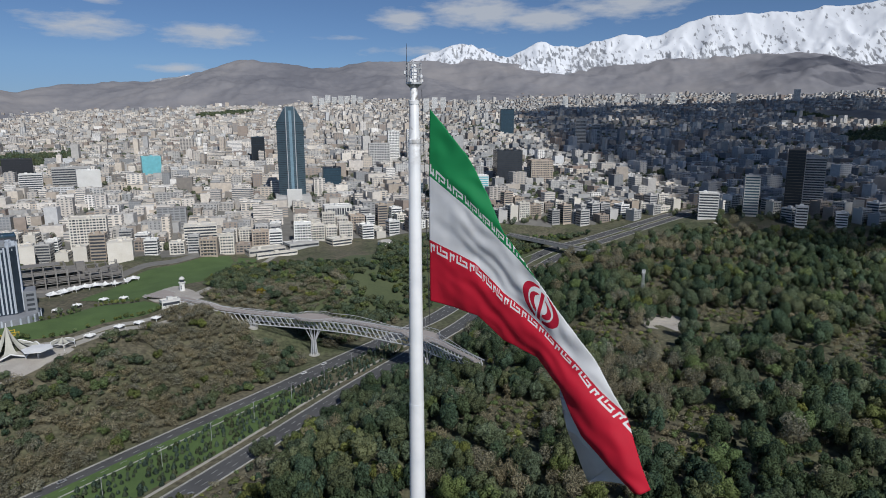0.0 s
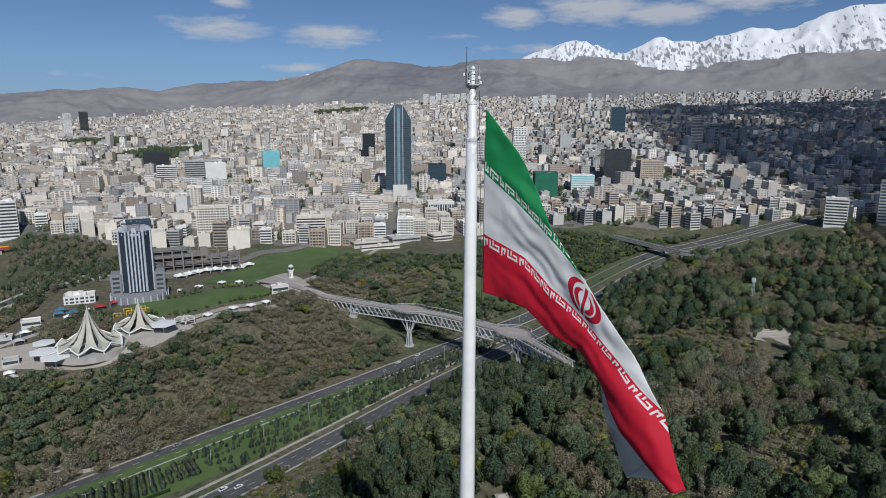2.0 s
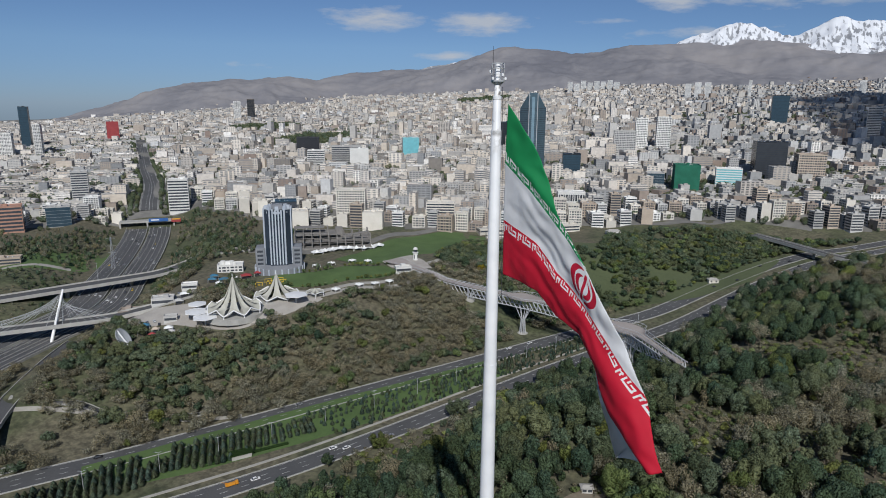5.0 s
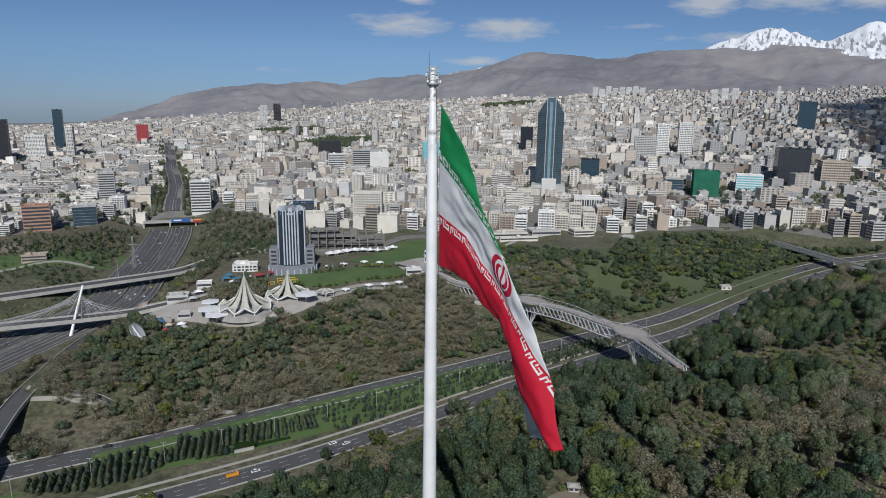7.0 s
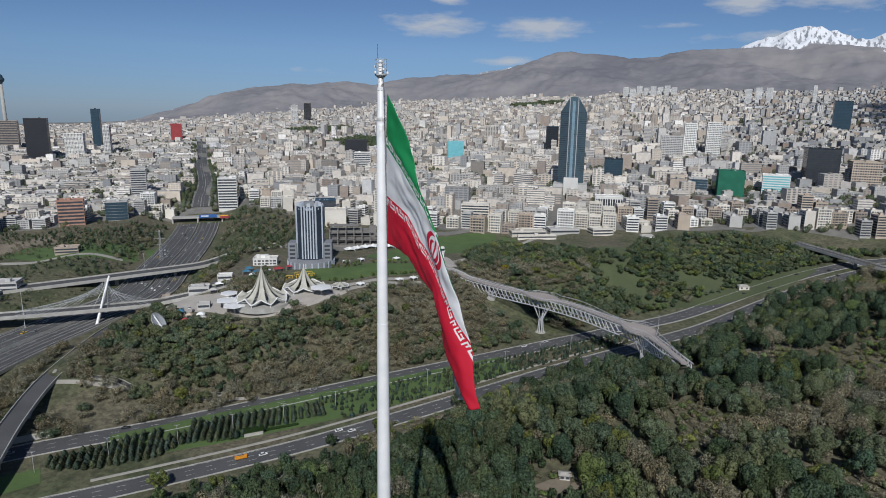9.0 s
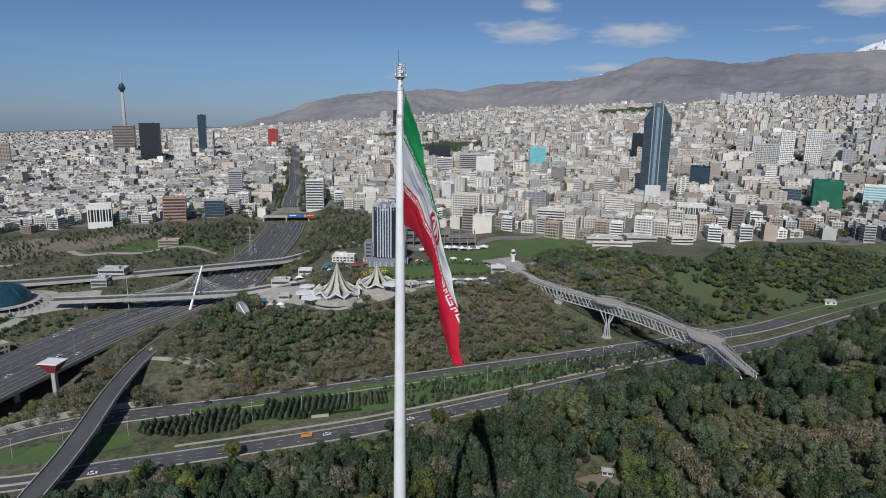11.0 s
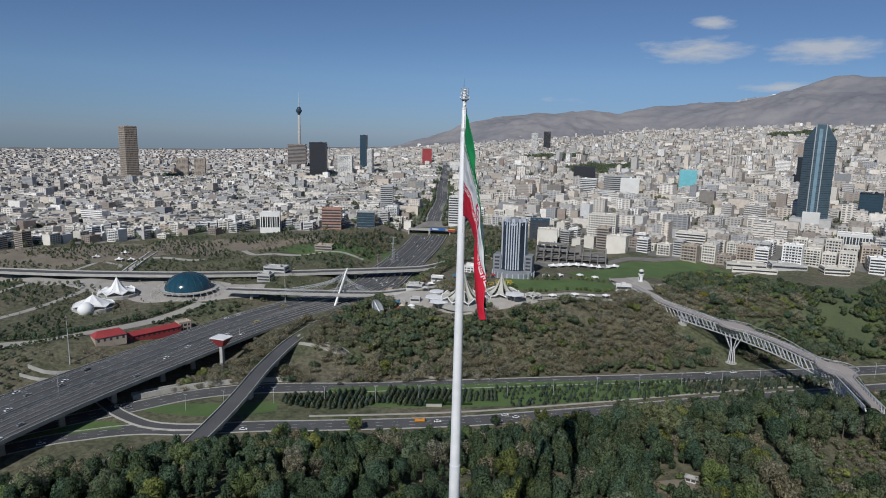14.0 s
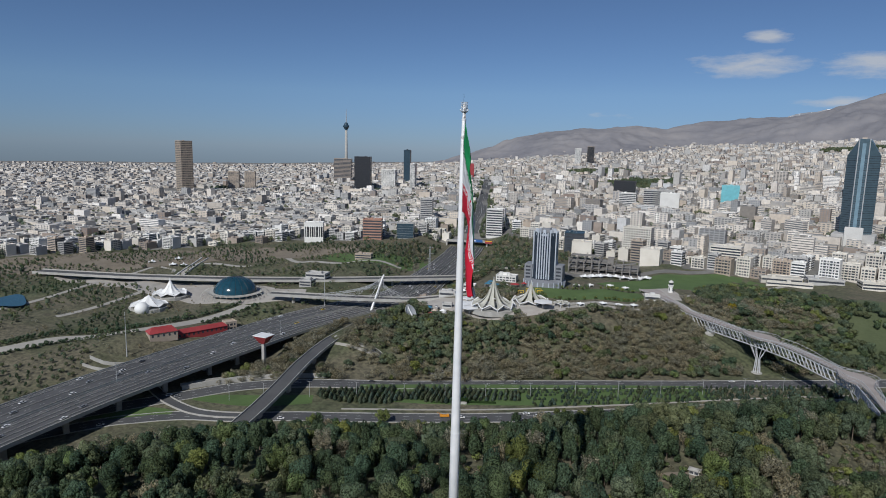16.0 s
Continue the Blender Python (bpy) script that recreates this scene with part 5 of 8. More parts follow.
    mx.inputs[0].default_value = 0.28
    l.new(b.outputs[0], mx.inputs[1])
    l.new(t.outputs[0], mx.inputs[2])
    l.new(mx.outputs[0], n["Material Output"].inputs["Surface"])
    return m


def flag_mesh():
    """Cloth that streams from the hoist and droops: a front sheet up to a fold line, and the rest wrapped behind it."""
    u_k = [0, .17, .37, .54, .69, .84, 1]
    fold = [(2.3, 176.1), (7.5, 170.4), (12.7, 161.7), (18.8, 154.7), (24.3, 149.4), (28.5, 143.6), (31.7, 136.5)]
    low = [(2.3, 151.6), (9.2, 150.7), (12.7, 148.3), (17.4, 147.4), (20.4, 145.1), (23.6, 140.4), (29.6, 135.7)]
    turn = [0, 0.02, 0.26, 0.36, 0.50, 0.68, 0.86]
    back = [(2.3, 175.9), (6.6, 168.9), (11.8, 159.4), (17.2, 151.7), (20.0, 145.8), (21.3, 139.8), (24.3, 134.4)]
    nu, nv = 220, 150
    V, UV, F = [], [], []
    for i in range(nu):
        u = i / (nu - 1)

        def at(row, c):
            return float(np.interp(u, u_k, [p[c] for p in row]))
        k = float(np.interp(u, u_k, turn))
        fs, fz, ls, lz, bs, bz = at(fold, 0), at(fold, 1), at(low, 0), at(low, 1), at(back, 0), at(back, 1)
        for j in range(nv):
            v = j / (nv - 1)
            if v >= k:
                q = (v - k) / (1 - k)
                s, z = fs + (ls - fs) * q, fz + (lz - fz) * q
                off = -0.8 * math.sin(q * math.pi) * (0.3 + u)
            else:
                # the wrapped part: white to its far edge, the green tucked in between
                q = (k - v) / max(0.05, k - 0.34)
                if q <= 1:
                    off = 0.85 * math.sin(q * math.pi / 2) * (0.3 + u)
                else:
                    q = max(0.1, 0.46 - 0.34 * (0.34 - v) / 0.34) if k > 0.34 else min(1, (k - v) / k) * 0.6
                    off = 0.5 * (0.3 + u)
                s, z = fs + (bs - fs) * q, fz + (bz - fz) * q
                if k > 0.34 and v < 0.34:
                    s, z = s - 1.5 * u * u, z + 2.0 * u * u
            # pleats that run down from the hoist towards the fly, and a slow billow
            ph = 2 * math.pi * ((z - 140) / 11.0 + s / 15.0)
            off += (0.34 * math.sin(ph + 1.5 * noise.noise((s * .12, z * .12, 7))) + 0.13 * math.sin(2.3 * ph + 1 + 2.5 * noise.noise((s * .2, z * .2, 3))) + 0.04 * math.sin(5.1 * ph + 4 * noise.noise((s * .25, z * .25, 5)))) * min(1, u * 5)
            off += 1.3 * math.sin(u * 5.2 + 0.4) * u - 0.6 * u * u
            off += 0.10 * noise.noise((s * .6, z * .5, 2))
            z -= 2.2 * u * u
            p = FLAG_D * s + FLAG_N * off
            V.append((p.x, p.y, z))
            UV.append((u * 47.0, v))
    for i in range(nu - 1):
        for j in range(nv - 1):
            a = i * nv + j
            F.append((a, a + nv, a + nv + 1, a + 1))
    F = np.array(F)
    ob = obj("flag", V, F, flag_material(), uv=np.array(UV)[F.ravel()], smooth_faces=True)
    sol = ob.modifiers.new("cloth_thickness", "SOLIDIFY")
    sol.thickness = 0.04
    return tagged(ob, "huge green, white and red flag drooping in folds from its pole", "flag")


flag_mesh()

# ---- trees ----
def leaf_material(name, c1, c2, spread=0.14, vary=1.0, airy=0.37):
    """Foliage: tones that drift over the wood, from tree to tree and from clump to clump, broken up into sprays of
    leaves with the shade between them painted in.
    """
    m, n, l, b = nodes_of(name)
    col = ramp_node(n, l, math_node(n, l, "ADD", math_node(n, l, "MULTIPLY", noise_node(n, l, 0.07, 3.0), 0.5), math_node(n, l, "MULTIPLY", noise_node(n, l, 0.016, 2.0), 0.5)), [(0.40, c1), (0.60, c2)])
    rnd = math_node(n, l, "ADD", math_node(n, l, "MULTIPLY", n.new("ShaderNodeNewGeometry").outputs["Random Per Island"], 2 * spread), 1 - spread)
    col = mix_node(n, l, 1.0, col, rnd, "MULTIPLY")
    # every tree has a tone and a hue of its own
    own = n.new("ShaderNodeAttribute")
    own.attribute_name = "tone"
    tone = math_node(n, l, "FRACT", math_node(n, l, "ADD", own.outputs["Fac"], n.new("ShaderNodeObjectInfo").outputs["Random"]))
    col = mix_node(n, l, 1.0, col, math_node(n, l, "ADD", math_node(n, l, "MULTIPLY", tone, 0.75 * vary), 1.25 - 0.375 * vary), "MULTIPLY")
    hue = math_node(n, l, "FRACT", math_node(n, l, "MULTIPLY", tone, 7.3))
    col = mix_node(n, l, hue, mix_node(n, l, 1.0, col, (1 - 0.14 * vary, 1.0, 1 + 0.12 * vary), "MULTIPLY"), mix_node(n, l, 1.0, col, (1 + 0.18 * vary, 1 + 0.06 * vary, 1 - 0.2 * vary), "MULTIPLY"))
    spray, leafy = noise_node(n, l, 0.9, 5.0), noise_node(n, l, 2.4, 3.0)
    # shade in the hollows between sprays is multiplied into the leaf colour
    col = mix_node(n, l, 1.0, col, ramp_node(n, l, spray, [(0.34, (0.76, 0.76, 0.76)), (0.66, (1.22, 1.22, 1.22))]), "MULTIPLY")
    l.new(col, b.inputs["Base Color"])
    b.inputs["Roughness"].default_value = 0.85
    b.inputs["Specular IOR Level"].default_value = 0.1
    bump_node(n, l, b, math_node(n, l, "ADD", spray, math_node(n, l, "MULTIPLY", leafy, 0.5)), 0.8, 1.2)
    # thin leaves and twigs let part of the light through
    thin, leaf = n.new("ShaderNodeBsdfTranslucent"), n.new("ShaderNodeMixShader")
    leaf.inputs[0].default_value = 0.38
    l.new(col, thin.inputs["Color"])
    l.new(b.outputs[0], leaf.inputs[1])
    l.new(thin.outputs[0], leaf.inputs[2])
    l.new(leaf.outputs[0], n["Material Output"].inputs["Surface"])
    if airy:
        # gaps between the sprays of leaves or twigs
        clear, mx = n.new("ShaderNodeBsdfTransparent"), n.new("ShaderNodeMixShader")
        l.new(math_node(n, l, "MULTIPLY", math_node(n, l, "SUBTRACT", noise_node(n, l, 1.5, 4.0), 0.5 + (airy - 0.5) * 0.5), 10.0, True), mx.inputs[0])
        l.new(clear.outputs[0], mx.inputs[1])
        l.new(leaf.outputs[0], mx.inputs[2])
        l.new(mx.outputs[0], n["Material Output"].inputs["Surface"])
    return m


M_BARK = surface("bark", (0.09, 0.07, 0.05), (0.16, 0.13, 0.10), 0.5, 4.0, 0.95)
LEAVES = {
    "pine": leaf_material("pine_needles", (0.052, 0.080, 0.048), (0.090, 0.126, 0.076), 0.12, 0.75),
    "green": leaf_material("young_leaves", (0.120, 0.150, 0.056), (0.176, 0.206, 0.084)),
    "olive": leaf_material("grey_green_leaves", (0.090, 0.116, 0.068), (0.146, 0.170, 0.106), 0.12, 0.7),
    "bare": leaf_material("bare_twigs", (0.195, 0.178, 0.125), (0.285, 0.262, 0.190), 0.12, 0.45, 0.50),
    "cypress": leaf_material("cypress_leaves", (0.072, 0.102, 0.074), (0.116, 0.148, 0.108), airy=0.25),
    "yellow": leaf_material("blossom", (0.24, 0.20, 0.03), (0.32, 0.26, 0.05)),
}


def lump():
    bm = bmesh.new()
    bmesh.ops.create_icosphere(bm, subdivisions=1, radius=1.0)
    v, f = np.array([p.co for p in bm.verts]), np.array([[p.index for p in q.verts] for q in bm.faces])
    bm.free()
    return v, f


LUMP = lump()


def crown(kind, seed, clumps):
    """A crown about 1 high unit: uneven clumps of foliage out on the limbs, with gaps between them."""
    r = np.random.default_rng(seed)
    if kind == "cypress":
        # a clipped, bulging cone
        rings = [(.13, .0), (.20, .16), (.215, .36), (.175, .58), (.11, .80), (.02, 1.0)]
        m = 8
        v = np.array([[q * math.cos(2 * math.pi * j / m + i) * r.uniform(.84, 1.14), q * math.sin(2 * math.pi * j / m + i) * r.uniform(.84, 1.14), z + r.uniform(-.03, .03)] for i, (q, z) in enumerate(rings) for j in range(m)])
        f = []
        for i in range(len(rings) - 1):
            for j in range(m):
                p, q, o, t = i * m + j, i * m + (j + 1) % m, (i + 1) * m + (j + 1) % m, (i + 1) * m + j
                f += [(p, q, o), (p, o, t)]
        return v, np.array(f)
    n = clumps
    k = np.arange(n)
    a = k * 2.4 + r.uniform(0, 1, n)
    size = 0.47 / n ** 0.36 * r.uniform(0.72, 1.22, n)
    lo, hi = 0.16 + size.mean(), 1.0 - size.mean() * 0.8
    hh = lo + (hi - lo) * (k + 0.5) / n if n > 1 else np.array([0.5])
    wide = {"pine": 0.30, "bare": 0.36}.get(kind, 0.38) * (1 if n > 3 else 0.55)
    rad = wide * np.sqrt(np.clip(1.02 - ((hh - 0.48) / 0.55) ** 2, 0.05, 1)) * r.uniform(0.45, 1.0, n) * (n > 1)
    if kind == "pine":
        taper = np.clip(1.5 - 1.2 * hh, 0.2, 1.05)
        rad, size = rad * taper, size * np.clip(taper + .25, .6, 1)
    v0, f0 = LUMP
    form = [0.92, 0.92, 1.22] if kind == "pine" else [1.02, 1.02, 1.05]
    vs = []
    for i in range(n):
        turn = Euler(r.uniform(0, 6, 3)).to_matrix()
        p = (v0 @ np.array(turn).T) * r.uniform(0.74, 1.28, (len(v0), 1))
        vs.append(p * size[i] * form + [rad[i] * math.cos(a[i]), rad[i] * math.sin(a[i]), hh[i]])
    return np.concatenate(vs), np.concatenate([f0 + i * len(v0) for i in range(n)])


def trunk(seed, limbs=4, sides=5):
    """A tapered trunk with a few limbs, one high unit."""
    r = np.random.default_rng(seed)
    bm = bmesh.new()
    tube(bm, (0, 0, -0.06), (r.uniform(-.02, .02), r.uniform(-.02, .02), 0.5), 0.035, 0.02, sides)
    tube(bm, (0, 0, 0.5), (r.uniform(-.05, .05), r.uniform(-.05, .05), 0.88), 0.02, 0.006, sides)
    for k in range(limbs):
        a, z = k * 2.4 + r.uniform(0, 1), 0.3 + 0.1 * k
        tube(bm, (0, 0, z), (0.24 * math.cos(a), 0.24 * math.sin(a), z + 0.2), 0.014, 0.005, 4)
    return bm


def tree_proto(kind, seed, label, clumps=26, name="tree"):
    t = thing(name, pose(0, 0, -500), label, "tree", "trees in the park")
    part("trunk", trunk(seed), M_BARK, t)
    v, f = crown(kind, seed, clumps)
    c = obj("crown", v, f, LEAVES[kind], smooth_faces=True)
    c.parent = t
    return t


def wood(name, kind, spots, label, clumps, protos=6, sizes=(6, 11), squash=(0.72, 1.05), trunks=True):
    """Far trees as one mesh: the crowns and trunks of a few kinds turned and scaled over many spots."""
    r = np.random.default_rng(len(spots) + clumps)
    vs, fs, idx, tones, base = [], [], [], [], 0
    P = [crown(kind, 50 + k, clumps) for k in range(protos)]
    tri = np.array([[0, 1, 3], [1, 2, 3], [2, 0, 3]])
    stem = np.array([[.03, 0, -.08], [-.015, .026, -.08], [-.015, -.026, -.08], [0, 0, .75]])
    which = r.integers(0, protos, len(spots))
    for k in range(protos):
        s = spots[which == k]
        n = len(s)
        if not n:
            continue
        v, f = P[k]
        if trunks:
            f = np.concatenate([f, tri + len(v)])
            v = np.concatenate([v, stem])
        a = r.uniform(0, 2 * math.pi, n)
        h = (sizes[0] + (sizes[1] - sizes[0]) * r.random(n) ** 1.3) * (s[:, 3] if s.shape[1] > 3 else 1)
        w = h * r.uniform(*squash, n)
        X = v[None, :, 0] * np.cos(a)[:, None] - v[None, :, 1] * np.sin(a)[:, None]
        Y = v[None, :, 0] * np.sin(a)[:, None] + v[None, :, 1] * np.cos(a)[:, None]
        V = np.stack([s[:, :1] + X * w[:, None], s[:, 1:2] + Y * w[:, None], s[:, 2:3] + v[None, :, 2] * h[:, None]], -1)
        fs.append((np.arange(n)[:, None, None] * len(v) + f[None]).reshape(-1, 3) + base)
        m = np.zeros(len(f), int)
        if trunks:
            m[-3:] = 1
        idx.append(np.tile(m, n))
        vs.append(V.reshape(-1, 3))
        tones.append(np.repeat(r.random(n), len(v)))
        base += n * len(v)
    ob = obj(name, np.concatenate(vs), np.concatenate(fs), [LEAVES[kind], M_BARK], np.concatenate(idx), smooth_faces=True)
    ob.data.attributes.new("tone", "FLOAT", "POINT").data.foreach_set("value", np.concatenate(tones).astype(np.float32))
    return tagged(ob, label, "trees", kind="stuff")


def scatter(x0, y0, x1, y1, step, seed):
    r = np.random.default_rng(seed)
    x, y = np.meshgrid(np.arange(x0, x1, step), np.arange(y0, y1, step))
    x = x.ravel() + r.uniform(-.5, .5, x.size) * step
    y = y.ravel() + r.uniform(-.5, .5, y.size) * step
    return x, y


def field(x, y, f, z):
    return np.array([noise.noise((a * f, b * f, z)) for a, b in zip(x, y)])


CLEARINGS = [(-4, 132, 8), (166, 350, 17), (160, 336, 12), (156, 324, 8), (20, 274, 11), (29, 266, 9), (8, 288, 9), (0, 0, 9), (27, 284, 9), (14, 300, 8), (-110, 60, 5), (215, 250, 5), (250, 330, 6), (150, 430, 5), (195, 352, 12), (262, 692, 16), (322, 704, 18), (385, 694, 16)]


def open_edge(x, y):
    """Streets and open lawns between the park and the first houses."""
    return (x > -430) & (x < -70) & (y > 555) & (y < 790)


def free(x, y):
    """Where trees may stand: off the roads, ramps, plazas and clearings."""
    d1, _ = beside(AXIS_R, x, y)
    d2, _ = beside(EXPRESS_R, x, y)
    d3, _ = beside(refine(RAMP, 10), x, y)
    m = ~open_edge(x, y) & (np.abs(d1) > 35 - 11 * smooth(420, 520, y)) & (np.abs(d2) > 36) & (np.abs(d3) > 9)
    d4, _ = beside(refine(BRIDGE, 10), x, y)
    m &= np.abs(d4) > np.where((x > -150) & (x < 0), 12, 7.5)
    for cx, cy, cr_ in CLEARINGS:
        m &= np.hypot(x - cx, y - cy) > cr_
    m &= ~((d1 < 0) & (d1 > -44) & (y < 150))
    m &= ~((y > 640) & (x > 150) & (d1 < 0) & (d1 > -62))
    for cx, cy, cr_ in WEST_FREE:
        m &= np.hypot(x - cx, y - cy) > cr_
    return m


WEST_FREE = [(-300, 104, 10), (-290, 118, 9), (-308, 114, 8), (-284, 106, 7), (-290, 140, 5), (-277, 143, 5), (-264, 147, 5), (-251, 153, 5), (-239, 160, 5), (-280, 259, 29), (-262, 284, 25), (-250, 298, 17), (-236, 314, 14), (-222, 340, 12), (-212, 362, 12), (-296, 250, 20), (-318, 246, 18), (-317, 353, 36), (-340, 480, 60), (-317, 194, 10), (-218, 437, 26), (-202, 409, 16), (-255, 350, 32), (-235, 390, 30), (-275, 320, 30), (-250, 420, 40), (-300, 430, 50), (-360, 345, 30), (-180, 640, 60), (-67, 660, 10), (43, 548, 9), (-345, 250, 26), (-360, 300, 30), (-310, 230, 20)]

# the wooded slope on the flag's side, with patches of pale scrub
SCRUB = [(130, 201, 20), (112, 188, 17), (217, 363, 28), (189, 317, 20), (224, 296, 18), (93, 184, 13), (122, 172, 13), (113, 340, 17), (127, 374, 14), (-3, 138, 11), (35, 171, 10), (250, 240, 22), (175, 250, 14), (60, 330, 12), (-60, 60, 12), (-102, -26, 13)]


def distance_seen(x, y):
    """How near the slope is passed by, over the sectors of the plan that lie open to view; far where it never is."""
    best = np.full(np.shape(x), 9999.0)
    for ex, ey, w0, w1 in ((4, -81, -40, 40), (40, -88, -15, 64), (85, -97, 0, 80), (140, -110, 14, 94)):
        w = np.degrees(np.arctan2(-(x - ex), y - ey))
        best = np.where((w > w0) & (w < w1), np.minimum(best, np.hypot(x - ex, y - ey)), best)
    return best


def in_scrub(x, y):
    wob = 5 * np.sin(x * .31 + y * .17) + 4 * np.sin(y * .43 - x * .11)
    return np.any([np.hypot(x - cx, y - cy) + wob < cr for cx, cy, cr in SCRUB], axis=0)


x, y = scatter(-330, -250, 640, 760, 6.2, 4)
d_, _ = beside(AXIS_R, x, y)
r_, w_ = polar(x, y)
m = free(x, y) & (d_ < 0) & (r_ < city_edge(w_) - 30) & (((w_ < 112) & (w_ > -46)) | (r_ < 150))
x, y = x[m], y[m]
mixf, thin = field(x, y, 0.011, 3.3) + 0.35 * field(x, y, 0.05, 6), field(x, y, 0.014, 9.1) + 0.2 * field(x, y, 0.06, 1)
keep = (thin < 0.55 - 0.24 * smooth(20, 140, x) * smooth(60, 140, y)) & (np.random.default_rng(8).random(len(x)) < 0.9 - 0.1 * smooth(40, 160, x)) & ~in_scrub(x, y)
bush = ~keep
jitter = np.random.default_rng(19)
bx_, by_ = np.repeat(x[bush], 3) + jitter.uniform(-3.6, 3.6, 3 * bush.sum()), np.repeat(y[bush], 3) + jitter.uniform(-3.6, 3.6, 3 * bush.sum())
seen_ = (distance_seen(bx_, by_) > 150) & (distance_seen(bx_, by_) < 2000)
bushes = np.column_stack([bx_, by_, ground_z(bx_, by_)])[seen_]
x, y, mixf = x[keep], y[keep], mixf[keep]
rng = np.random.default_rng(5)
kinds = np.where(mixf > 0.26, "bare", np.where(mixf > 0.04, "olive", "pine"))
kinds = np.where(rng.random(len(x)) < 0.08, "green", kinds)
lone = rng.random(len(x))
kinds = np.where(lone < 0.12, "pine", np.where(lone > 0.93, "bare", np.where(lone > 0.84, "olive", kinds)))
z = ground_z(x, y)
d_, _ = beside(AXIS_R, x, y)
tall = 1 - 0.4 * (1 - smooth(44, 100, -d_)) * (1 - smooth(120, 240, y))
near_cam = distance_seen(x, y)
order = np.argsort(near_cam)
solo = np.zeros(len(x), bool)
visible = order[near_cam[order] > 172][:270]
solo[visible] = True
LABELS = {"pine": "dark green pine with a rounded crown on the slope", "green": "tree in fresh yellow-green spring leaf on the slope", "olive": "grey-green tree with an airy crown on the slope", "bare": "leafless brown tree with fine twigs on the slope"}
PROTO = {k: [tree_proto(k, 20 + s, LABELS[k], 34) for s in range(3)] for k in LABELS}
for k_ in np.flatnonzero(solo):
    p_ = PROTO[str(kinds[k_])][k_ % 3]
    h_ = rng.uniform(8.0, 16.0) * tall[k_]
    t_ = copy_thing(p_, pose(x[k_], y[k_], z[k_], 0, 0, rng.uniform(0, 360)))
    t_.scale = (h_ * .8, h_ * .8, h_)
for ps in PROTO.values():
    for p_ in ps:
        for o_ in (*p_.children_recursive, p_):
            bpy.data.objects.remove(o_)
for k_ in ("pine", "green", "olive", "bare"):
    for near_, far_, cnt_ in ((0, 160, 2), (160, 330, 11), (330, 450, 6), (450, 5000, 3), (5000, 1e5, 1)):
        m = (kinds == k_) & ~solo & (near_cam >= near_) & (near_cam < far_)
        wood("slope_wood", k_, np.column_stack([x, y, z, tall])[m], {"pine": "dark pines", "green": "trees in fresh spring leaf", "olive": "grey-green trees", "bare": "leafless brown trees"}[k_] + " covering the park slope", cnt_, sizes=(4.5, 16.5))

wood("slope_scrub", "bare", bushes[np.arange(len(bushes)) % 3 < 2], "low pale brown scrub in the gaps of the wood", 2, sizes=(1.6, 4.2), squash=(1.1, 1.7))
wood("slope_scrub", "green", bushes[2::3], "low yellow-green scrub in the gaps of the wood", 2, sizes=(1.6, 4.4), squash=(1.1, 1.7))

# the far bank: mostly leafless brown wood and scrub, greener to the north
x, y = scatter(-420, 20, 330, 800, 5.0, 14)
d_, _ = beside(AXIS_R, x, y)
r_, w_ = polar(x, y)
e_, _ = beside(EXPRESS_R, x, y)
m = free(x, y) & (d_ > 0) & (e_ < -36) & (r_ < city_edge(w_) - 45)
slope = (y + 0.25 * x + 95 < 330) | (x > -215 + 0.1 * (y - 430))
m &= slope
x, y = x[m], y[m]
north = smooth(380, 520, y + x * 0.3)
f1, f2 = field(x, y, 0.013, 2.2) + 0.3 * field(x, y, 0.06, 4), field(x, y, 0.017, 7.7)
keep = (f2 < 0.6 - 0.16 * north) & (rng.random(len(x)) < 0.96 - 0.50 * north * smooth(-0.30, 0.05, f2))
x, y, f1, north = x[keep], y[keep], f1[keep], north[keep]
kinds = np.where(f1 + rng.normal(0, .12, len(x)) > -0.22 + 1.6 * north * (0.4 + 0.6 * rng.random(len(x))), "bare", np.where(rng.random(len(x)) < 0.75, "olive", "pine"))
kinds = np.where(rng.random(len(x)) < 0.03 + 0.16 * north, "green", kinds)
z = ground_z(x, y)
for k_ in ("pine", "green", "olive", "bare"):
    m = kinds == k_
    wood("bank_wood", k_, np.column_stack([x, y, z])[m], {"pine": "dark evergreen trees", "green": "bushes in fresh leaf", "olive": "grey-green scrub", "bare": "leafless brown wood and scrub"}[k_] + " on the far bank", 6, sizes=(3.5, 8), squash=(1.0, 1.5))

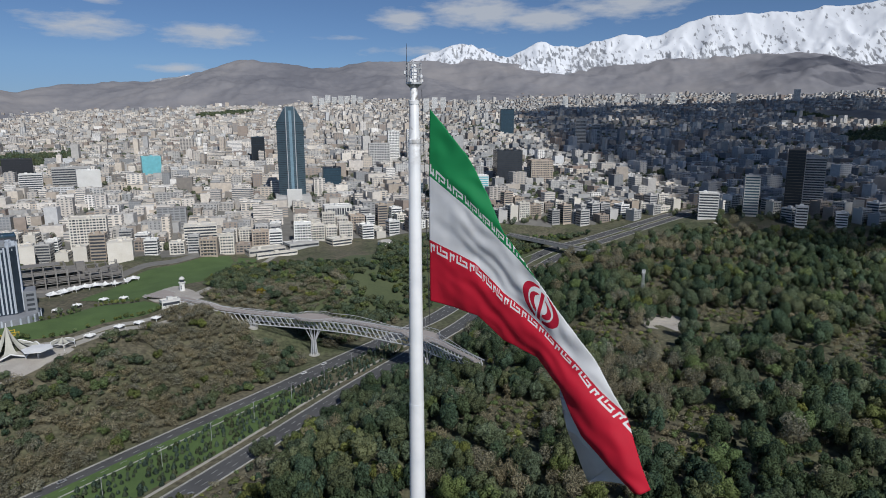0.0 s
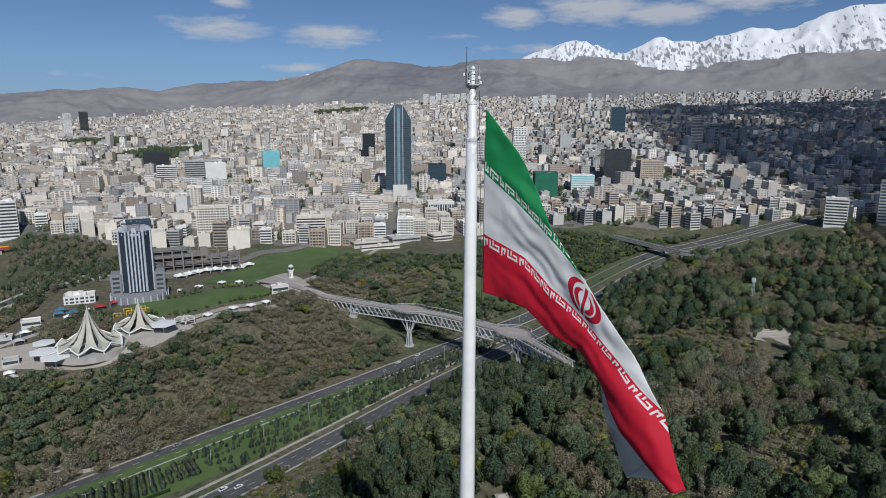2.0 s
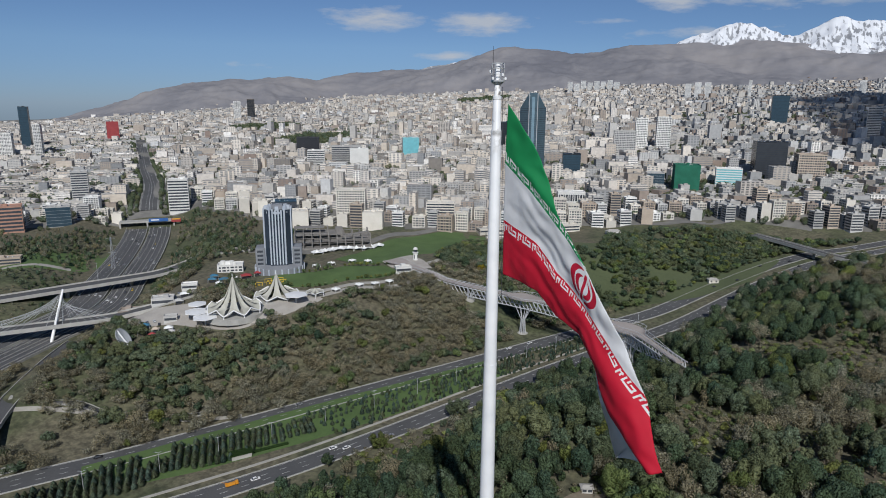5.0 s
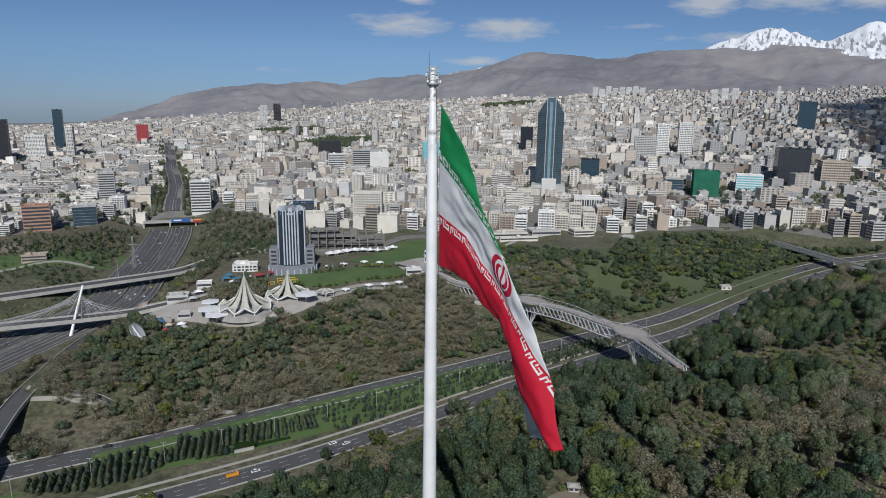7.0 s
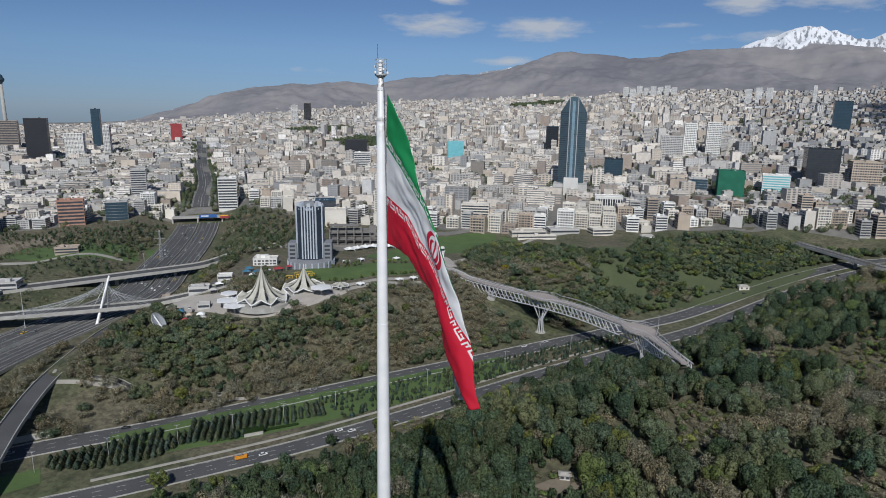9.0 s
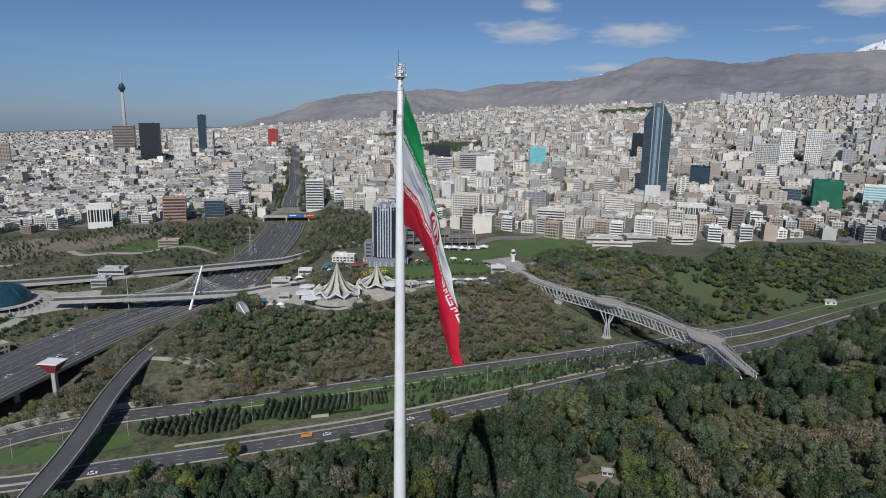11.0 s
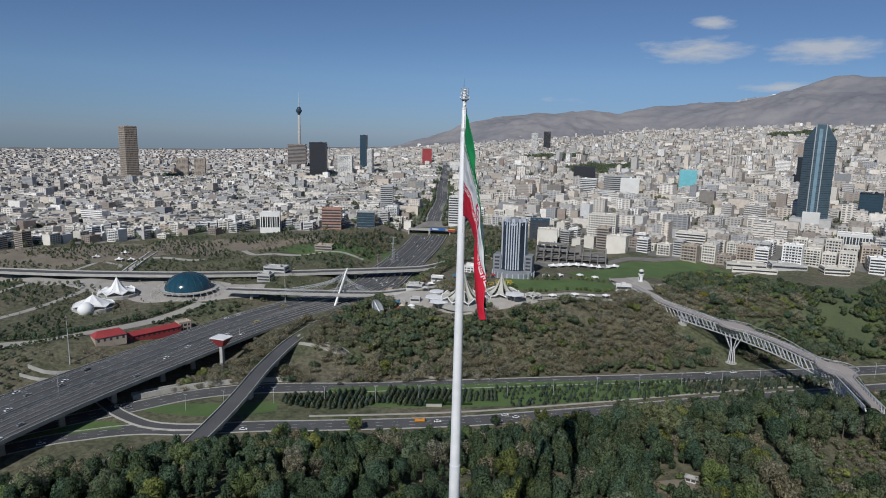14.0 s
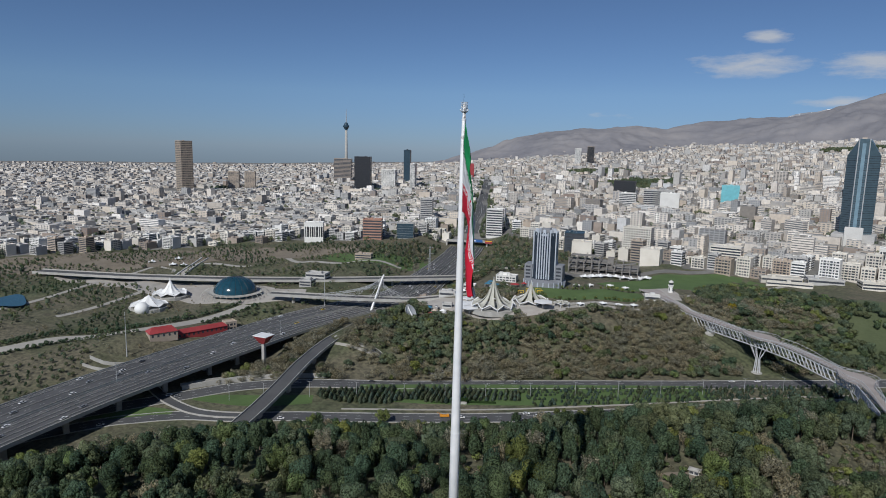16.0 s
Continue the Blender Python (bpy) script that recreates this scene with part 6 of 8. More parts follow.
# ---- the park beyond the road ----
def drape(name, line, width, material, label, lift=0.25, steps=7, category="pavement", thick=0.5):
    """A path or lawn that follows the ground, with a thickness."""
    p = refine(line, 4.0)
    t = np.gradient(p[:, :2], axis=0)
    t /= np.linalg.norm(t, axis=1)[:, None]
    side = np.stack([-t[:, 1], t[:, 0]], 1)
    w = np.interp(np.linspace(0, 1, len(p)), np.linspace(0, 1, len(width)), width) if isinstance(width, (list, tuple)) else np.full(len(p), width)
    o = np.linspace(-.5, .5, steps)
    X, Y = p[:, :1] + side[:, :1] * w[:, None] * o, p[:, 1:2] + side[:, 1:2] * w[:, None] * o
    Z = ground_z(X, Y) + lift
    X, Y = np.hstack([X[:, :1], X, X[:, -1:]]), np.hstack([Y[:, :1], Y, Y[:, -1:]])
    Z = np.hstack([Z[:, :1] - thick, Z, Z[:, -1:] - thick])
    a, b = np.meshgrid(np.arange(len(p) - 1), np.arange(steps + 1), indexing="ij")
    m = steps + 2
    f = np.stack([a * m + b, (a + 1) * m + b, (a + 1) * m + b + 1, a * m + b + 1], -1).reshape(-1, 4)[:, ::-1]
    return tagged(obj(name, np.stack([X, Y, Z], -1), f[:, ::-1], material), label, category, kind="structure")


M_MEADOW = surface("rough_meadow", (0.056, 0.074, 0.032), (0.104, 0.124, 0.058), 0.03, 0.45, 0.95, bump=0.3)
M_PATH = surface("pale_path", (0.30, 0.28, 0.25), (0.42, 0.40, 0.36), 0.1, 1.0, 0.9)
M_HEDGE = leaf_material("hedge_leaves", (0.03, 0.06, 0.018), (0.06, 0.10, 0.03), airy=0)
drape("lawn", [(-294, 322), (-276, 341), (-255, 373), (-230, 411)], [30, 42, 44, 30], M_LAWN, "bright mown lawn strip on the park terrace", category="lawn")
drape("lawn", [(-280, 412), (-268, 450), (-258, 490), (-240, 540), (-218, 600)], [30, 62, 84, 74, 36], M_LAWN, "mown lawn behind the bridge head", category="lawn")
drape("lawn", [(-236, 96), (-214, 122), (-186, 160), (-152, 210), (-122, 256), (-92, 305)], [26, 36, 38, 37, 33, 26], M_LAWN, "grassy median between the two carriageways", 0.15, category="lawn", thick=1.5)
drape("pavement_plaza", [(-242, 446), (-222, 428), (-200, 411)], [30, 34, 22], M_PAVE, "paved plaza at the head of the footbridge", 0.45)
drape("pavement_path", [(-205, 425), (-200, 470), (-196, 534), (-184, 600), (-182, 650)], 6, M_PATH, "pale path leading from the plaza along the hill")
drape("pavement_promenade", [(-262, 288), (-240, 318), (-222, 345), (-198, 376), (-196, 402)], 7, M_PATH, "pale promenade along the terrace edge")
drape("pavement_forecourt", [(-372, 215), (-345, 235), (-318, 248), (-290, 254), (-268, 268), (-256, 288), (-243, 312)], [30, 34, 34, 40, 44, 34, 14], M_PAVE, "paved forecourt round the tents")
q_ = refine([(-303, 133), (-291, 140), (-277, 142), (-264, 147), (-250, 154), (-238, 161), (-226, 172)], 4)
road("road_bank_lane", np.column_stack([q_, ground_z(q_[:, 0], q_[:, 1]) + .35]), 3.6, M_ASPHALT, "narrow asphalt lane with pale kerbs across the wooded bank", 0.3, 1.2)
q_ = shifted(refine(NEAR_LINE[6:14], 5), 13)
drape("pavement_median_path", q_, 1.8, M_PATH, "narrow pale footpath along the median", 0.3)
drape("lawn", [(-130, 440), (-80, 500), (-20, 560), (40, 620), (90, 670)], [70, 130, 150, 130, 50], M_MEADOW, "rough green meadow with groups of trees", 0.3, 17, category="meadow")
drape("pavement_street", [(-400, 420), (-350, 432), (-320, 480), (-306, 530), (-288, 560), (-262, 597), (-232, 640), (-188, 674), (-120, 702), (-40, 730), (60, 775)], 15, M_STREETS, "grey street along the city's edge", 0.5)
drape("pavement_lawn_walk", [(-268, 306), (-248, 324), (-228, 354), (-208, 392)], 6, M_PATH, "pale walk with stalls below the lawn", 0.4)
drape("pavement_walk", [(-330, 112), (-298, 130), (-275, 141), (-245, 154), (-224, 166), (-208, 178)], 3.5, M_PATH, "narrow walled footpath down the slope")
drape("pavement_drive", [(-430, -160), (-434, -105), (-443, -59), (-430, -7), (-440, 40), (-470, 100)], 11, M_PATH, "pale concrete drive above the expressway")
drape("pavement_esplanade", [(-700, -40), (-640, 0), (-575, 60), (-515, 104), (-470, 160)], [18, 26, 60, 84, 30], M_PAVE, "broad paved esplanade round the dome")
drape("pavement_loop", [(-720, 240), (-660, 225), (-612, 232), (-585, 262), (-570, 300), (-545, 330)], 8, M_PATH, "curving pale road round the planted field")
drape("pavement_terrace", [(-780, -20), (-720, 40), (-690, 110), (-655, 170)], 7, M_PATH, "pale path across the terraced park")
drape("pavement_terrace_path", [(-560, -130), (-600, -60), (-650, 0), (-700, 60)], 5, M_PATH, "pale path between planted beds")
drape("pavement_terrace_walk", [(-520, -60), (-545, -20), (-575, 20), (-610, 50)], 5, M_PATH, "pale path beside planted beds")
drape("soil_bank", [(-800, -120), (-770, -20), (-745, 150), (-690, 260), (-660, 330)], [90, 120, 120, 80, 30], M_SOIL, "worn brown slopes between the park's beds", 0.5, 15, category="bare land")
drape("pavement_slip", [(196, 668), (240, 662), (290, 668), (330, 690), (352, 720)], 5, M_PATH, "narrow pale road curving round the lawns")
drape("planted_field", [(-640, 270), (-600, 300), (-568, 345), (-575, 400)], [40, 70, 60, 30], M_LAWN, "dark green planted field beside the expressway", 0.2, 9, category="field")


def fabric_tent(x, y, z, R, H, ribs, label, turn=0.0, mat=None, slit=0.3, name="pavilion_tent", steep=4.0):
    """A pointed membrane roof: sails that sweep down from a mast, slit apart between, each ending in a peaked edge beam on posts."""
    th = thing(name, pose(x, y, z, 0, 0, turn), label, "tent")

    def at(a, q, e):
        rr0 = 0.45 + R * (0.88 + 0.12 * e) * q ** 0.92
        zz = 2.0 + (H - 2.0) * (0.8 * (1 - q) ** steep + 0.2 * (1 - q)) + 0.15 * H * q ** 4 * (1 - e) - 0.03 * H * math.sin(q * math.pi) * (1 - e)
        return rr0 * math.cos(a), rr0 * math.sin(a), zz
    for k in range(ribs):
        bm = bmesh.new()
        grid = []
        mid = 2 * math.pi * (k + .5) / ribs
        for i in range(11):
            q = i / 10
            wide = math.pi / ribs * (1 - slit * math.sin(min(1, q * 1.12) * math.pi) ** 0.7)
            grid.append([bm.verts.new(at(mid + wide * (j - 3) / 3, q, abs(j - 3) / 3)) for j in range(7)])
        for i in range(10):
            for j in range(6):
                bm.faces.new((grid[i][j], grid[i + 1][j], grid[i + 1][j + 1], grid[i][j + 1]))
        part("membrane_panel", bm, mat or M_CANVAS, th, smooth_faces=True)
        bm = bmesh.new()
        for j in range(6):
            p, q_ = at(mid + math.pi / ribs * (j - 3) / 3, 1, abs(j - 3) / 3), at(mid + math.pi / ribs * (j - 2) / 3, 1, abs(j - 2) / 3)
            tube(bm, p, q_, 0.02 * R + .05, sides=5)
        part("edge_beam", bm, M_PAINT, th)
        a = 2 * math.pi * k / ribs
        ca, sa = math.cos(a), math.sin(a)
        part("edge_strut", tube(bmesh.new(), ((R + .8) * ca, (R + .8) * sa, -2), (R * ca, R * sa, 2.4), 0.012 * R + .08, sides=6), M_PAINT, th)
    part("mast_tip", tube(bmesh.new(), (0, 0, -1), (0, 0, H + (2.5 if R > 8 else .4)), 0.5 if R > 8 else .15, 0.2 if R > 8 else .08, 8), M_PAINT, th)
    if R > 8:
        part("floor_terrace", lathe(bmesh.new(), [(R * 1.08, -4), (R * 1.08, 0.2), (R * 1.0, 0.3)], 20), M_CONCRETE, th)


M_CANVAS = surface("cream_canvas", (0.38, 0.37, 0.315), (0.51, 0.50, 0.44), 0.2, 1.2, 0.8)
M_WHITE_CANVAS = surface("white_canvas", (0.74, 0.74, 0.72), (0.84, 0.84, 0.83), 0.2, 1.2, 0.7)
fabric_tent(-280, 259, 29.0, 20, 25.5, 9, "cream canvas pavilion tent sweeping up to a point", 10)
fabric_tent(-271, 297, 30.0, 17, 18.5, 7, "smaller cream canvas pavilion tent with a sharp peak", 25)
fabric_tent(-246, 312, g(-246, 312) + 1.5, 7, 5, 6, "low cream canvas canopy", 5)
fabric_tent(-545, 45, g(-545, 45) + 1, 17, 16, 8, "white canvas tent with a sharp peak", 0, M_WHITE_CANVAS, 0.04)
fabric_tent(-516, 18, g(-516, 18) + 1, 17, 11, 7, "white billowing canvas tent", 20, M_WHITE_CANVAS, 0.04, steep=1.6)
part("ball", lathe(bmesh.new(), [(2.5, -4), (6.2, 0), (6.8, 3), (5.8, 6), (3.2, 8.4), (.6, 9)], 18), M_WHITE_CANVAS, thing("white_ball", pose(-503, 9, g(-503, 9) + 1), "white canvas ball before the billowing tent", "tent"), smooth_faces=True)

# small white party tents on the terrace
for k_ in range(9):
    u_ = k_ / 8
    fabric_tent(-330 + 40 * u_, 440 + 58 * u_, g(-330 + 40 * u_, 440 + 58 * u_), 6.0, 4.6, 4, "small white peaked party tent on the terrace", 20 * k_, M_WHITE_CANVAS, 0.02, name="party_tent")
for x_, y_ in ((-236, 326), (-225, 344), (-218, 358), (-212, 372), (-284, 395), (-272, 412), (-262, 424), (-293, 384)):
    fabric_tent(x_, y_, g(x_, y_), 3.3, 3.6, 4, "small white peaked stall tent beside the lawn", 30, M_WHITE_CANVAS, 0.02, name="stall_tent")


for x_, y_ in ((-698, 84), (-690, 95), (-725, 98), (-728, 66)):
    fabric_tent(x_, y_, g(x_, y_), 4.6, 5, 4, "small white peaked tent in the terraced park", 15, M_WHITE_CANVAS, 0.02, name="garden_tent")
drape("pavement_steps", [(-632, 74), (-660, 91), (-690, 110), (-730, 133)], 9, M_PAVE, "long straight flight of pale steps up the terraces", 0.35)
for o_ in (-4.2, 4.2):
    q_ = shifted(refine([(-632, 74), (-660, 91), (-690, 110), (-730, 133)], 6), o_)
    v_, f_ = strip(np.column_stack([q_, ground_z(q_[:, 0], q_[:, 1])]), [.5, -.5, -.5, .5], [-1, -1, 1.6, 1.6], True)
    tagged(obj("retaining_wall", v_, f_, W_WHITE), "white side wall of the long steps", "wall", kind="structure")
drape("pavement_arc", [(-752, 20), (-738, 48), (-719, 66), (-700, 68), (-680, 80), (-660, 74)], 4.5, M_PATH, "curved pale path across the terraces")


def glass_dome():
    x, y = -512, 102
    th = thing("glass_dome", pose(x, y, g(x, y)), "large dark teal glass dome on a ring of white arches", "dome")
    R = 22.0
    rings = [(R * math.cos(a), 2 + R * 0.76 * math.sin(a)) for a in np.linspace(0, math.pi / 2 * .985, 14)]
    part("dome_shell", lathe(bmesh.new(), [(R, -3)] + rings, 40), G_DOME, th, smooth_faces=True)
    for k in range(20):
        a = k * math.pi / 10
        bm = bmesh.new()
        for (r0, z0), (r1, z1) in zip(rings[:-1], rings[1:]):
            tube(bm, (r0 * 1.006 * math.cos(a), r0 * 1.006 * math.sin(a), z0), (r1 * 1.006 * math.cos(a), r1 * 1.006 * math.sin(a), z1), 0.12, sides=4)
        part("dome_rib", bm, M_DARK, th)
    part("ring_roof", lathe(bmesh.new(), [(R, 1.6), (R + 5, 1.9), (R + 5, 2.5), (R, 3.0)], 40), M_CONCRETE, th)
    for k in range(32):
        a = k * math.pi / 16
        bm, arch = bmesh.new(), [(R + 3, 2.2), (R + 6.5, 4.0), (R + 9.5, 3.6), (R + 12, 1.2), (R + 13, -3)]
        for (r0, z0), (r1, z1) in zip(arch[:-1], arch[1:]):
            tube(bm, (r0 * math.cos(a), r0 * math.sin(a), z0), (r1 * math.cos(a), r1 * math.sin(a), z1), 0.3, sides=5)
        part("ring_arch", bm, M_CONCRETE, th, "slender pale arch leaning out from the ring")


G_DOME = glass_material("dome_glass", (0.007, 0.040, 0.060), 0.15)
glass_dome()


def gabled(name, x, y, turn, w, d, h, roof_h, wall, roof, label, windows=True, category="house"):
    th = thing(name, pose(x, y, g(x, y) - .1, 0, 0, turn), label, category)
    part("wall", box(bmesh.new(), -w / 2, -d / 2, -3, w / 2, d / 2, h), wall, th)
    bm = bmesh.new()
    e = 0.6
    v = [bm.verts.new(p) for p in ((-w / 2 - e, -d / 2 - e, h), (w / 2 + e, -d / 2 - e, h), (w / 2 + e, d / 2 + e, h), (-w / 2 - e, d / 2 + e, h), (-w / 2 + d * .25, 0, h + roof_h), (w / 2 - d * .25, 0, h + roof_h))]
    for q in ((0, 1, 5, 4), (1, 2, 5), (2, 3, 4, 5), (3, 0, 4), (3, 2, 1, 0)):
        bm.faces.new([v[i] for i in q])
    part("roof", bm, roof, th)
    if windows:
        for k in range(max(2, int(w / 4))):
            cx = -w / 2 + (k + .5) * w / max(2, int(w / 4))
            for sg in (-1, 1):
                part("window", box(bmesh.new(), cx - .8, sg * d / 2 - .06, h * .35, cx + .8, sg * d / 2 + .06, h * .8), G_DARK, th)
    return th


gabled("red_roofed_hall", -409, 6, 92, 22, 13, 5, 4, W_BRICK, M_RED, "tan hall with a steep red roof above the expressway", category="hall")
gabled("red_arcade", -414, 37, 97, 48, 9, 4.4, 2.8, M_RED, M_RED, "long low red arcade building joined to a hall", category="arcade")
block("plain_house", -421, 66, 95, 10, 9, 8, W_BRICK, G_DARK, "punched", "small tan house at the end of the red arcade", 2, huts=False)


def kiosk():
    x, y = -325, 62
    z = g(x, y)
    th = thing("lookout_kiosk", pose(x, y, z, 0, 0, 30), "red lookout box with a white roof on a concrete column", "kiosk")
    top = 22 - z
    part("column", box(bmesh.new(), -1.3, -1.3, -3, 1.3, 1.3, top - 5.5, .2), M_CONCRETE, th)
    bm = bmesh.new()
    lo = [bm.verts.new((a * 2.2, b * 2.2, top - 6)) for a, b in ((-1, -1), (1, -1), (1, 1), (-1, 1))]
    hi = [bm.verts.new((a * 6.2, b * 5.2, top)) for a, b in ((-1, -1), (1, -1), (1, 1), (-1, 1))]
    for k in range(4):
        bm.faces.new((lo[k], lo[(k + 1) % 4], hi[(k + 1) % 4], hi[k]))
    bm.faces.new(lo[::-1])
    bm.faces.new(hi)
    part("red_box", bm, M_RED, th)
    part("white_roof", box(bmesh.new(), -6.4, -5.4, top, 6.4, 5.4, top + .6, .1), M_PAINT, th)


kiosk()


def dish():
    th = thing("dish_sculpture", pose(-317, 194, g(-317, 194) + 6.2, 58, 0, 115), "big pale round dish leaning on the wooded slope", "dish")
    part("dish_bowl", lathe(bmesh.new(), [(0.5, -1.2), (4, -.8), (7.0, 0.3), (7.3, .9), (6.8, .7), (4, -.3), (.5, -.7)], 28), M_STEEL, th, smooth_faces=True)
    part("centre_bar", box(bmesh.new(), -.25, -6.2, -.3, .25, 6.2, .7, .1), M_PAINT, th)
    part("prop", tube(bmesh.new(), (0, 0, -1), (0, -6, -8), .5, sides=6), M_STEEL, th)


dish()


def white_turret():
    z = g(-219, 439)
    th = thing("white_turret", pose(-219, 439, z), "small white turret with a domed cap on the plaza", "turret")
    part("shaft", lathe(bmesh.new(), [(2.3, -2), (2.2, 7), (2.9, 7.3), (2.9, 8)], 14), W_WHITE, th)
    part("lantern", lathe(bmesh.new(), [(1.7, 8), (1.7, 10.4)], 12), G_DARK, th)
    part("cap", lathe(bmesh.new(), [(2.5, 10.4), (2.4, 11), (1.4, 12.2), (.2, 12.8)], 14), W_WHITE, th, smooth_faces=True)
    for k in range(4):
        part("slit_window", box(bmesh.new(), 2.1, -.35, 2, 2.35, .35, 5.5, m=Matrix.Rotation(k * math.pi / 2, 4, "Z")), G_DARK, th)


white_turret()
block("white_service_house", -360, 348, 36, 22, 13, 6.5, W_WHITE, G_DARK, "punched", "low white service house with water drums on its roof", 2, seed=3, sides=False)
for x_, y_, r_ in ((-366, 345, 2.4), (-360, 349, 2.4), (-354, 346, 1.8)):
    th_ = thing("round_tank", pose(x_, y_, g(-360, 348) + 6.5), "white round water drum on the flat roof", "tank", "water drums")
    part("drum", lathe(bmesh.new(), [(r_, 0), (r_, 2.6), (r_ * .9, 3.0), (.3, 3.3)], 18), W_WHITE, th_)


def stall(x, y, turn, w, d, roof, label):
    """A canopy of stretched cloth on four posts over a counter."""
    z = g(x, y) + .2
    th = thing("stall", pose(x, y, z, 0, 0, turn), label, "stall", "stalls beside the tents")
    bm = bmesh.new()
    lo = [bm.verts.new((a * w / 2, b * d / 2, 2.6)) for a, b in ((-1, -1), (1, -1), (1, 1), (-1, 1))]
    hi = [bm.verts.new((a * w * .12, b * d * .12, 4.0)) for a, b in ((-1, -1), (1, -1), (1, 1), (-1, 1))]
    for k in range(4):
        bm.faces.new((lo[k], lo[(k + 1) % 4], hi[(k + 1) % 4], hi[k]))
    bm.faces.new(hi)
    bm.faces.new(lo[::-1])
    part("canopy", bm, roof, th)
    for a, b in ((-1, -1), (1, -1), (1, 1), (-1, 1)):
        part("post", tube(bmesh.new(), (a * w * .46, b * d * .46, -.8), (a * w * .46, b * d * .46, 2.7), .1, sides=5), M_STEEL, th)
    part("counter", box(bmesh.new(), -w * .3, -d * .3, -.6, w * .3, d * .1, 1.0, .05), M_DARK, th)


C_BLUE, C_YELLOW = surface("blue_cloth", (0.03, 0.13, 0.22), (0.06, 0.20, 0.30), .3, 2, .8), surface("yellow_paint", (0.55, 0.36, 0.03), (0.66, 0.46, 0.06), .3, 2, .6)
for x_, y_, w_, roof_, lab_ in ((-346, 309, 7, C_BLUE, "blue cloth market stall"), (-338, 314, 8, C_BLUE, "blue cloth market stall"), (-352, 318, 7, C_BLUE, "blue cloth market stall"), (-334, 304, 6, M_WHITE_CANVAS, "white cloth market stall"), (-328, 330, 9, M_RED, "red cloth market stall"), (-320, 336, 7, M_RED, "red cloth market stall"), (-333, 322, 5, M_WHITE_CANVAS, "white cloth market stall"), (-312, 340, 7, C_BLUE, "blue cloth market stall"), (-322, 214, 6, M_WHITE_CANVAS, "white cloth market stall"), (-315, 219, 5, W_BRICK, "tan cloth market stall"), (-328, 222, 6, C_BLUE, "blue cloth market stall"), (-306, 222, 6, M_WHITE_CANVAS, "white cloth market stall"), (-310, 211, 5, M_RED, "red cloth market stall"), (-299, 217, 6, W_GREY, "grey cloth market stall"), (-336, 262, 7, W_GREY, "grey cloth market stall"), (-342, 274, 7, M_WHITE_CANVAS, "white cloth market stall")):
    stall(x_, y_, 36 + (int(-x_) % 5) * 4, w_, w_ * .8, roof_, lab_ + " beside the pavilion tents")
for x_, y_ in ((-300, 312), (-292, 316), (-284, 322), (-297, 320), (-289, 325)):
    th_ = thing("play_frame", pose(x_, y_, g(x_, y_), 0, 0, 40), "yellow tubular playground frame on the lawn", "playground frame", "playground")
    for s_ in (-1, 1):
        part("side_frame", tube(tube(bmesh.new(), (s_ * 2.6, -1.4, -.5), (s_ * 2.6, 0, 2.8), .22, sides=6), (s_ * 2.6, 1.4, -.5), (s_ * 2.6, 0, 2.8), .22, sides=6), C_YELLOW, th_)
    part("top_bar", tube(bmesh.new(), (-2.8, 0, 2.8), (2.8, 0, 2.8), .25, sides=6), C_YELLOW, th_)
    part("slide", box(bmesh.new(), -1.0, .2, .3, 1.0, 3.4, .7, .1), C_YELLOW, th_)
for x_, y_, r_, z_ in ((-300, 243, 9, g(-300, 243) + 6), (-288, 238, 9, g(-288, 238) + 6), (-308, 252, 7, g(-308, 252) + 7), (-249, 291, 9, g(-249, 291) + 6.0)):
    th_ = thing("flat_canopy", pose(x_, y_, z_ - 4.5, 0, 0, 15), "pale six-sided flat canopy below the pavilion tent", "canopy", "flat canopies")
    part("canopy_roof", lathe(bmesh.new(), [(.6, 4.0), (r_, 4.7), (r_, 5.1), (.6, 5.6)], 6), M_PAINT, th_)
    part("column", tube(bmesh.new(), (0, 0, -6), (0, 0, 4.2), .5, sides=8), M_STEEL, th_)
for x_, y_, w_, wall_, lab_ in ((-352, 290, 12, W_WHITE, "low white pavilion beside the stalls"), (-362, 272, 11, W_BROWN, "low brown shed beside the forecourt"), (-318, 236, 9, W_GREY, "low grey kiosk house at the forecourt")):
    block("pavilion", x_, y_, 40, w_, w_ * .6, 4.2, wall_, G_DARK, "band", lab_, 1, huts=False)
for x_, y_, t_, w_, d_, h_, wall_, lab_ in ((-200, 622, 35, 42, 20, 4.5, W_CREAM, "long low cream hall with a flat pale roof"), (-165, 650, 35, 36, 22, 5, W_GREY, "long low grey hall with a flat pale roof"), (-182, 606, 35, 46, 5, 4, W_CREAM, "low cream terrace block before the white halls"), (-124, 672, 38, 26, 18, 8, W_CREAM, "low cream hall at the park's edge"), (-352, 262, 40, 16, 10, 5, W_GREY, "low grey service house by the forecourt"), (-372, 250, 40, 18, 12, 6, W_BROWN, "low brown service house by the forecourt"), (-520, 200, 40, 24, 14, 9, W_GREY, "grey house beside the cable bridge"), (-500, 178, 40, 14, 12, 7, W_GREY, "small grey house beside the cable bridge"), (-590, 300, 45, 22, 12, 7, W_BRICK, "unfinished tan brick building on open land"), (-214, 402, 40, 14, 7, 5, W_WHITE, "white terrace house below the plaza")):
    block("low_hall", x_, y_, t_, w_, d_, h_, wall_, G_DARK, "band", lab_, 1 if h_ < 6.5 else 2, seed=int(-x_))
gabled("park_house", 43, 552, 20, 9, 6, 3.5, 1.6, W_CREAM, M_ROOF, "small cream house with a hipped roof in the park")
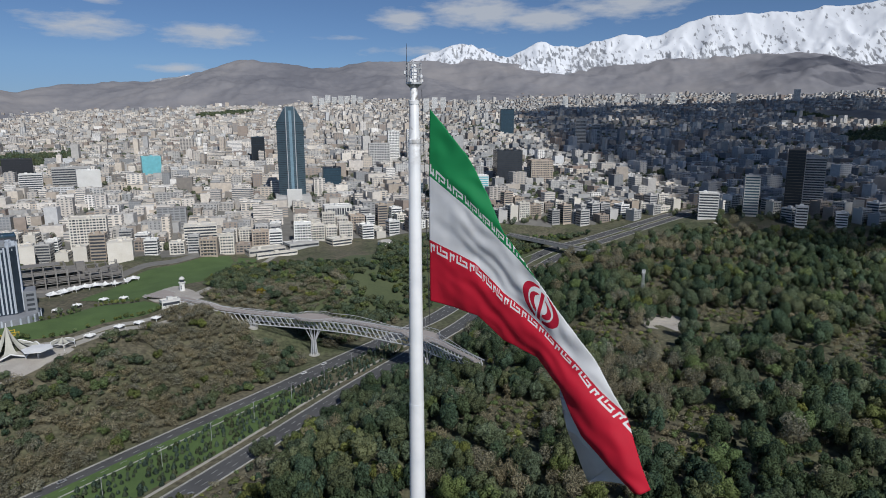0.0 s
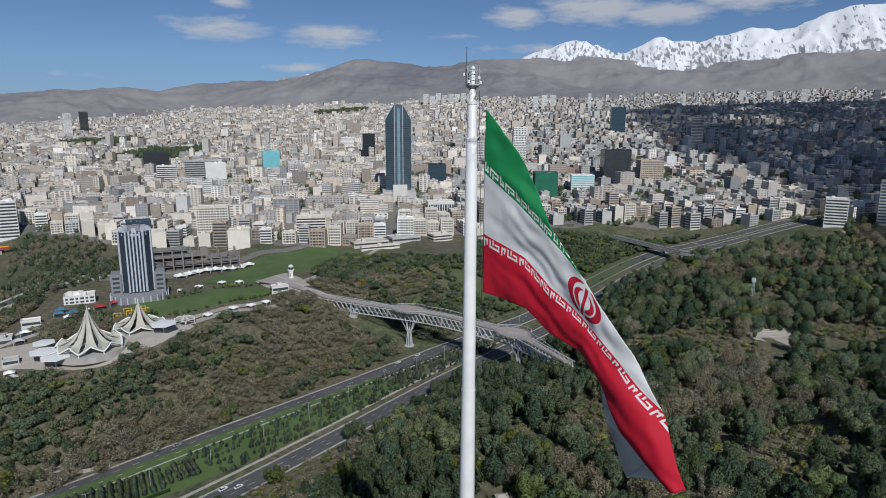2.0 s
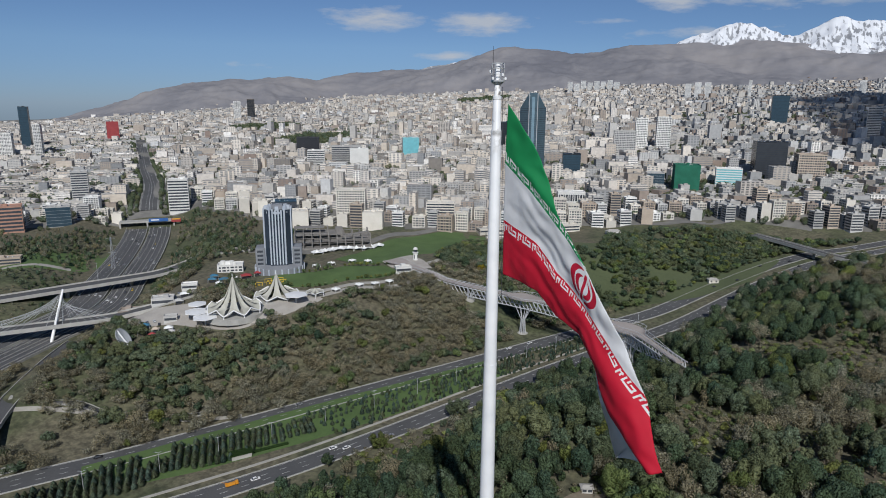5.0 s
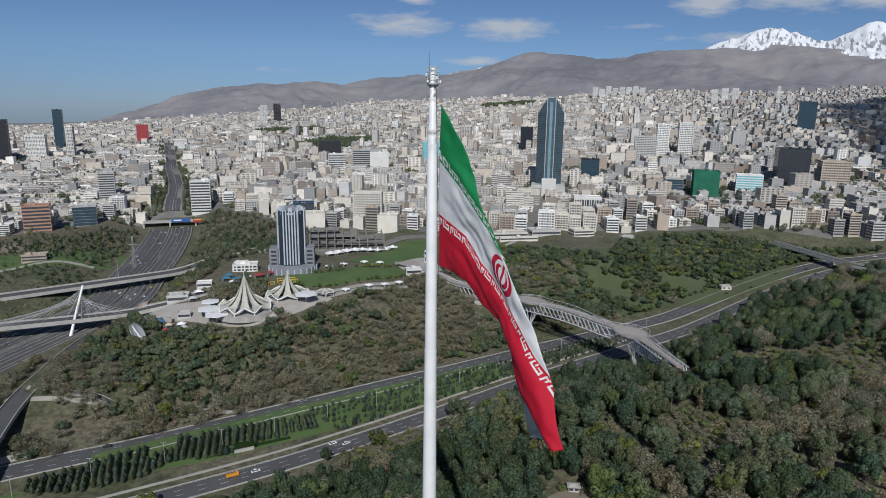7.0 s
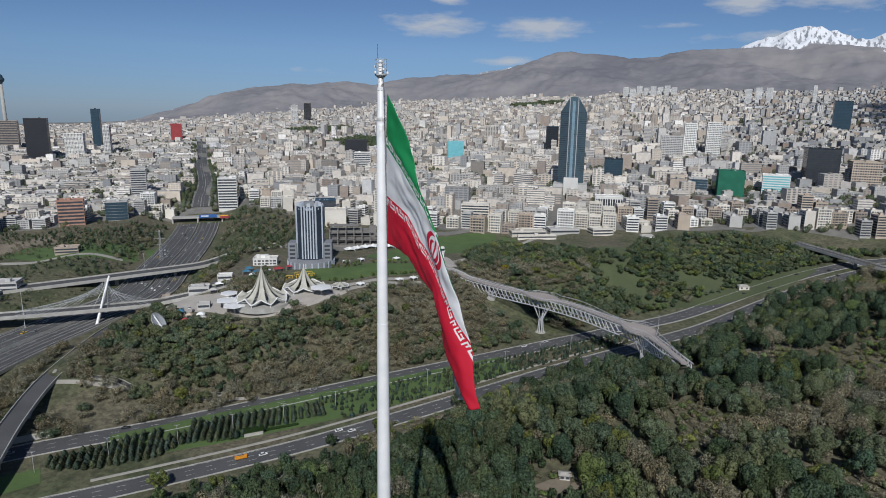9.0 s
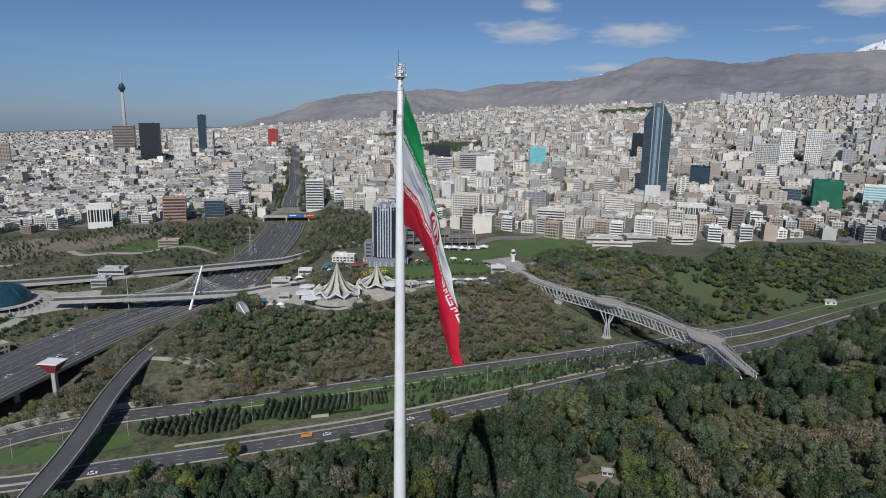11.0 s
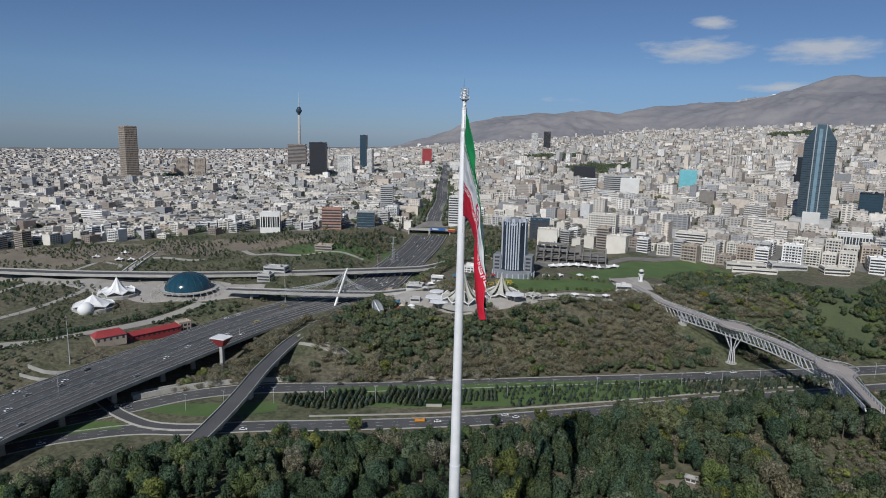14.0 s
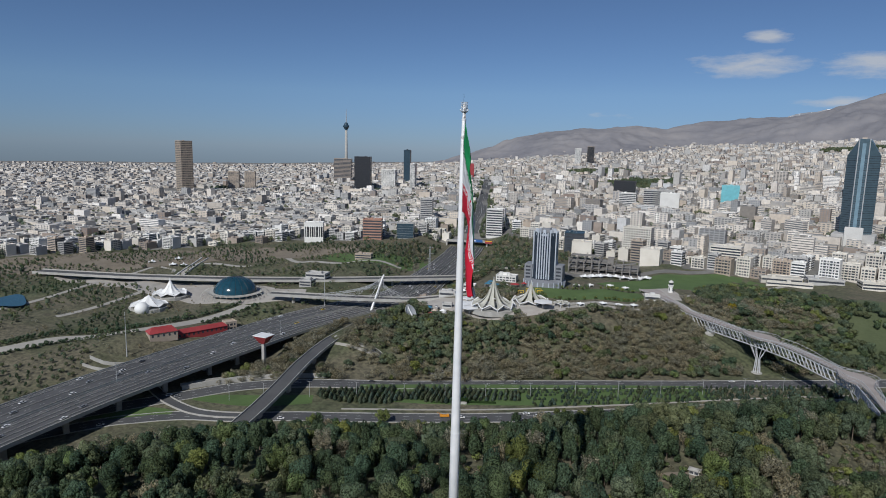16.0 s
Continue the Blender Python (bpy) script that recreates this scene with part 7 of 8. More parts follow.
gabled("park_house", -67, 662, 30, 15, 9, 5, 2.2, W_WHITE, M_ROOF, "small white house with a hipped roof on the lawn")
gabled("park_house", -4, 140, 20, 4.2, 3, 2.4, 0.8, W_GREY, M_ROOF, "small grey shed in a clearing of the wood")
drape("soil_clearing", [(-12, 126), (-5, 134), (4, 144)], [7, 10, 6], M_SOIL, "bare trodden earth of a clearing in the wood", 0.2, category="bare land")

# ---- bridges over the expressway ----
def beam_bridge(name, line, width, z, label, piers):
    p = refine(line, 6.0)
    zz = np.maximum(z, ground_z(p[:, 0], p[:, 1]) + 0.4)
    k = np.ones(9) / 9
    zz = np.maximum(zz, np.convolve(np.pad(zz, 4, "edge"), k, "valid"))
    th = thing(name, pose(0, 0, 0), label, "road bridge")
    v, f = strip(np.column_stack([p, zz]), [width / 2, -width / 2, -width / 2, width / 2], [0, 0, -1.8, -1.8], True)
    o = obj("deck", v, f, M_CONCRETE)
    o.parent = th
    v, f = strip(np.column_stack([p, zz]), [width / 2 - 1.2, -width / 2 + 1.2], [0.03, 0.03])
    o = obj("carriageway", v, f, M_ASPHALT)
    o.parent = tagged(th)
    for s in (1, -1):
        v, f = strip(np.column_stack([p, zz]), [s * (width / 2), s * (width / 2 - .4), s * (width / 2 - .4), s * width / 2], [0, 0, 1.1, 1.1], True)
        o = obj("parapet", v, f, M_CONCRETE)
        o.parent = th
    for x, y in piers:
        b = g(x, y) - 2
        top = float(zz[np.argmin(np.hypot(p[:, 0] - x, p[:, 1] - y))]) - 1.8
        part("pier", box(bmesh.new(), x - 1.2, y - 1.2, b, x + 1.2, y + 1.2, top, .15), M_CONCRETE, th)
    return th


beam_bridge("road_bridge", [(-720, -60), (-640, 22), (-565, 118), (-512, 205), (-470, 290), (-432, 370), (-395, 440)], 17, 18.5, "long concrete road bridge across the expressway", [(-500, 232), (-478, 275), (-455, 322)])
cable_ = beam_bridge("cable_bridge", [(-472, 124), (-456, 141), (-411, 189), (-366, 243), (-336, 282)], 13, 19.5, "cable-stayed concrete road bridge with a leaning white pylon", [(-455, 142), (-362, 248)])
for s_ in (1, -1):
    bm = bmesh.new()
    ox_, oy_ = 6.0 * s_ * .77, -6.0 * s_ * .64
    tube(bm, (-396 + ox_, 199 + oy_, 6), (-400 + ox_ * .25, 216 + oy_ * .25, 42), 1.15, 0.7, 8)
    part("pylon_leg", bm, M_PAINT, cable_, "leaning white pylon leg")
    for k_ in range(9):
        for dir_ in (1, -1):
            d_ = dir_ * (8 + k_ * 5.2)
            bx_, by_ = -411 + .64 * d_ + ox_, 189 + .77 * d_ + oy_ + 5
            part("cable", tube(bmesh.new(), (bx_ + 6, by_, 20), (-400 + ox_ * .3, 215 + oy_ * .3, 40 - k_ * 1.3), 0.10, sides=5), M_STEEL, cable_)
beam_bridge("road_bridge", [(85, 730), (110, 699), (136, 664), (161, 633), (191, 613), (225, 604), (262, 600)], 12, 31, "concrete road bridge over the climbing road", [(140, 660), (160, 635), (182, 618)])

# the underpass mouth with its advertising boards
th_ = thing("underpass_portal", pose(-664, 535, 12.4, 0, 0, 44), "dark underpass mouth below a road with advertising boards", "underpass")
part("deck", box(bmesh.new(), -34, -8, 7.5, 34, 8, 9.5, .1), M_CONCRETE, th_)
for x_ in (-33, 0, 33):
    part("wall", box(bmesh.new(), x_ - 1, -8, -3, x_ + 1, 8, 7.5), M_CONCRETE, th_)
bd_ = part("blue_board", box(bmesh.new(), 2, -9, 8.5, 26, -8.4, 13, .05), surface("blue_board", (0.03, 0.10, 0.30), (0.05, 0.15, 0.40), 0.1, 1.0, 0.4), th_, "long blue advertising board")
part("pale_bar", box(bmesh.new(), 5, -9.1, 10, 15, -9.0, 11.6), M_PAINT, bd_)
rd_ = part("red_board", box(bmesh.new(), 30, -10, 7, 42, -9.4, 12, .05), M_RED, th_, "red and yellow advertising board")
part("yellow_bar", box(bmesh.new(), 31, -10.1, 10.4, 41, -10.0, 11.6), surface("yellow_board", (0.7, 0.45, 0.03), (0.8, 0.5, 0.05), 0.1, 1.0, 0.5), rd_)


# ---- poles and masts ----
def lamp_mast(x, y, h, label, arms=2, name="lamp_mast", turn=0):
    th = thing(name, pose(x, y, g(x, y), 0, 0, turn), label, "street lamp", "lamp posts")
    part("post", tube(bmesh.new(), (0, 0, -1), (0, 0, h), 0.02 * h * .6, 0.1, 8), M_STEEL, th)
    for k in range(arms):
        s = 1 if k == 0 else -1
        a = part("arm", tube(bmesh.new(), (0, 0, h - .2), (s * 2.2, 0, h + .5), 0.09, sides=5), M_STEEL, th)
        part("lamp_head", box(bmesh.new(), s * 1.9 - .45, -.2, h + .38, s * 1.9 + .65, .2, h + .6, .05), M_DARK, a)
    return th


for x_, y_, h_ in ((-386, -25, 36), (-312, -44, 26), (-430, 165, 32), (-470, 300, 26), (-360, 90, 20)):
    lamp_mast(x_, y_, h_, "tall grey steel lighting mast beside the expressway", 2)
MED_ = refine(AXIS[3:12], 26)
for k_, (x_, y_) in enumerate(MED_):
    lamp_mast(x_ - 2, y_ + 2, 11, "slender grey street lamp on the grassy median", 2, "street_lamp", 35)


def lattice_mast(x, y, h, label, arms):
    th = thing("lattice_mast", pose(x, y, g(x, y), 0, 0, 30), label, "mast")
    for sx, sy in ((1, 1), (1, -1), (-1, -1), (-1, 1)):
        part("leg", tube(bmesh.new(), (sx * h * .045, sy * h * .045, -1), (sx * .35, sy * .35, h), .14, sides=5), M_STEEL, th)
    bm = bmesh.new()
    n = int(h / 2.6)
    for k in range(n):
        a0, a1 = (h * .045 * (1 - k / n) + .35 * k / n), (h * .045 * (1 - (k + 1) / n) + .35 * (k + 1) / n)
        c = [(1, 1), (1, -1), (-1, -1), (-1, 1)]
        for q in range(4):
            p0, p1 = c[q], c[(q + 1) % 4]
            tube(bm, (p0[0] * a0, p0[1] * a0, k * h / n), (p1[0] * a1, p1[1] * a1, (k + 1) * h / n), .06, sides=4)
    tagged(part("bracing", bm, M_STEEL, th), kind="stuff")
    for z, w in arms:
        part("cross_arm", tube(bmesh.new(), (-w, 0, z), (w, 0, z), .14, sides=5), M_STEEL, th)
    return th


lattice_mast(-520, 358, 34, "tall power-line mast with cross arms beside the expressway", [(33, 4.5), (25, 5.5), (18, 4)])
am_ = lattice_mast(164, 413, 27, "steel antenna mast rising out of the wood", [(26, 1.5), (23, 1.5)])
for k_ in range(6):
    part("antenna", box(bmesh.new(), -.18, 1.1, 23.5, .18, 1.4, 26.5, m=Matrix.Rotation(k_ * math.pi / 3, 4, "Z")), M_PAINT, am_)

# an open-air theatre in the wood
th_ = thing("open_theatre", pose(166, 350, g(166, 350), 0, 0, 30), "pale stepped open-air theatre in a clearing of the wood", "theatre")
for k_ in range(7):
    bm = bmesh.new()
    n_ = 20
    r0_, r1_ = 7 + k_ * 2.0, 9 + k_ * 2.0
    ring_ = [[bm.verts.new((r * math.cos(math.pi * (i / n_ - .1) * 1.1), r * math.sin(math.pi * (i / n_ - .1) * 1.1), z)) for r, z in ((r0_, -3), (r0_, .4 + k_ * .5), (r1_, .4 + k_ * .5), (r1_, -3))] for i in range(n_ + 1)]
    for a_, b_ in zip(ring_[:-1], ring_[1:]):
        for q in range(4):
            bm.faces.new((a_[q], a_[(q + 1) % 4], b_[(q + 1) % 4], b_[q]))
    part("seat_tier", bm, M_PAVE, th_)
part("stage", lathe(bmesh.new(), [(6.5, -2), (6.5, .3)], 24), M_PAVE, th_)

# the pond of the lower park
M_WATER = surface("pond_water", (0.02, 0.07, 0.09), (0.03, 0.10, 0.12), 0.05, 0.5, 0.1)
th_ = obj("water", [(-598 + (26 + 5 * math.sin(3 * a)) * math.cos(a), -92 + (17 + 4 * math.cos(2 * a)) * math.sin(a), g(-598, -92) + 1.6) for a in np.linspace(0, 2 * math.pi, 40, endpoint=False)], np.array([list(range(40))]), M_WATER)
tagged(th_, "small teal pond with a curved shore in the park", "pond", kind="structure")

# ---- planting of the median and the lower park ----
cyp_ = tree_proto("cypress", 3, "dark clipped evergreen in a row on the grassy median", 1, "clipped_evergreen")
far_l, near_l = refine(FAR_LINE, 4), refine(NEAR_LINE, 4)
rng = np.random.default_rng(77)
# rows that run across the median: where each begins and ends, from the far edge towards the near one
ROW_A = refine([(-249, 75), (-238, 93), (-233, 108), (-227, 118), (-219, 133), (-200, 154), (-191, 166), (-171, 190)], 3.9)
ROW_B = refine([(-240, 67), (-219, 79), (-213, 90), (-204, 98), (-201, 115), (-181, 134), (-178, 145), (-158, 178)], 3.9)
for row_ in range(40):
    u_ = row_ / 39
    (ax_, ay_), (bx_, by_) = (np.array([np.interp(u_, np.linspace(0, 1, len(q_)), q_[:, c_]) for c_ in range(2)]) for q_ in (ROW_A, ROW_B))
    long_ = math.hypot(bx_ - ax_, by_ - ay_)
    for k_ in range(max(3, int(long_ / 2.9))):
        w_ = (k_ + .5) * 2.9 / long_
        if rng.random() < 0.95 and w_ < 1.02 and not (0.36 < u_ < 0.47 and w_ < 0.45):
            x_, yy_ = ax_ + (bx_ - ax_) * w_ + rng.uniform(-.25, .25), ay_ + (by_ - ay_) * w_ + rng.uniform(-.25, .25)
            h_ = rng.uniform(3.6, 4.9) * (1 - 0.32 * smooth(0.68, 0.8, u_))
            t_ = copy_thing(cyp_, pose(x_, yy_, g(x_, yy_) + .05, 0, 0, rng.uniform(0, 360)))
            wide_ = h_ * (1.75 + 0.75 * smooth(0.68, 0.8, u_))
            t_.scale = (wide_, wide_, h_)
            t_["group"] = "evergreens on the median"
for o_ in (*cyp_.children_recursive, cyp_):
    bpy.data.objects.remove(o_)
pts_ = []
for row_ in range(70):
    y_ = 186 + row_ * 2.9
    fx_ = np.interp(y_ + 12, far_l[:, 1], far_l[:, 0]), y_ + 12
    nx_ = np.interp(y_ - 10, near_l[:, 1], near_l[:, 0]), y_ - 10
    for k_ in range(6):
        u_ = 0.2 + k_ * 0.1 + rng.uniform(-.03, .03)
        if rng.random() < .8:
            pts_.append((fx_[0] + (nx_[0] - fx_[0]) * u_, fx_[1] + (nx_[1] - fx_[1]) * u_))
pts_ = np.array(pts_)
pts_ = np.column_stack([pts_, ground_z(pts_[:, 0], pts_[:, 1])])
wood("median_shrubs", "cypress", pts_, "grey-green young evergreens planted in rows on the median", 1, sizes=(2.4, 3.8), squash=(1.6, 2.2))
# street trees of the city, thinning out with distance
x, y = scatter(-1900, 500, 900, 2300, 18, 31)
r_, w_ = polar(x, y)
m = (r_ > city_edge(w_) + 12) & (w_ > -50) & (w_ < 99) & (r_ < 2300)
x2, y2 = scatter(-1500, -200, -700, 700, 21, 32)
r2, w2 = polar(x2, y2)
m2 = (r2 > city_edge(w2) - 20) & (w2 > 48) & (w2 < 99)
x, y = np.concatenate([x[m], x2[m2]]), np.concatenate([y[m], y2[m2]])
pk = field(x, y, 0.0021, 5.5)
d2, _ = beside(EXPRESS_R, x, y)
keep = ((rng.random(len(x)) < np.where((x > -60) & (y > 600), 0.95, np.where(x < -650, 0.6, 0.42))) | (pk > 0.38) | (np.abs(d2) < 60)) & (np.abs(d2) > 15) & ~(open_edge(x, y) & (rng.random(len(x)) < .85))
x, y = x[keep], y[keep]
wood("street_trees", "olive", np.column_stack([x, y, ground_z(x, y)]), "dusty street and garden trees between the houses", 1, sizes=(5, 11), trunks=False)
x, y = scatter(-2600, 500, 1300, 3400, 12, 33)
pk = field(x, y, 0.0021, 5.5)
r_, w_ = polar(x, y)
m = ~open_edge(x, y) & (pk > 0.47) & (r_ > city_edge(w_)) & (w_ > -50) & (w_ < 99) & (r_ < 3400)
x, y = x[m], y[m]
wood("city_park_trees", "olive", np.column_stack([x, y, ground_z(x, y)]), "dusty green wooded parks between the houses", 1, sizes=(8, 13), trunks=False)
# rows of trees along the streets of the nearer quarters
rows_ = []
for ang_, w0_, w1_ in ((24, -50, 12), (14, 12, 40), (38, 40, 62), (30, 62, 99)):
    c_, s_ = math.cos(radians(ang_)), math.sin(radians(ang_))
    k_, u_ = np.meshgrid(np.arange(-45, 46), np.arange(-1900, 1900, 8.5), indexing="ij")
    v_ = ((4 * k_ - 1) * 19.0 + (2 * k_ - 1) * 7) / 2 + np.floor(k_ / 6) * 5 + rng.choice([-3.2, 3.2], k_.shape)
    u_ = u_ + rng.uniform(-2, 2, k_.shape)
    x, y = (u_ * c_ - v_ * s_).ravel(), (u_ * s_ + v_ * c_).ravel()
    r_, w_ = polar(x, y)
    m = (w_ > w0_) & (w_ <= w1_) & (r_ > city_edge(w_)) & (r_ < 1450) & (rng.random(len(x)) < np.where(x > -40, 0.85, 0.5 + 0.4 * field(x, y, 0.008, 3.9)))
    d2, _ = beside(EXPRESS_R, x, y)
    d1, _ = beside(AXIS_R, x, y)
    m &= (np.abs(d2) > 24) & (np.abs(d1) > 26)
    m &= ~open_edge(x, y)
    rows_.append(np.column_stack([x, y])[m])
for o_ in (-24, -17, 17, 24):
    q_ = shifted(refine(EXPRESS[11:], 9.0), o_)
    q_ = q_[rng.random(len(q_)) < .85] + rng.uniform(-2, 2, (1, 2))
    rows_.append(q_[polar(q_[:, 0], q_[:, 1])[0] < 2300])
rows_ = np.concatenate(rows_)
wood("avenue_trees", "olive", np.column_stack([rows_, ground_z(rows_[:, 0], rows_[:, 1])]), "rows of dusty trees along the city's streets", 1, sizes=(5.5, 10), trunks=False)
# shrubs and beds of the lower park and the verges
x, y = scatter(-860, -160, -330, 420, 6.5, 41)
d2, _ = beside(EXPRESS_R, x, y)
r_, w_ = polar(x, y)
f1, f2 = field(x, y, 0.02, 8.8), field(x, y, 0.05, 2.1)
m = (np.abs(d2) > 37) & (r_ < city_edge(w_) - 20) & (d2 > 0) & ((f1 > -0.08) | (f2 > 0.12) | (d2 < 62) | ((x < -560) & (np.sin((x * .8 + y * .6) * .22 + 2.5 * f1) > .3)))
for cx, cy, cr_ in ((-512, 102, 42), (-545, 45, 20), (-516, 18, 18), (-500, 6, 9), (-409, 6, 19), (-415, 28, 16), (-417, 46, 16), (-404, 30, 12), (-400, 10, 12), (-396, 24, 14), (-395, 42, 12), (-401, 56, 10), (-374, -36, 16), (-598, -92, 30), (-520, 200, 16), (-500, 178, 10), (-724, 391, 20), (-781, 317, 20), (-590, 300, 15), (-421, 66, 9)):
    m &= np.hypot(x - cx, y - cy) > cr_
for l_ in ([(-430, -160), (-434, -105), (-443, -59), (-430, -7), (-440, 40), (-470, 100)], [(-700, -40), (-640, 0), (-575, 60), (-515, 104), (-470, 160)], [(-720, -60), (-640, 22), (-565, 118), (-512, 205), (-470, 290), (-432, 370)], [(-475, 124), (-456, 141)], [(-720, 240), (-660, 225), (-612, 232), (-585, 262), (-570, 300), (-545, 330)], [(-780, -20), (-720, 40), (-690, 110), (-655, 170)]):
    q_, _ = beside(refine(l_, 15), x, y)
    m &= np.abs(q_) > 11
x, y, f1 = x[m], y[m], f1[m]
z = ground_z(x, y)
for k_, mm in (("pine", f1 > 0.22), ("olive", (f1 <= 0.22) & (f1 > -.1)), ("bare", f1 <= -.1)):
    wood("park_shrubs", k_, np.column_stack([x, y, z])[mm], {"pine": "dark evergreen shrubs", "olive": "grey-green shrubs", "bare": "brown leafless shrubs"}[k_] + " in the lower park", 2, sizes=(2.2, 5.0))
# clipped hedges along the drive and the park roads
hedge_ = []
for l_, o_ in (([(-430, -160), (-434, -105), (-443, -59), (-430, -7), (-440, 40), (-470, 100)], -9), ([(-430, -160), (-434, -105), (-443, -59), (-430, -7), (-440, 40), (-470, 100)], 9), ([(-430, -160), (-434, -105), (-443, -59), (-430, -7), (-440, 40)], 14)):
    q_ = shifted(refine(l_, 2.6), o_)
    hedge_.append(q_ + rng.uniform(-1.2, 1.2, q_.shape))
hedge_ = np.concatenate(hedge_)
hedge_ = hedge_[np.all([np.hypot(hedge_[:, 0] - a_, hedge_[:, 1] - b_) > c_ for a_, b_, c_ in ((-409, 6, 19), (-415, 28, 16), (-417, 46, 16), (-374, -36, 16), (-421, 66, 9))], axis=0)]
wood("drive_hedge", "pine", np.column_stack([hedge_, ground_z(hedge_[:, 0], hedge_[:, 1])]), "dark green clipped hedges along the concrete drive", 2, sizes=(2.4, 3.8), squash=(1.1, 1.5))
# brown and grey-green trees on the rise between the expressway and the finned tower
x, y = scatter(-660, 330, -395, 600, 7.0, 47)
d2, _ = beside(EXPRESS_R, x, y)
r_, w_ = polar(x, y)
m = (np.abs(d2) > 38) & (r_ < city_edge(w_) - 18) & (field(x, y, 0.022, 3.7) > -0.22) & (np.hypot(x + 590, y - 300) > 24)
x, y = x[m], y[m]
for k_, mm in (("bare", np.arange(len(x)) % 5 < 2), ("olive", np.arange(len(x)) % 5 > 2), ("pine", np.arange(len(x)) % 5 == 2)):
    wood("rise_trees", k_, np.column_stack([x, y, ground_z(x, y)])[mm], {"pine": "dark evergreen trees", "olive": "grey-green trees", "bare": "brown leafless trees"}[k_] + " on the rise beside the expressway", 3, sizes=(3.5, 8))
# trees on the slope between expressway and ramp, and along the terrace
x, y = scatter(-480, 40, -280, 470, 6.2, 43)
d1, _ = beside(AXIS_R, x, y)
d2, _ = beside(EXPRESS_R, x, y)
m = free(x, y) & (d1 > 0) & (d2 < -34) & (y + 0.25 * x + 95 >= 250) & (field(x, y, 0.02, 4.1) > -0.1)
x, y = x[m], y[m]
wood("terrace_trees", "olive", np.column_stack([x, y, ground_z(x, y)]), "grey-green trees along the terrace and the expressway", 5, sizes=(4, 7))
for x_, y_, k_, s_, lab_ in ((-181, 84, "green", 9, "tree in fresh yellow-green leaf beside the road"), (-173, 232, "green", 8, "rounded bush in bright spring green on the bank"), (-243, 150, "green", 9, "rounded tree in bright spring green on the bank"), (-117, 176, "green", 10, "tree in fresh yellow-green leaf beside the road"), (-150, 430, "yellow", 8, "bush in full yellow blossom below the plaza"), (-120, 405, "yellow", 6, "bush in full yellow blossom near the bridge")):
    p_ = tree_proto(k_, int(-x_), lab_)
    p_.matrix_world = pose(x_, y_, g(x_, y_))
    p_.scale = (s_ * 1.1, s_ * 1.1, s_)


# a row of round shrubs along the lawn's lower edge, and a hedge line on its upper one
pts_ = []
for l_ in ([(-279, 316), (-258, 330), (-237, 361), (-219, 397)], [(-298, 344), (-280, 372), (-258, 405), (-238, 425)]):
    q_ = refine(l_, 4.2)
    pts_ += [(a_ + rng.uniform(-.8, .8), b_ + rng.uniform(-.8, .8)) for a_, b_ in q_ if rng.random() < .85]
pts_ = np.array(pts_)
wood("lawn_shrubs", "green", np.column_stack([pts_, ground_z(pts_[:, 0], pts_[:, 1])]), "round green shrubs in rows along the lawn", 4, sizes=(3, 4.6))


# ---- vehicles ----
def car_proto(paint, label, name="car", long=4.4, high=1.45):
    th = thing(name, pose(0, 0, -800), label, "car", "cars on the roads")
    bm = box(bmesh.new(), -long / 2, -.88, .35, long / 2, .88, .88, .12)
    part("body", bm, paint, th)
    bm = bmesh.new()
    lo = [bm.verts.new(p) for p in ((-long * .38, -.8, .86), (long * .26, -.8, .86), (long * .26, .8, .86), (-long * .38, .8, .86))]
    hi = [bm.verts.new(p) for p in ((-long * .27, -.66, high), (long * .1, -.66, high), (long * .1, .66, high), (-long * .27, .66, high))]
    for k in range(4):
        bm.faces.new((lo[k], lo[(k + 1) % 4], hi[(k + 1) % 4], hi[k]))
    bm.faces.new(hi)
    part("cabin_glass", bm, G_DARK, th)
    part("roof_panel", box(bmesh.new(), -long * .26, -.64, high - .01, long * .1, .64, high + .05, .02), paint, th)
    for sx in (-1, 1):
        for sy in (-1, 1):
            part("wheel", tube(bmesh.new(), (sx * long * .3, sy * .92, .33), (sx * long * .3, sy * .7, .33), .33, sides=10), M_DARK, th)
    return th


P_WHITE, P_BLACK, P_SILVER = surface("white_car_paint", (0.72, 0.72, 0.72), (0.8, 0.8, 0.8), .3, 3, .25), surface("black_car_paint", (0.015, 0.015, 0.017), (0.03, 0.03, 0.033), .3, 3, .2), surface("silver_car_paint", (0.35, 0.36, 0.37), (0.45, 0.46, 0.47), .3, 3, .3, .5)
P_TAXI = surface("yellow_car_paint", (0.60, 0.42, 0.03), (0.68, 0.48, 0.05), .3, 3, .3)
CARS = [car_proto(P_WHITE, "white car driving on the asphalt"), car_proto(P_SILVER, "silver car driving on the asphalt"), car_proto(P_BLACK, "black car driving on the asphalt"), car_proto(P_TAXI, "yellow taxi driving on the asphalt")]
rng = np.random.default_rng(9)
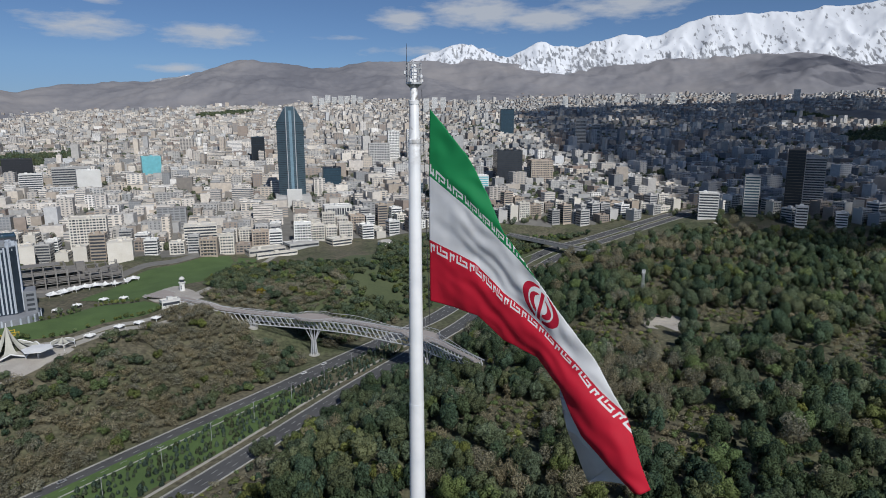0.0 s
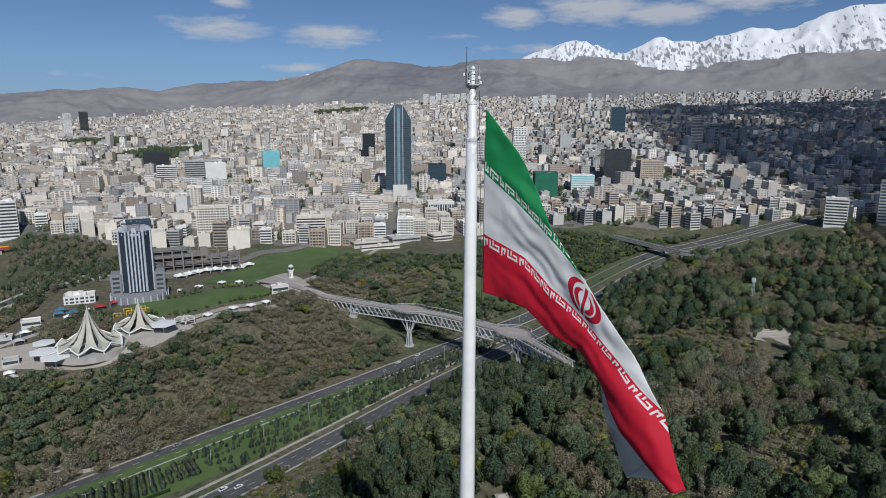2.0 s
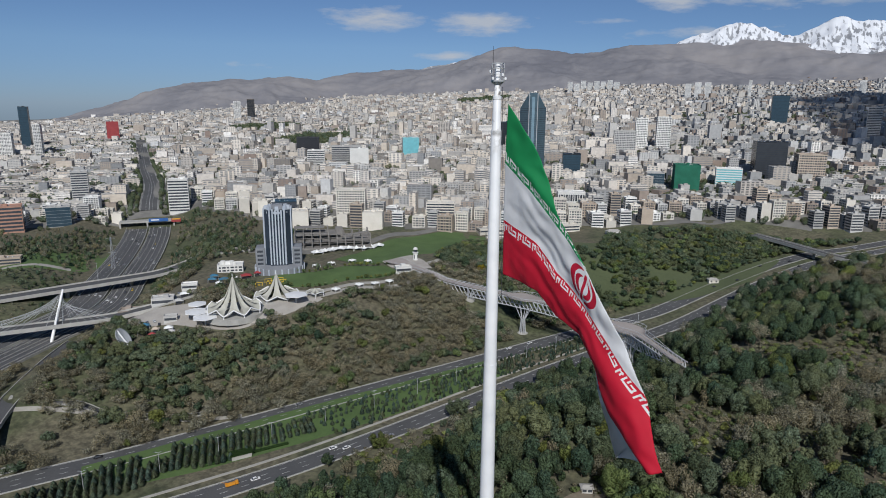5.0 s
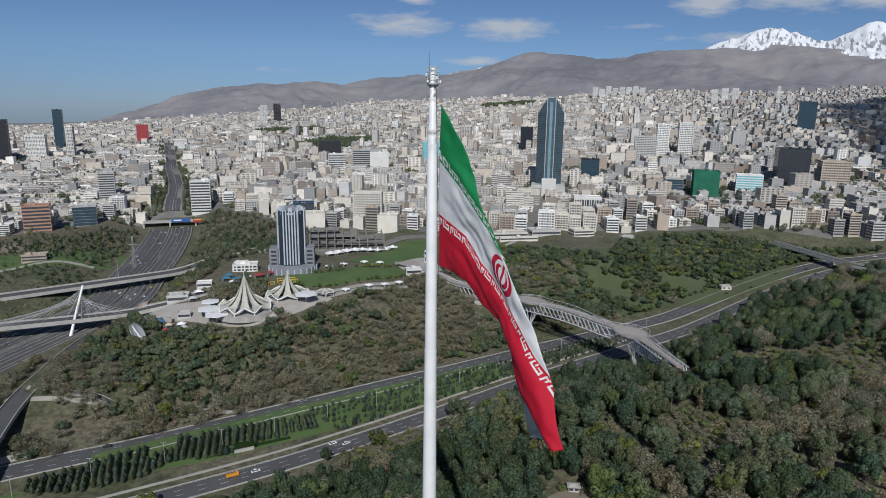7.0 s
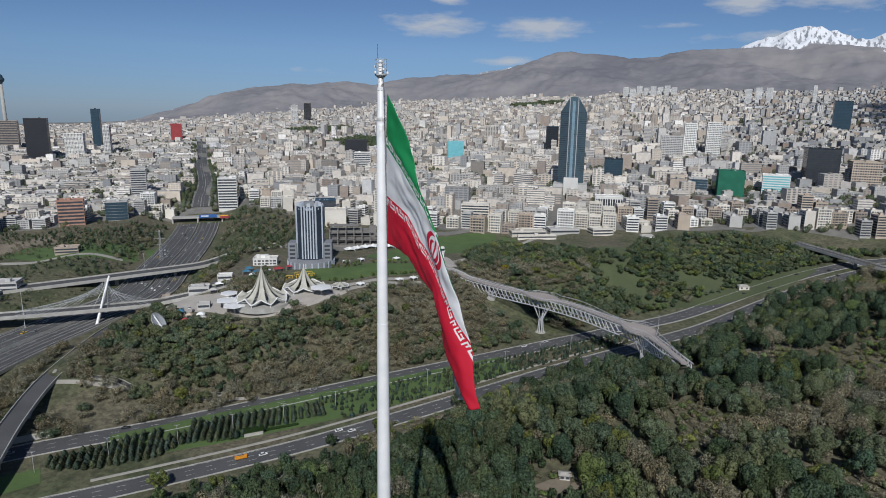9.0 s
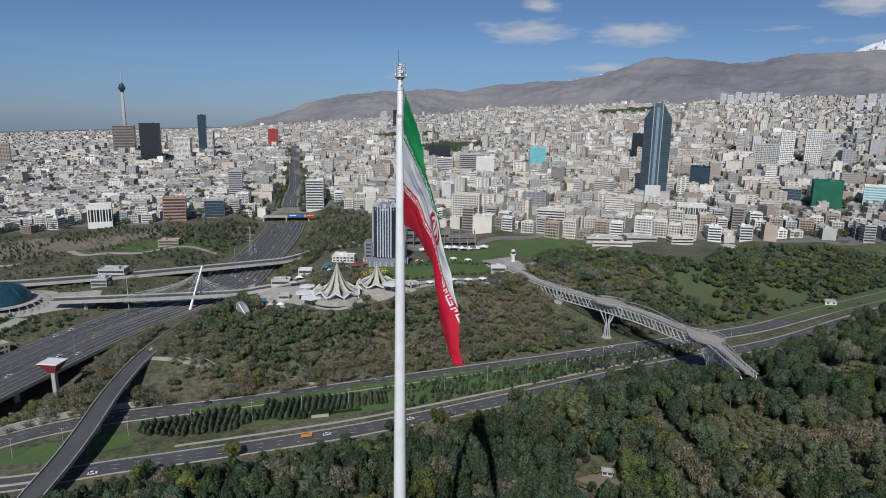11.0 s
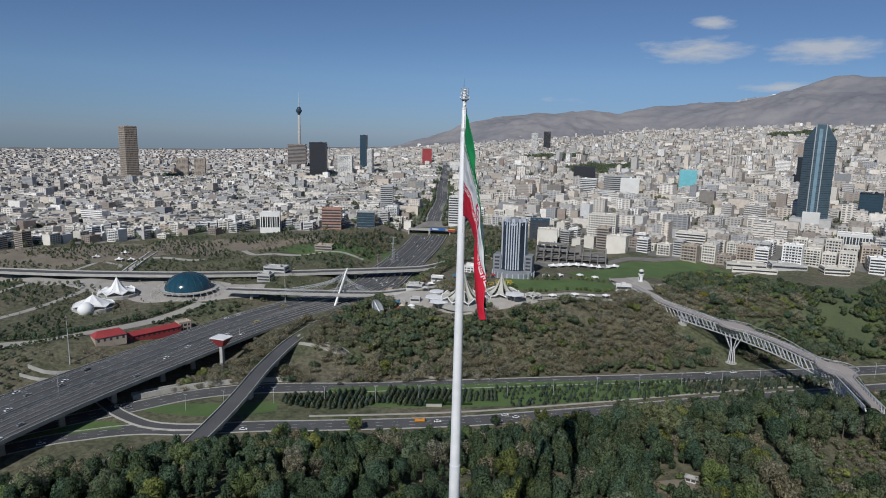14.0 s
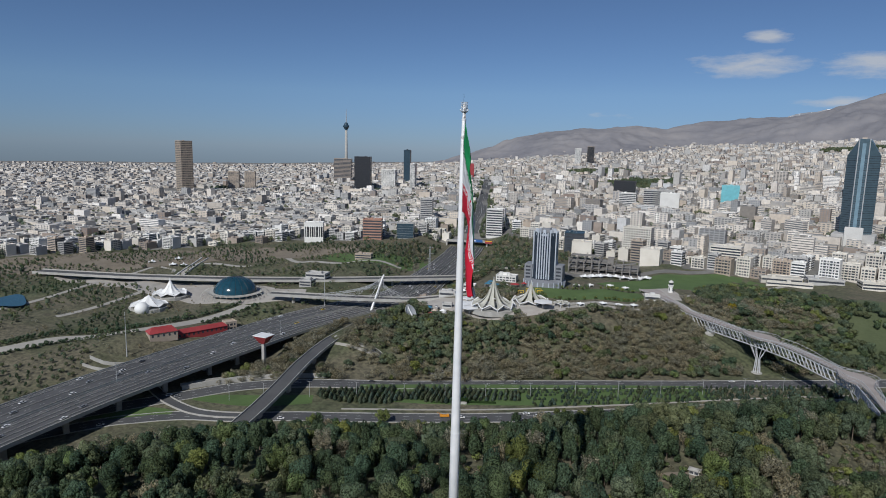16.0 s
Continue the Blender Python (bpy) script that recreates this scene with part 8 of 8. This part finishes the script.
for line_, offs_, n_, zf_ in ((along(FAR_LINE), (-4.6, 0, 4.6), 24, None), (along(NEAR_LINE), (-4, 0, 4), 16, None), (along(shifted(refine(EXPRESS[:12], 12), 14.2), .3, express_z), (-9.6, -4.8, 0, 4.8, 9.6), 46, 1), (along(shifted(refine(EXPRESS[:12], 12), -14.2), .3, express_z), (-9.6, -4.8, 0, 4.8, 9.6), 46, 1)):
    t_ = np.gradient(line_[:, :2], axis=0)
    t_ /= np.linalg.norm(t_, axis=1)[:, None]
    used = set()
    for _ in range(n_):
        k_ = int(rng.integers(6, len(line_) - 4))
        o_ = offs_[rng.integers(0, len(offs_))]
        if (k_, o_) in used or (k_ + 1, o_) in used or (k_ - 1, o_) in used:
            continue
        used.add((k_, o_))
        p_ = CARS[rng.choice(4, p=[.62, .18, .14, .06])]
        x_, y_ = line_[k_, 0] - t_[k_, 1] * o_, line_[k_, 1] + t_[k_, 0] * o_
        copy_thing(p_, pose(x_, y_, line_[k_, 2] + .02, 0, 0, math.degrees(math.atan2(t_[k_, 1], t_[k_, 0]))))

th_ = thing("work_truck", pose(-166, 121, float(road_z(121)) + .15, 0, 0, 55) @ Matrix.Scale(.72, 4), "orange road-works truck standing at the kerb", "truck")
M_TRUCK = surface("orange_paint", (0.62, 0.24, 0.02), (0.70, 0.30, 0.03), .3, 3, .4)
part("cab", box(bmesh.new(), 2.2, -1.15, .7, 4.2, 1.15, 3.0, .15), M_TRUCK, th_)
part("windscreen", box(bmesh.new(), 4.1, -1.0, 1.8, 4.26, 1.0, 2.8, .03), G_DARK, th_)
part("load_bed", box(bmesh.new(), -4.2, -1.2, .9, 2.0, 1.2, 2.3, .08), M_TRUCK, th_)
part("boom", tube(bmesh.new(), (-1, 0, 2.2), (-6.5, .5, 4.2), .22, .14, 8), M_TRUCK, th_)
for sx_ in (-3, -1.8, 3):
    for sy_ in (-1, 1):
        part("wheel", tube(bmesh.new(), (sx_, sy_ * 1.2, .5), (sx_, sy_ * .85, .5), .5, sides=12), M_DARK, th_)
th_ = thing("median_hut", pose(-179, 143, g(-179, 143), 0, 0, 52), "low concrete pump house with a flat roof on the median", "hut")
part("wall", box(bmesh.new(), -5, -2.4, -1, 5, 2.4, 2.6), M_CONCRETE, th_)
part("roof_slab", box(bmesh.new(), -5.8, -3, 2.6, 5.8, 3, 3.0, .05), M_HEDGE, th_, "grassed flat roof")
part("doorway", box(bmesh.new(), -5.06, -.7, 0, -4.98, .7, 2.1), M_DARK, th_)
for x_, y_ in ((-185, 135), (-170, 156)):
    th_ = thing("hedge", pose(x_, y_, g(x_, y_), 0, 0, 52), "clipped low green hedge on the median", "hedge")
    part("clipped_top", box(bmesh.new(), -9, -.8, -.3, 9, .8, 1.2, .2), M_HEDGE, th_)
th_ = thing("road_sign", pose(-42, 262, g(-42, 262), 0, 0, 118), "green overhead direction sign beside the wooded slope", "sign")
part("panel", box(bmesh.new(), -3.5, -.1, 4.5, 3.5, .1, 8, .05), surface("sign_green", (0.01, 0.16, 0.10), (0.02, 0.22, 0.14), .3, 3, .4), th_)
for sx_ in (-2.5, 2.5):
    part("post", tube(bmesh.new(), (sx_, 0, -1), (sx_, 0, 4.6), .14, sides=8), M_STEEL, th_)
    part("text_bar", box(bmesh.new(), sx_ * .5 - .9, -.13, 6.6, sx_ * .5 + .9, -.11, 7.0), M_PAINT, th_)
v_, f_ = strip(np.column_stack([shifted(refine(FAR_LINE[2:6], 6), 11.5), road_z(refine(FAR_LINE[2:6], 6)[:, 1])]), [.5, -.5, -.5, .5], [-1, -1, 3.2, 3.2], True)
tagged(obj("retaining_wall", v_, f_, M_CONCRETE), "pale concrete retaining wall along the carriageway", "wall", kind="structure")
# piers of the elevated expressway and its ramp
for k_, (x_, y_) in enumerate(refine(EXPRESS[1:5], 30)):
    for o_ in (-18, -6, 6, 18):
        part("pier_shaft", box(bmesh.new(), -1.1, -1.6, -8, 1.1, 1.6, 8 - g(x_ + o_, y_), .15), M_CONCRETE, thing("bridge_pier", pose(x_ + o_, y_, g(x_ + o_, y_), 0, 0, 10), "square concrete pier under the expressway", "pier", "piers of the expressway"))
for x_, y_, z_ in ((-232, 24, 5.0), (-262, 56, 7.2), (-300, 93, 7.8), (-330, 127, 7.8)):
    zz_ = g(x_, y_)
    part("pier_shaft", box(bmesh.new(), -1, -2.4, -6, 1, 2.4, max(.2, z_ - zz_), .15), M_CONCRETE, thing("bridge_pier", pose(x_, y_, zz_, 0, 0, 46), "broad concrete pier under the ramp", "pier", "piers of the ramp"))
q_ = refine([(-326, -20), (-305, -18), (-288, -15), (-265, -7), (-250, 5), (-240, 17)], 5)
road("road_slip", np.column_stack([q_, ground_z(q_[:, 0], q_[:, 1]) + .4]), 7, M_ASPHALT, "curved asphalt slip road from under the expressway", 0.7, 1.2)
drape("lawn", [(-290, 0), (-276, 14), (-258, 34), (-240, 64)], [8, 17, 19, 14], M_LAWN, "grass island between carriageway and slip road", 0.12, category="lawn", thick=1.0)
drape("lawn", [(-292, -66), (-289, -46), (-282, -29), (-272, -19)], [8, 13, 14, 5], M_LAWN, "grass island below the expressway", 0.12, category="lawn", thick=1.0)
for l_, z_ in (([(-381, -56), (-373, -46), (-369, -32), (-370, -20)], 2.2), ([(-388, -50), (-380, -42), (-376, -30), (-377, -18)], 2.6)):
    q_ = refine(l_, 4)
    v_, f_ = strip(np.column_stack([q_, ground_z(q_[:, 0], q_[:, 1])]), [.35, -.35, -.35, .35], [-2, -2, z_, z_], True)
    tagged(obj("retaining_wall", v_, f_, M_CONCRETE), "curved pale garden wall below the drive", "wall", kind="structure")
q_ = refine(FAR_LINE[2:5], 6)
v_, f_ = strip(np.column_stack([shifted(q_, 19), ground_z(shifted(q_, 19)[:, 0], shifted(q_, 19)[:, 1])]), [.5, -.5, -.5, .5], [-3, -3, 2.4, 2.4], True)
tagged(obj("retaining_wall", v_, f_, M_CONCRETE), "upper pale concrete retaining wall above the carriageway", "wall", kind="structure")
# cars standing beside the forecourt
for k_, (x_, y_) in enumerate(((-338, 226), (-334, 229), (-330, 232), (-322, 229), (-300, 219), (-296, 222), (-345, 268), (-352, 278), (-360, 300))):
    copy_thing(CARS[(0, 1, 0, 2, 0, 0, 2, 1, 0)[k_]], pose(x_, y_, g(x_, y_) + .3, 0, 0, 130 + 7 * (k_ % 3)))

for p_ in CARS:
    for o_ in (*p_.children_recursive, p_):
        bpy.data.objects.remove(o_)

# ---- cumulus added out of view, to shade the northern quarters and patches on the hills ----
def cloud(spots, label, clear):
    """Flattened billows side by side: x, y, z and radius of each."""
    bm = bmesh.new()
    for x, y, z, R in spots:
        bmesh.ops.create_icosphere(bm, subdivisions=2, radius=R, matrix=Matrix.Translation((x, y, z)) @ Matrix.Diagonal((1, 1, .4, 1)))
    for v in bm.verts:
        v.co += Vector((noise.noise(v.co * .009), noise.noise(v.co * .009 + Vector((9, 0, 0))), noise.noise(v.co * .009 + Vector((0, 9, 0))))) * 45
    m = surface("cloud_vapour", (0.82, 0.83, 0.85), (0.9, 0.9, 0.92), 0.004, 0.03, 1.0)
    # thin vapour lets part of the sunlight through
    n, l = m.node_tree.nodes, m.node_tree.links
    mist, mx = n.new("ShaderNodeBsdfTransparent"), n.new("ShaderNodeMixShader")
    mx.inputs[0].default_value = clear
    l.new(n["Principled BSDF"].outputs[0], mx.inputs[1])
    l.new(mist.outputs[0], mx.inputs[2])
    l.new(mx.outputs[0], n["Material Output"].inputs["Surface"])
    return tagged(from_bm("cloud", bm, m, None, "", True), label, "cloud", kind="structure")


def overhead(x, y, z, h):
    """The place in the air from which a cloud shades (x, y, z)."""
    q = Vector((x, y, z)) + SUN * (h / SUN.z)
    return q.x, q.y, q.z


rng = np.random.default_rng(61)
cx_, cy_ = np.meshgrid(np.arange(150, 1900, 105), np.arange(660, 2960, 105))
cx_, cy_ = cx_.ravel() + rng.uniform(-30, 30, cx_.size), cy_.ravel() + rng.uniform(-30, 30, cx_.size)
# the unseen billows follow the outline of the shade wanted on the ground
edge_ = np.interp(cy_, [650, 720, 909, 1150, 1370, 1820, 2560, 2850, 3000], [400, 395, 430, 380, 320, 285, 285, 360, 420])
m_ = (cx_ > edge_) & (cx_ < 900 + 0.45 * cy_) & (np.hypot(cx_ - 1200, (cy_ - 1850) * 1.6) > 230) & (np.hypot(cx_ - 640, (cy_ - 2200) * 2.2) > 150) & (rng.random(len(cx_)) < 0.93)
cloud([(*overhead(x_, y_, float(ground_z(x_, y_)) + 12, 1000), rng.uniform(78, 105)) for x_, y_ in zip(cx_[m_], cy_[m_])], "broad unseen white cumulus cloud placed to shade the northern city", 0.50)
for yaw_, r_, z_, R_ in ((-28, 4350, 440, 190), (-33, 4200, 420, 200)):
    a_ = radians(yaw_)
    cloud([overhead(60 - r_ * math.sin(a_) + R_ * u_, -95 + r_ * math.cos(a_) + R_ * v_, z_, 1000) + (R_ * w_,) for u_, v_, w_ in ((0, 0, .9), (1.0, .3, .7), (-1.1, -.4, .6), (-.5, .9, .6), (1.9, -.2, .45), (.4, -.8, .5))], "small unseen white cumulus cloud placed to shade the mountains", 0.8)
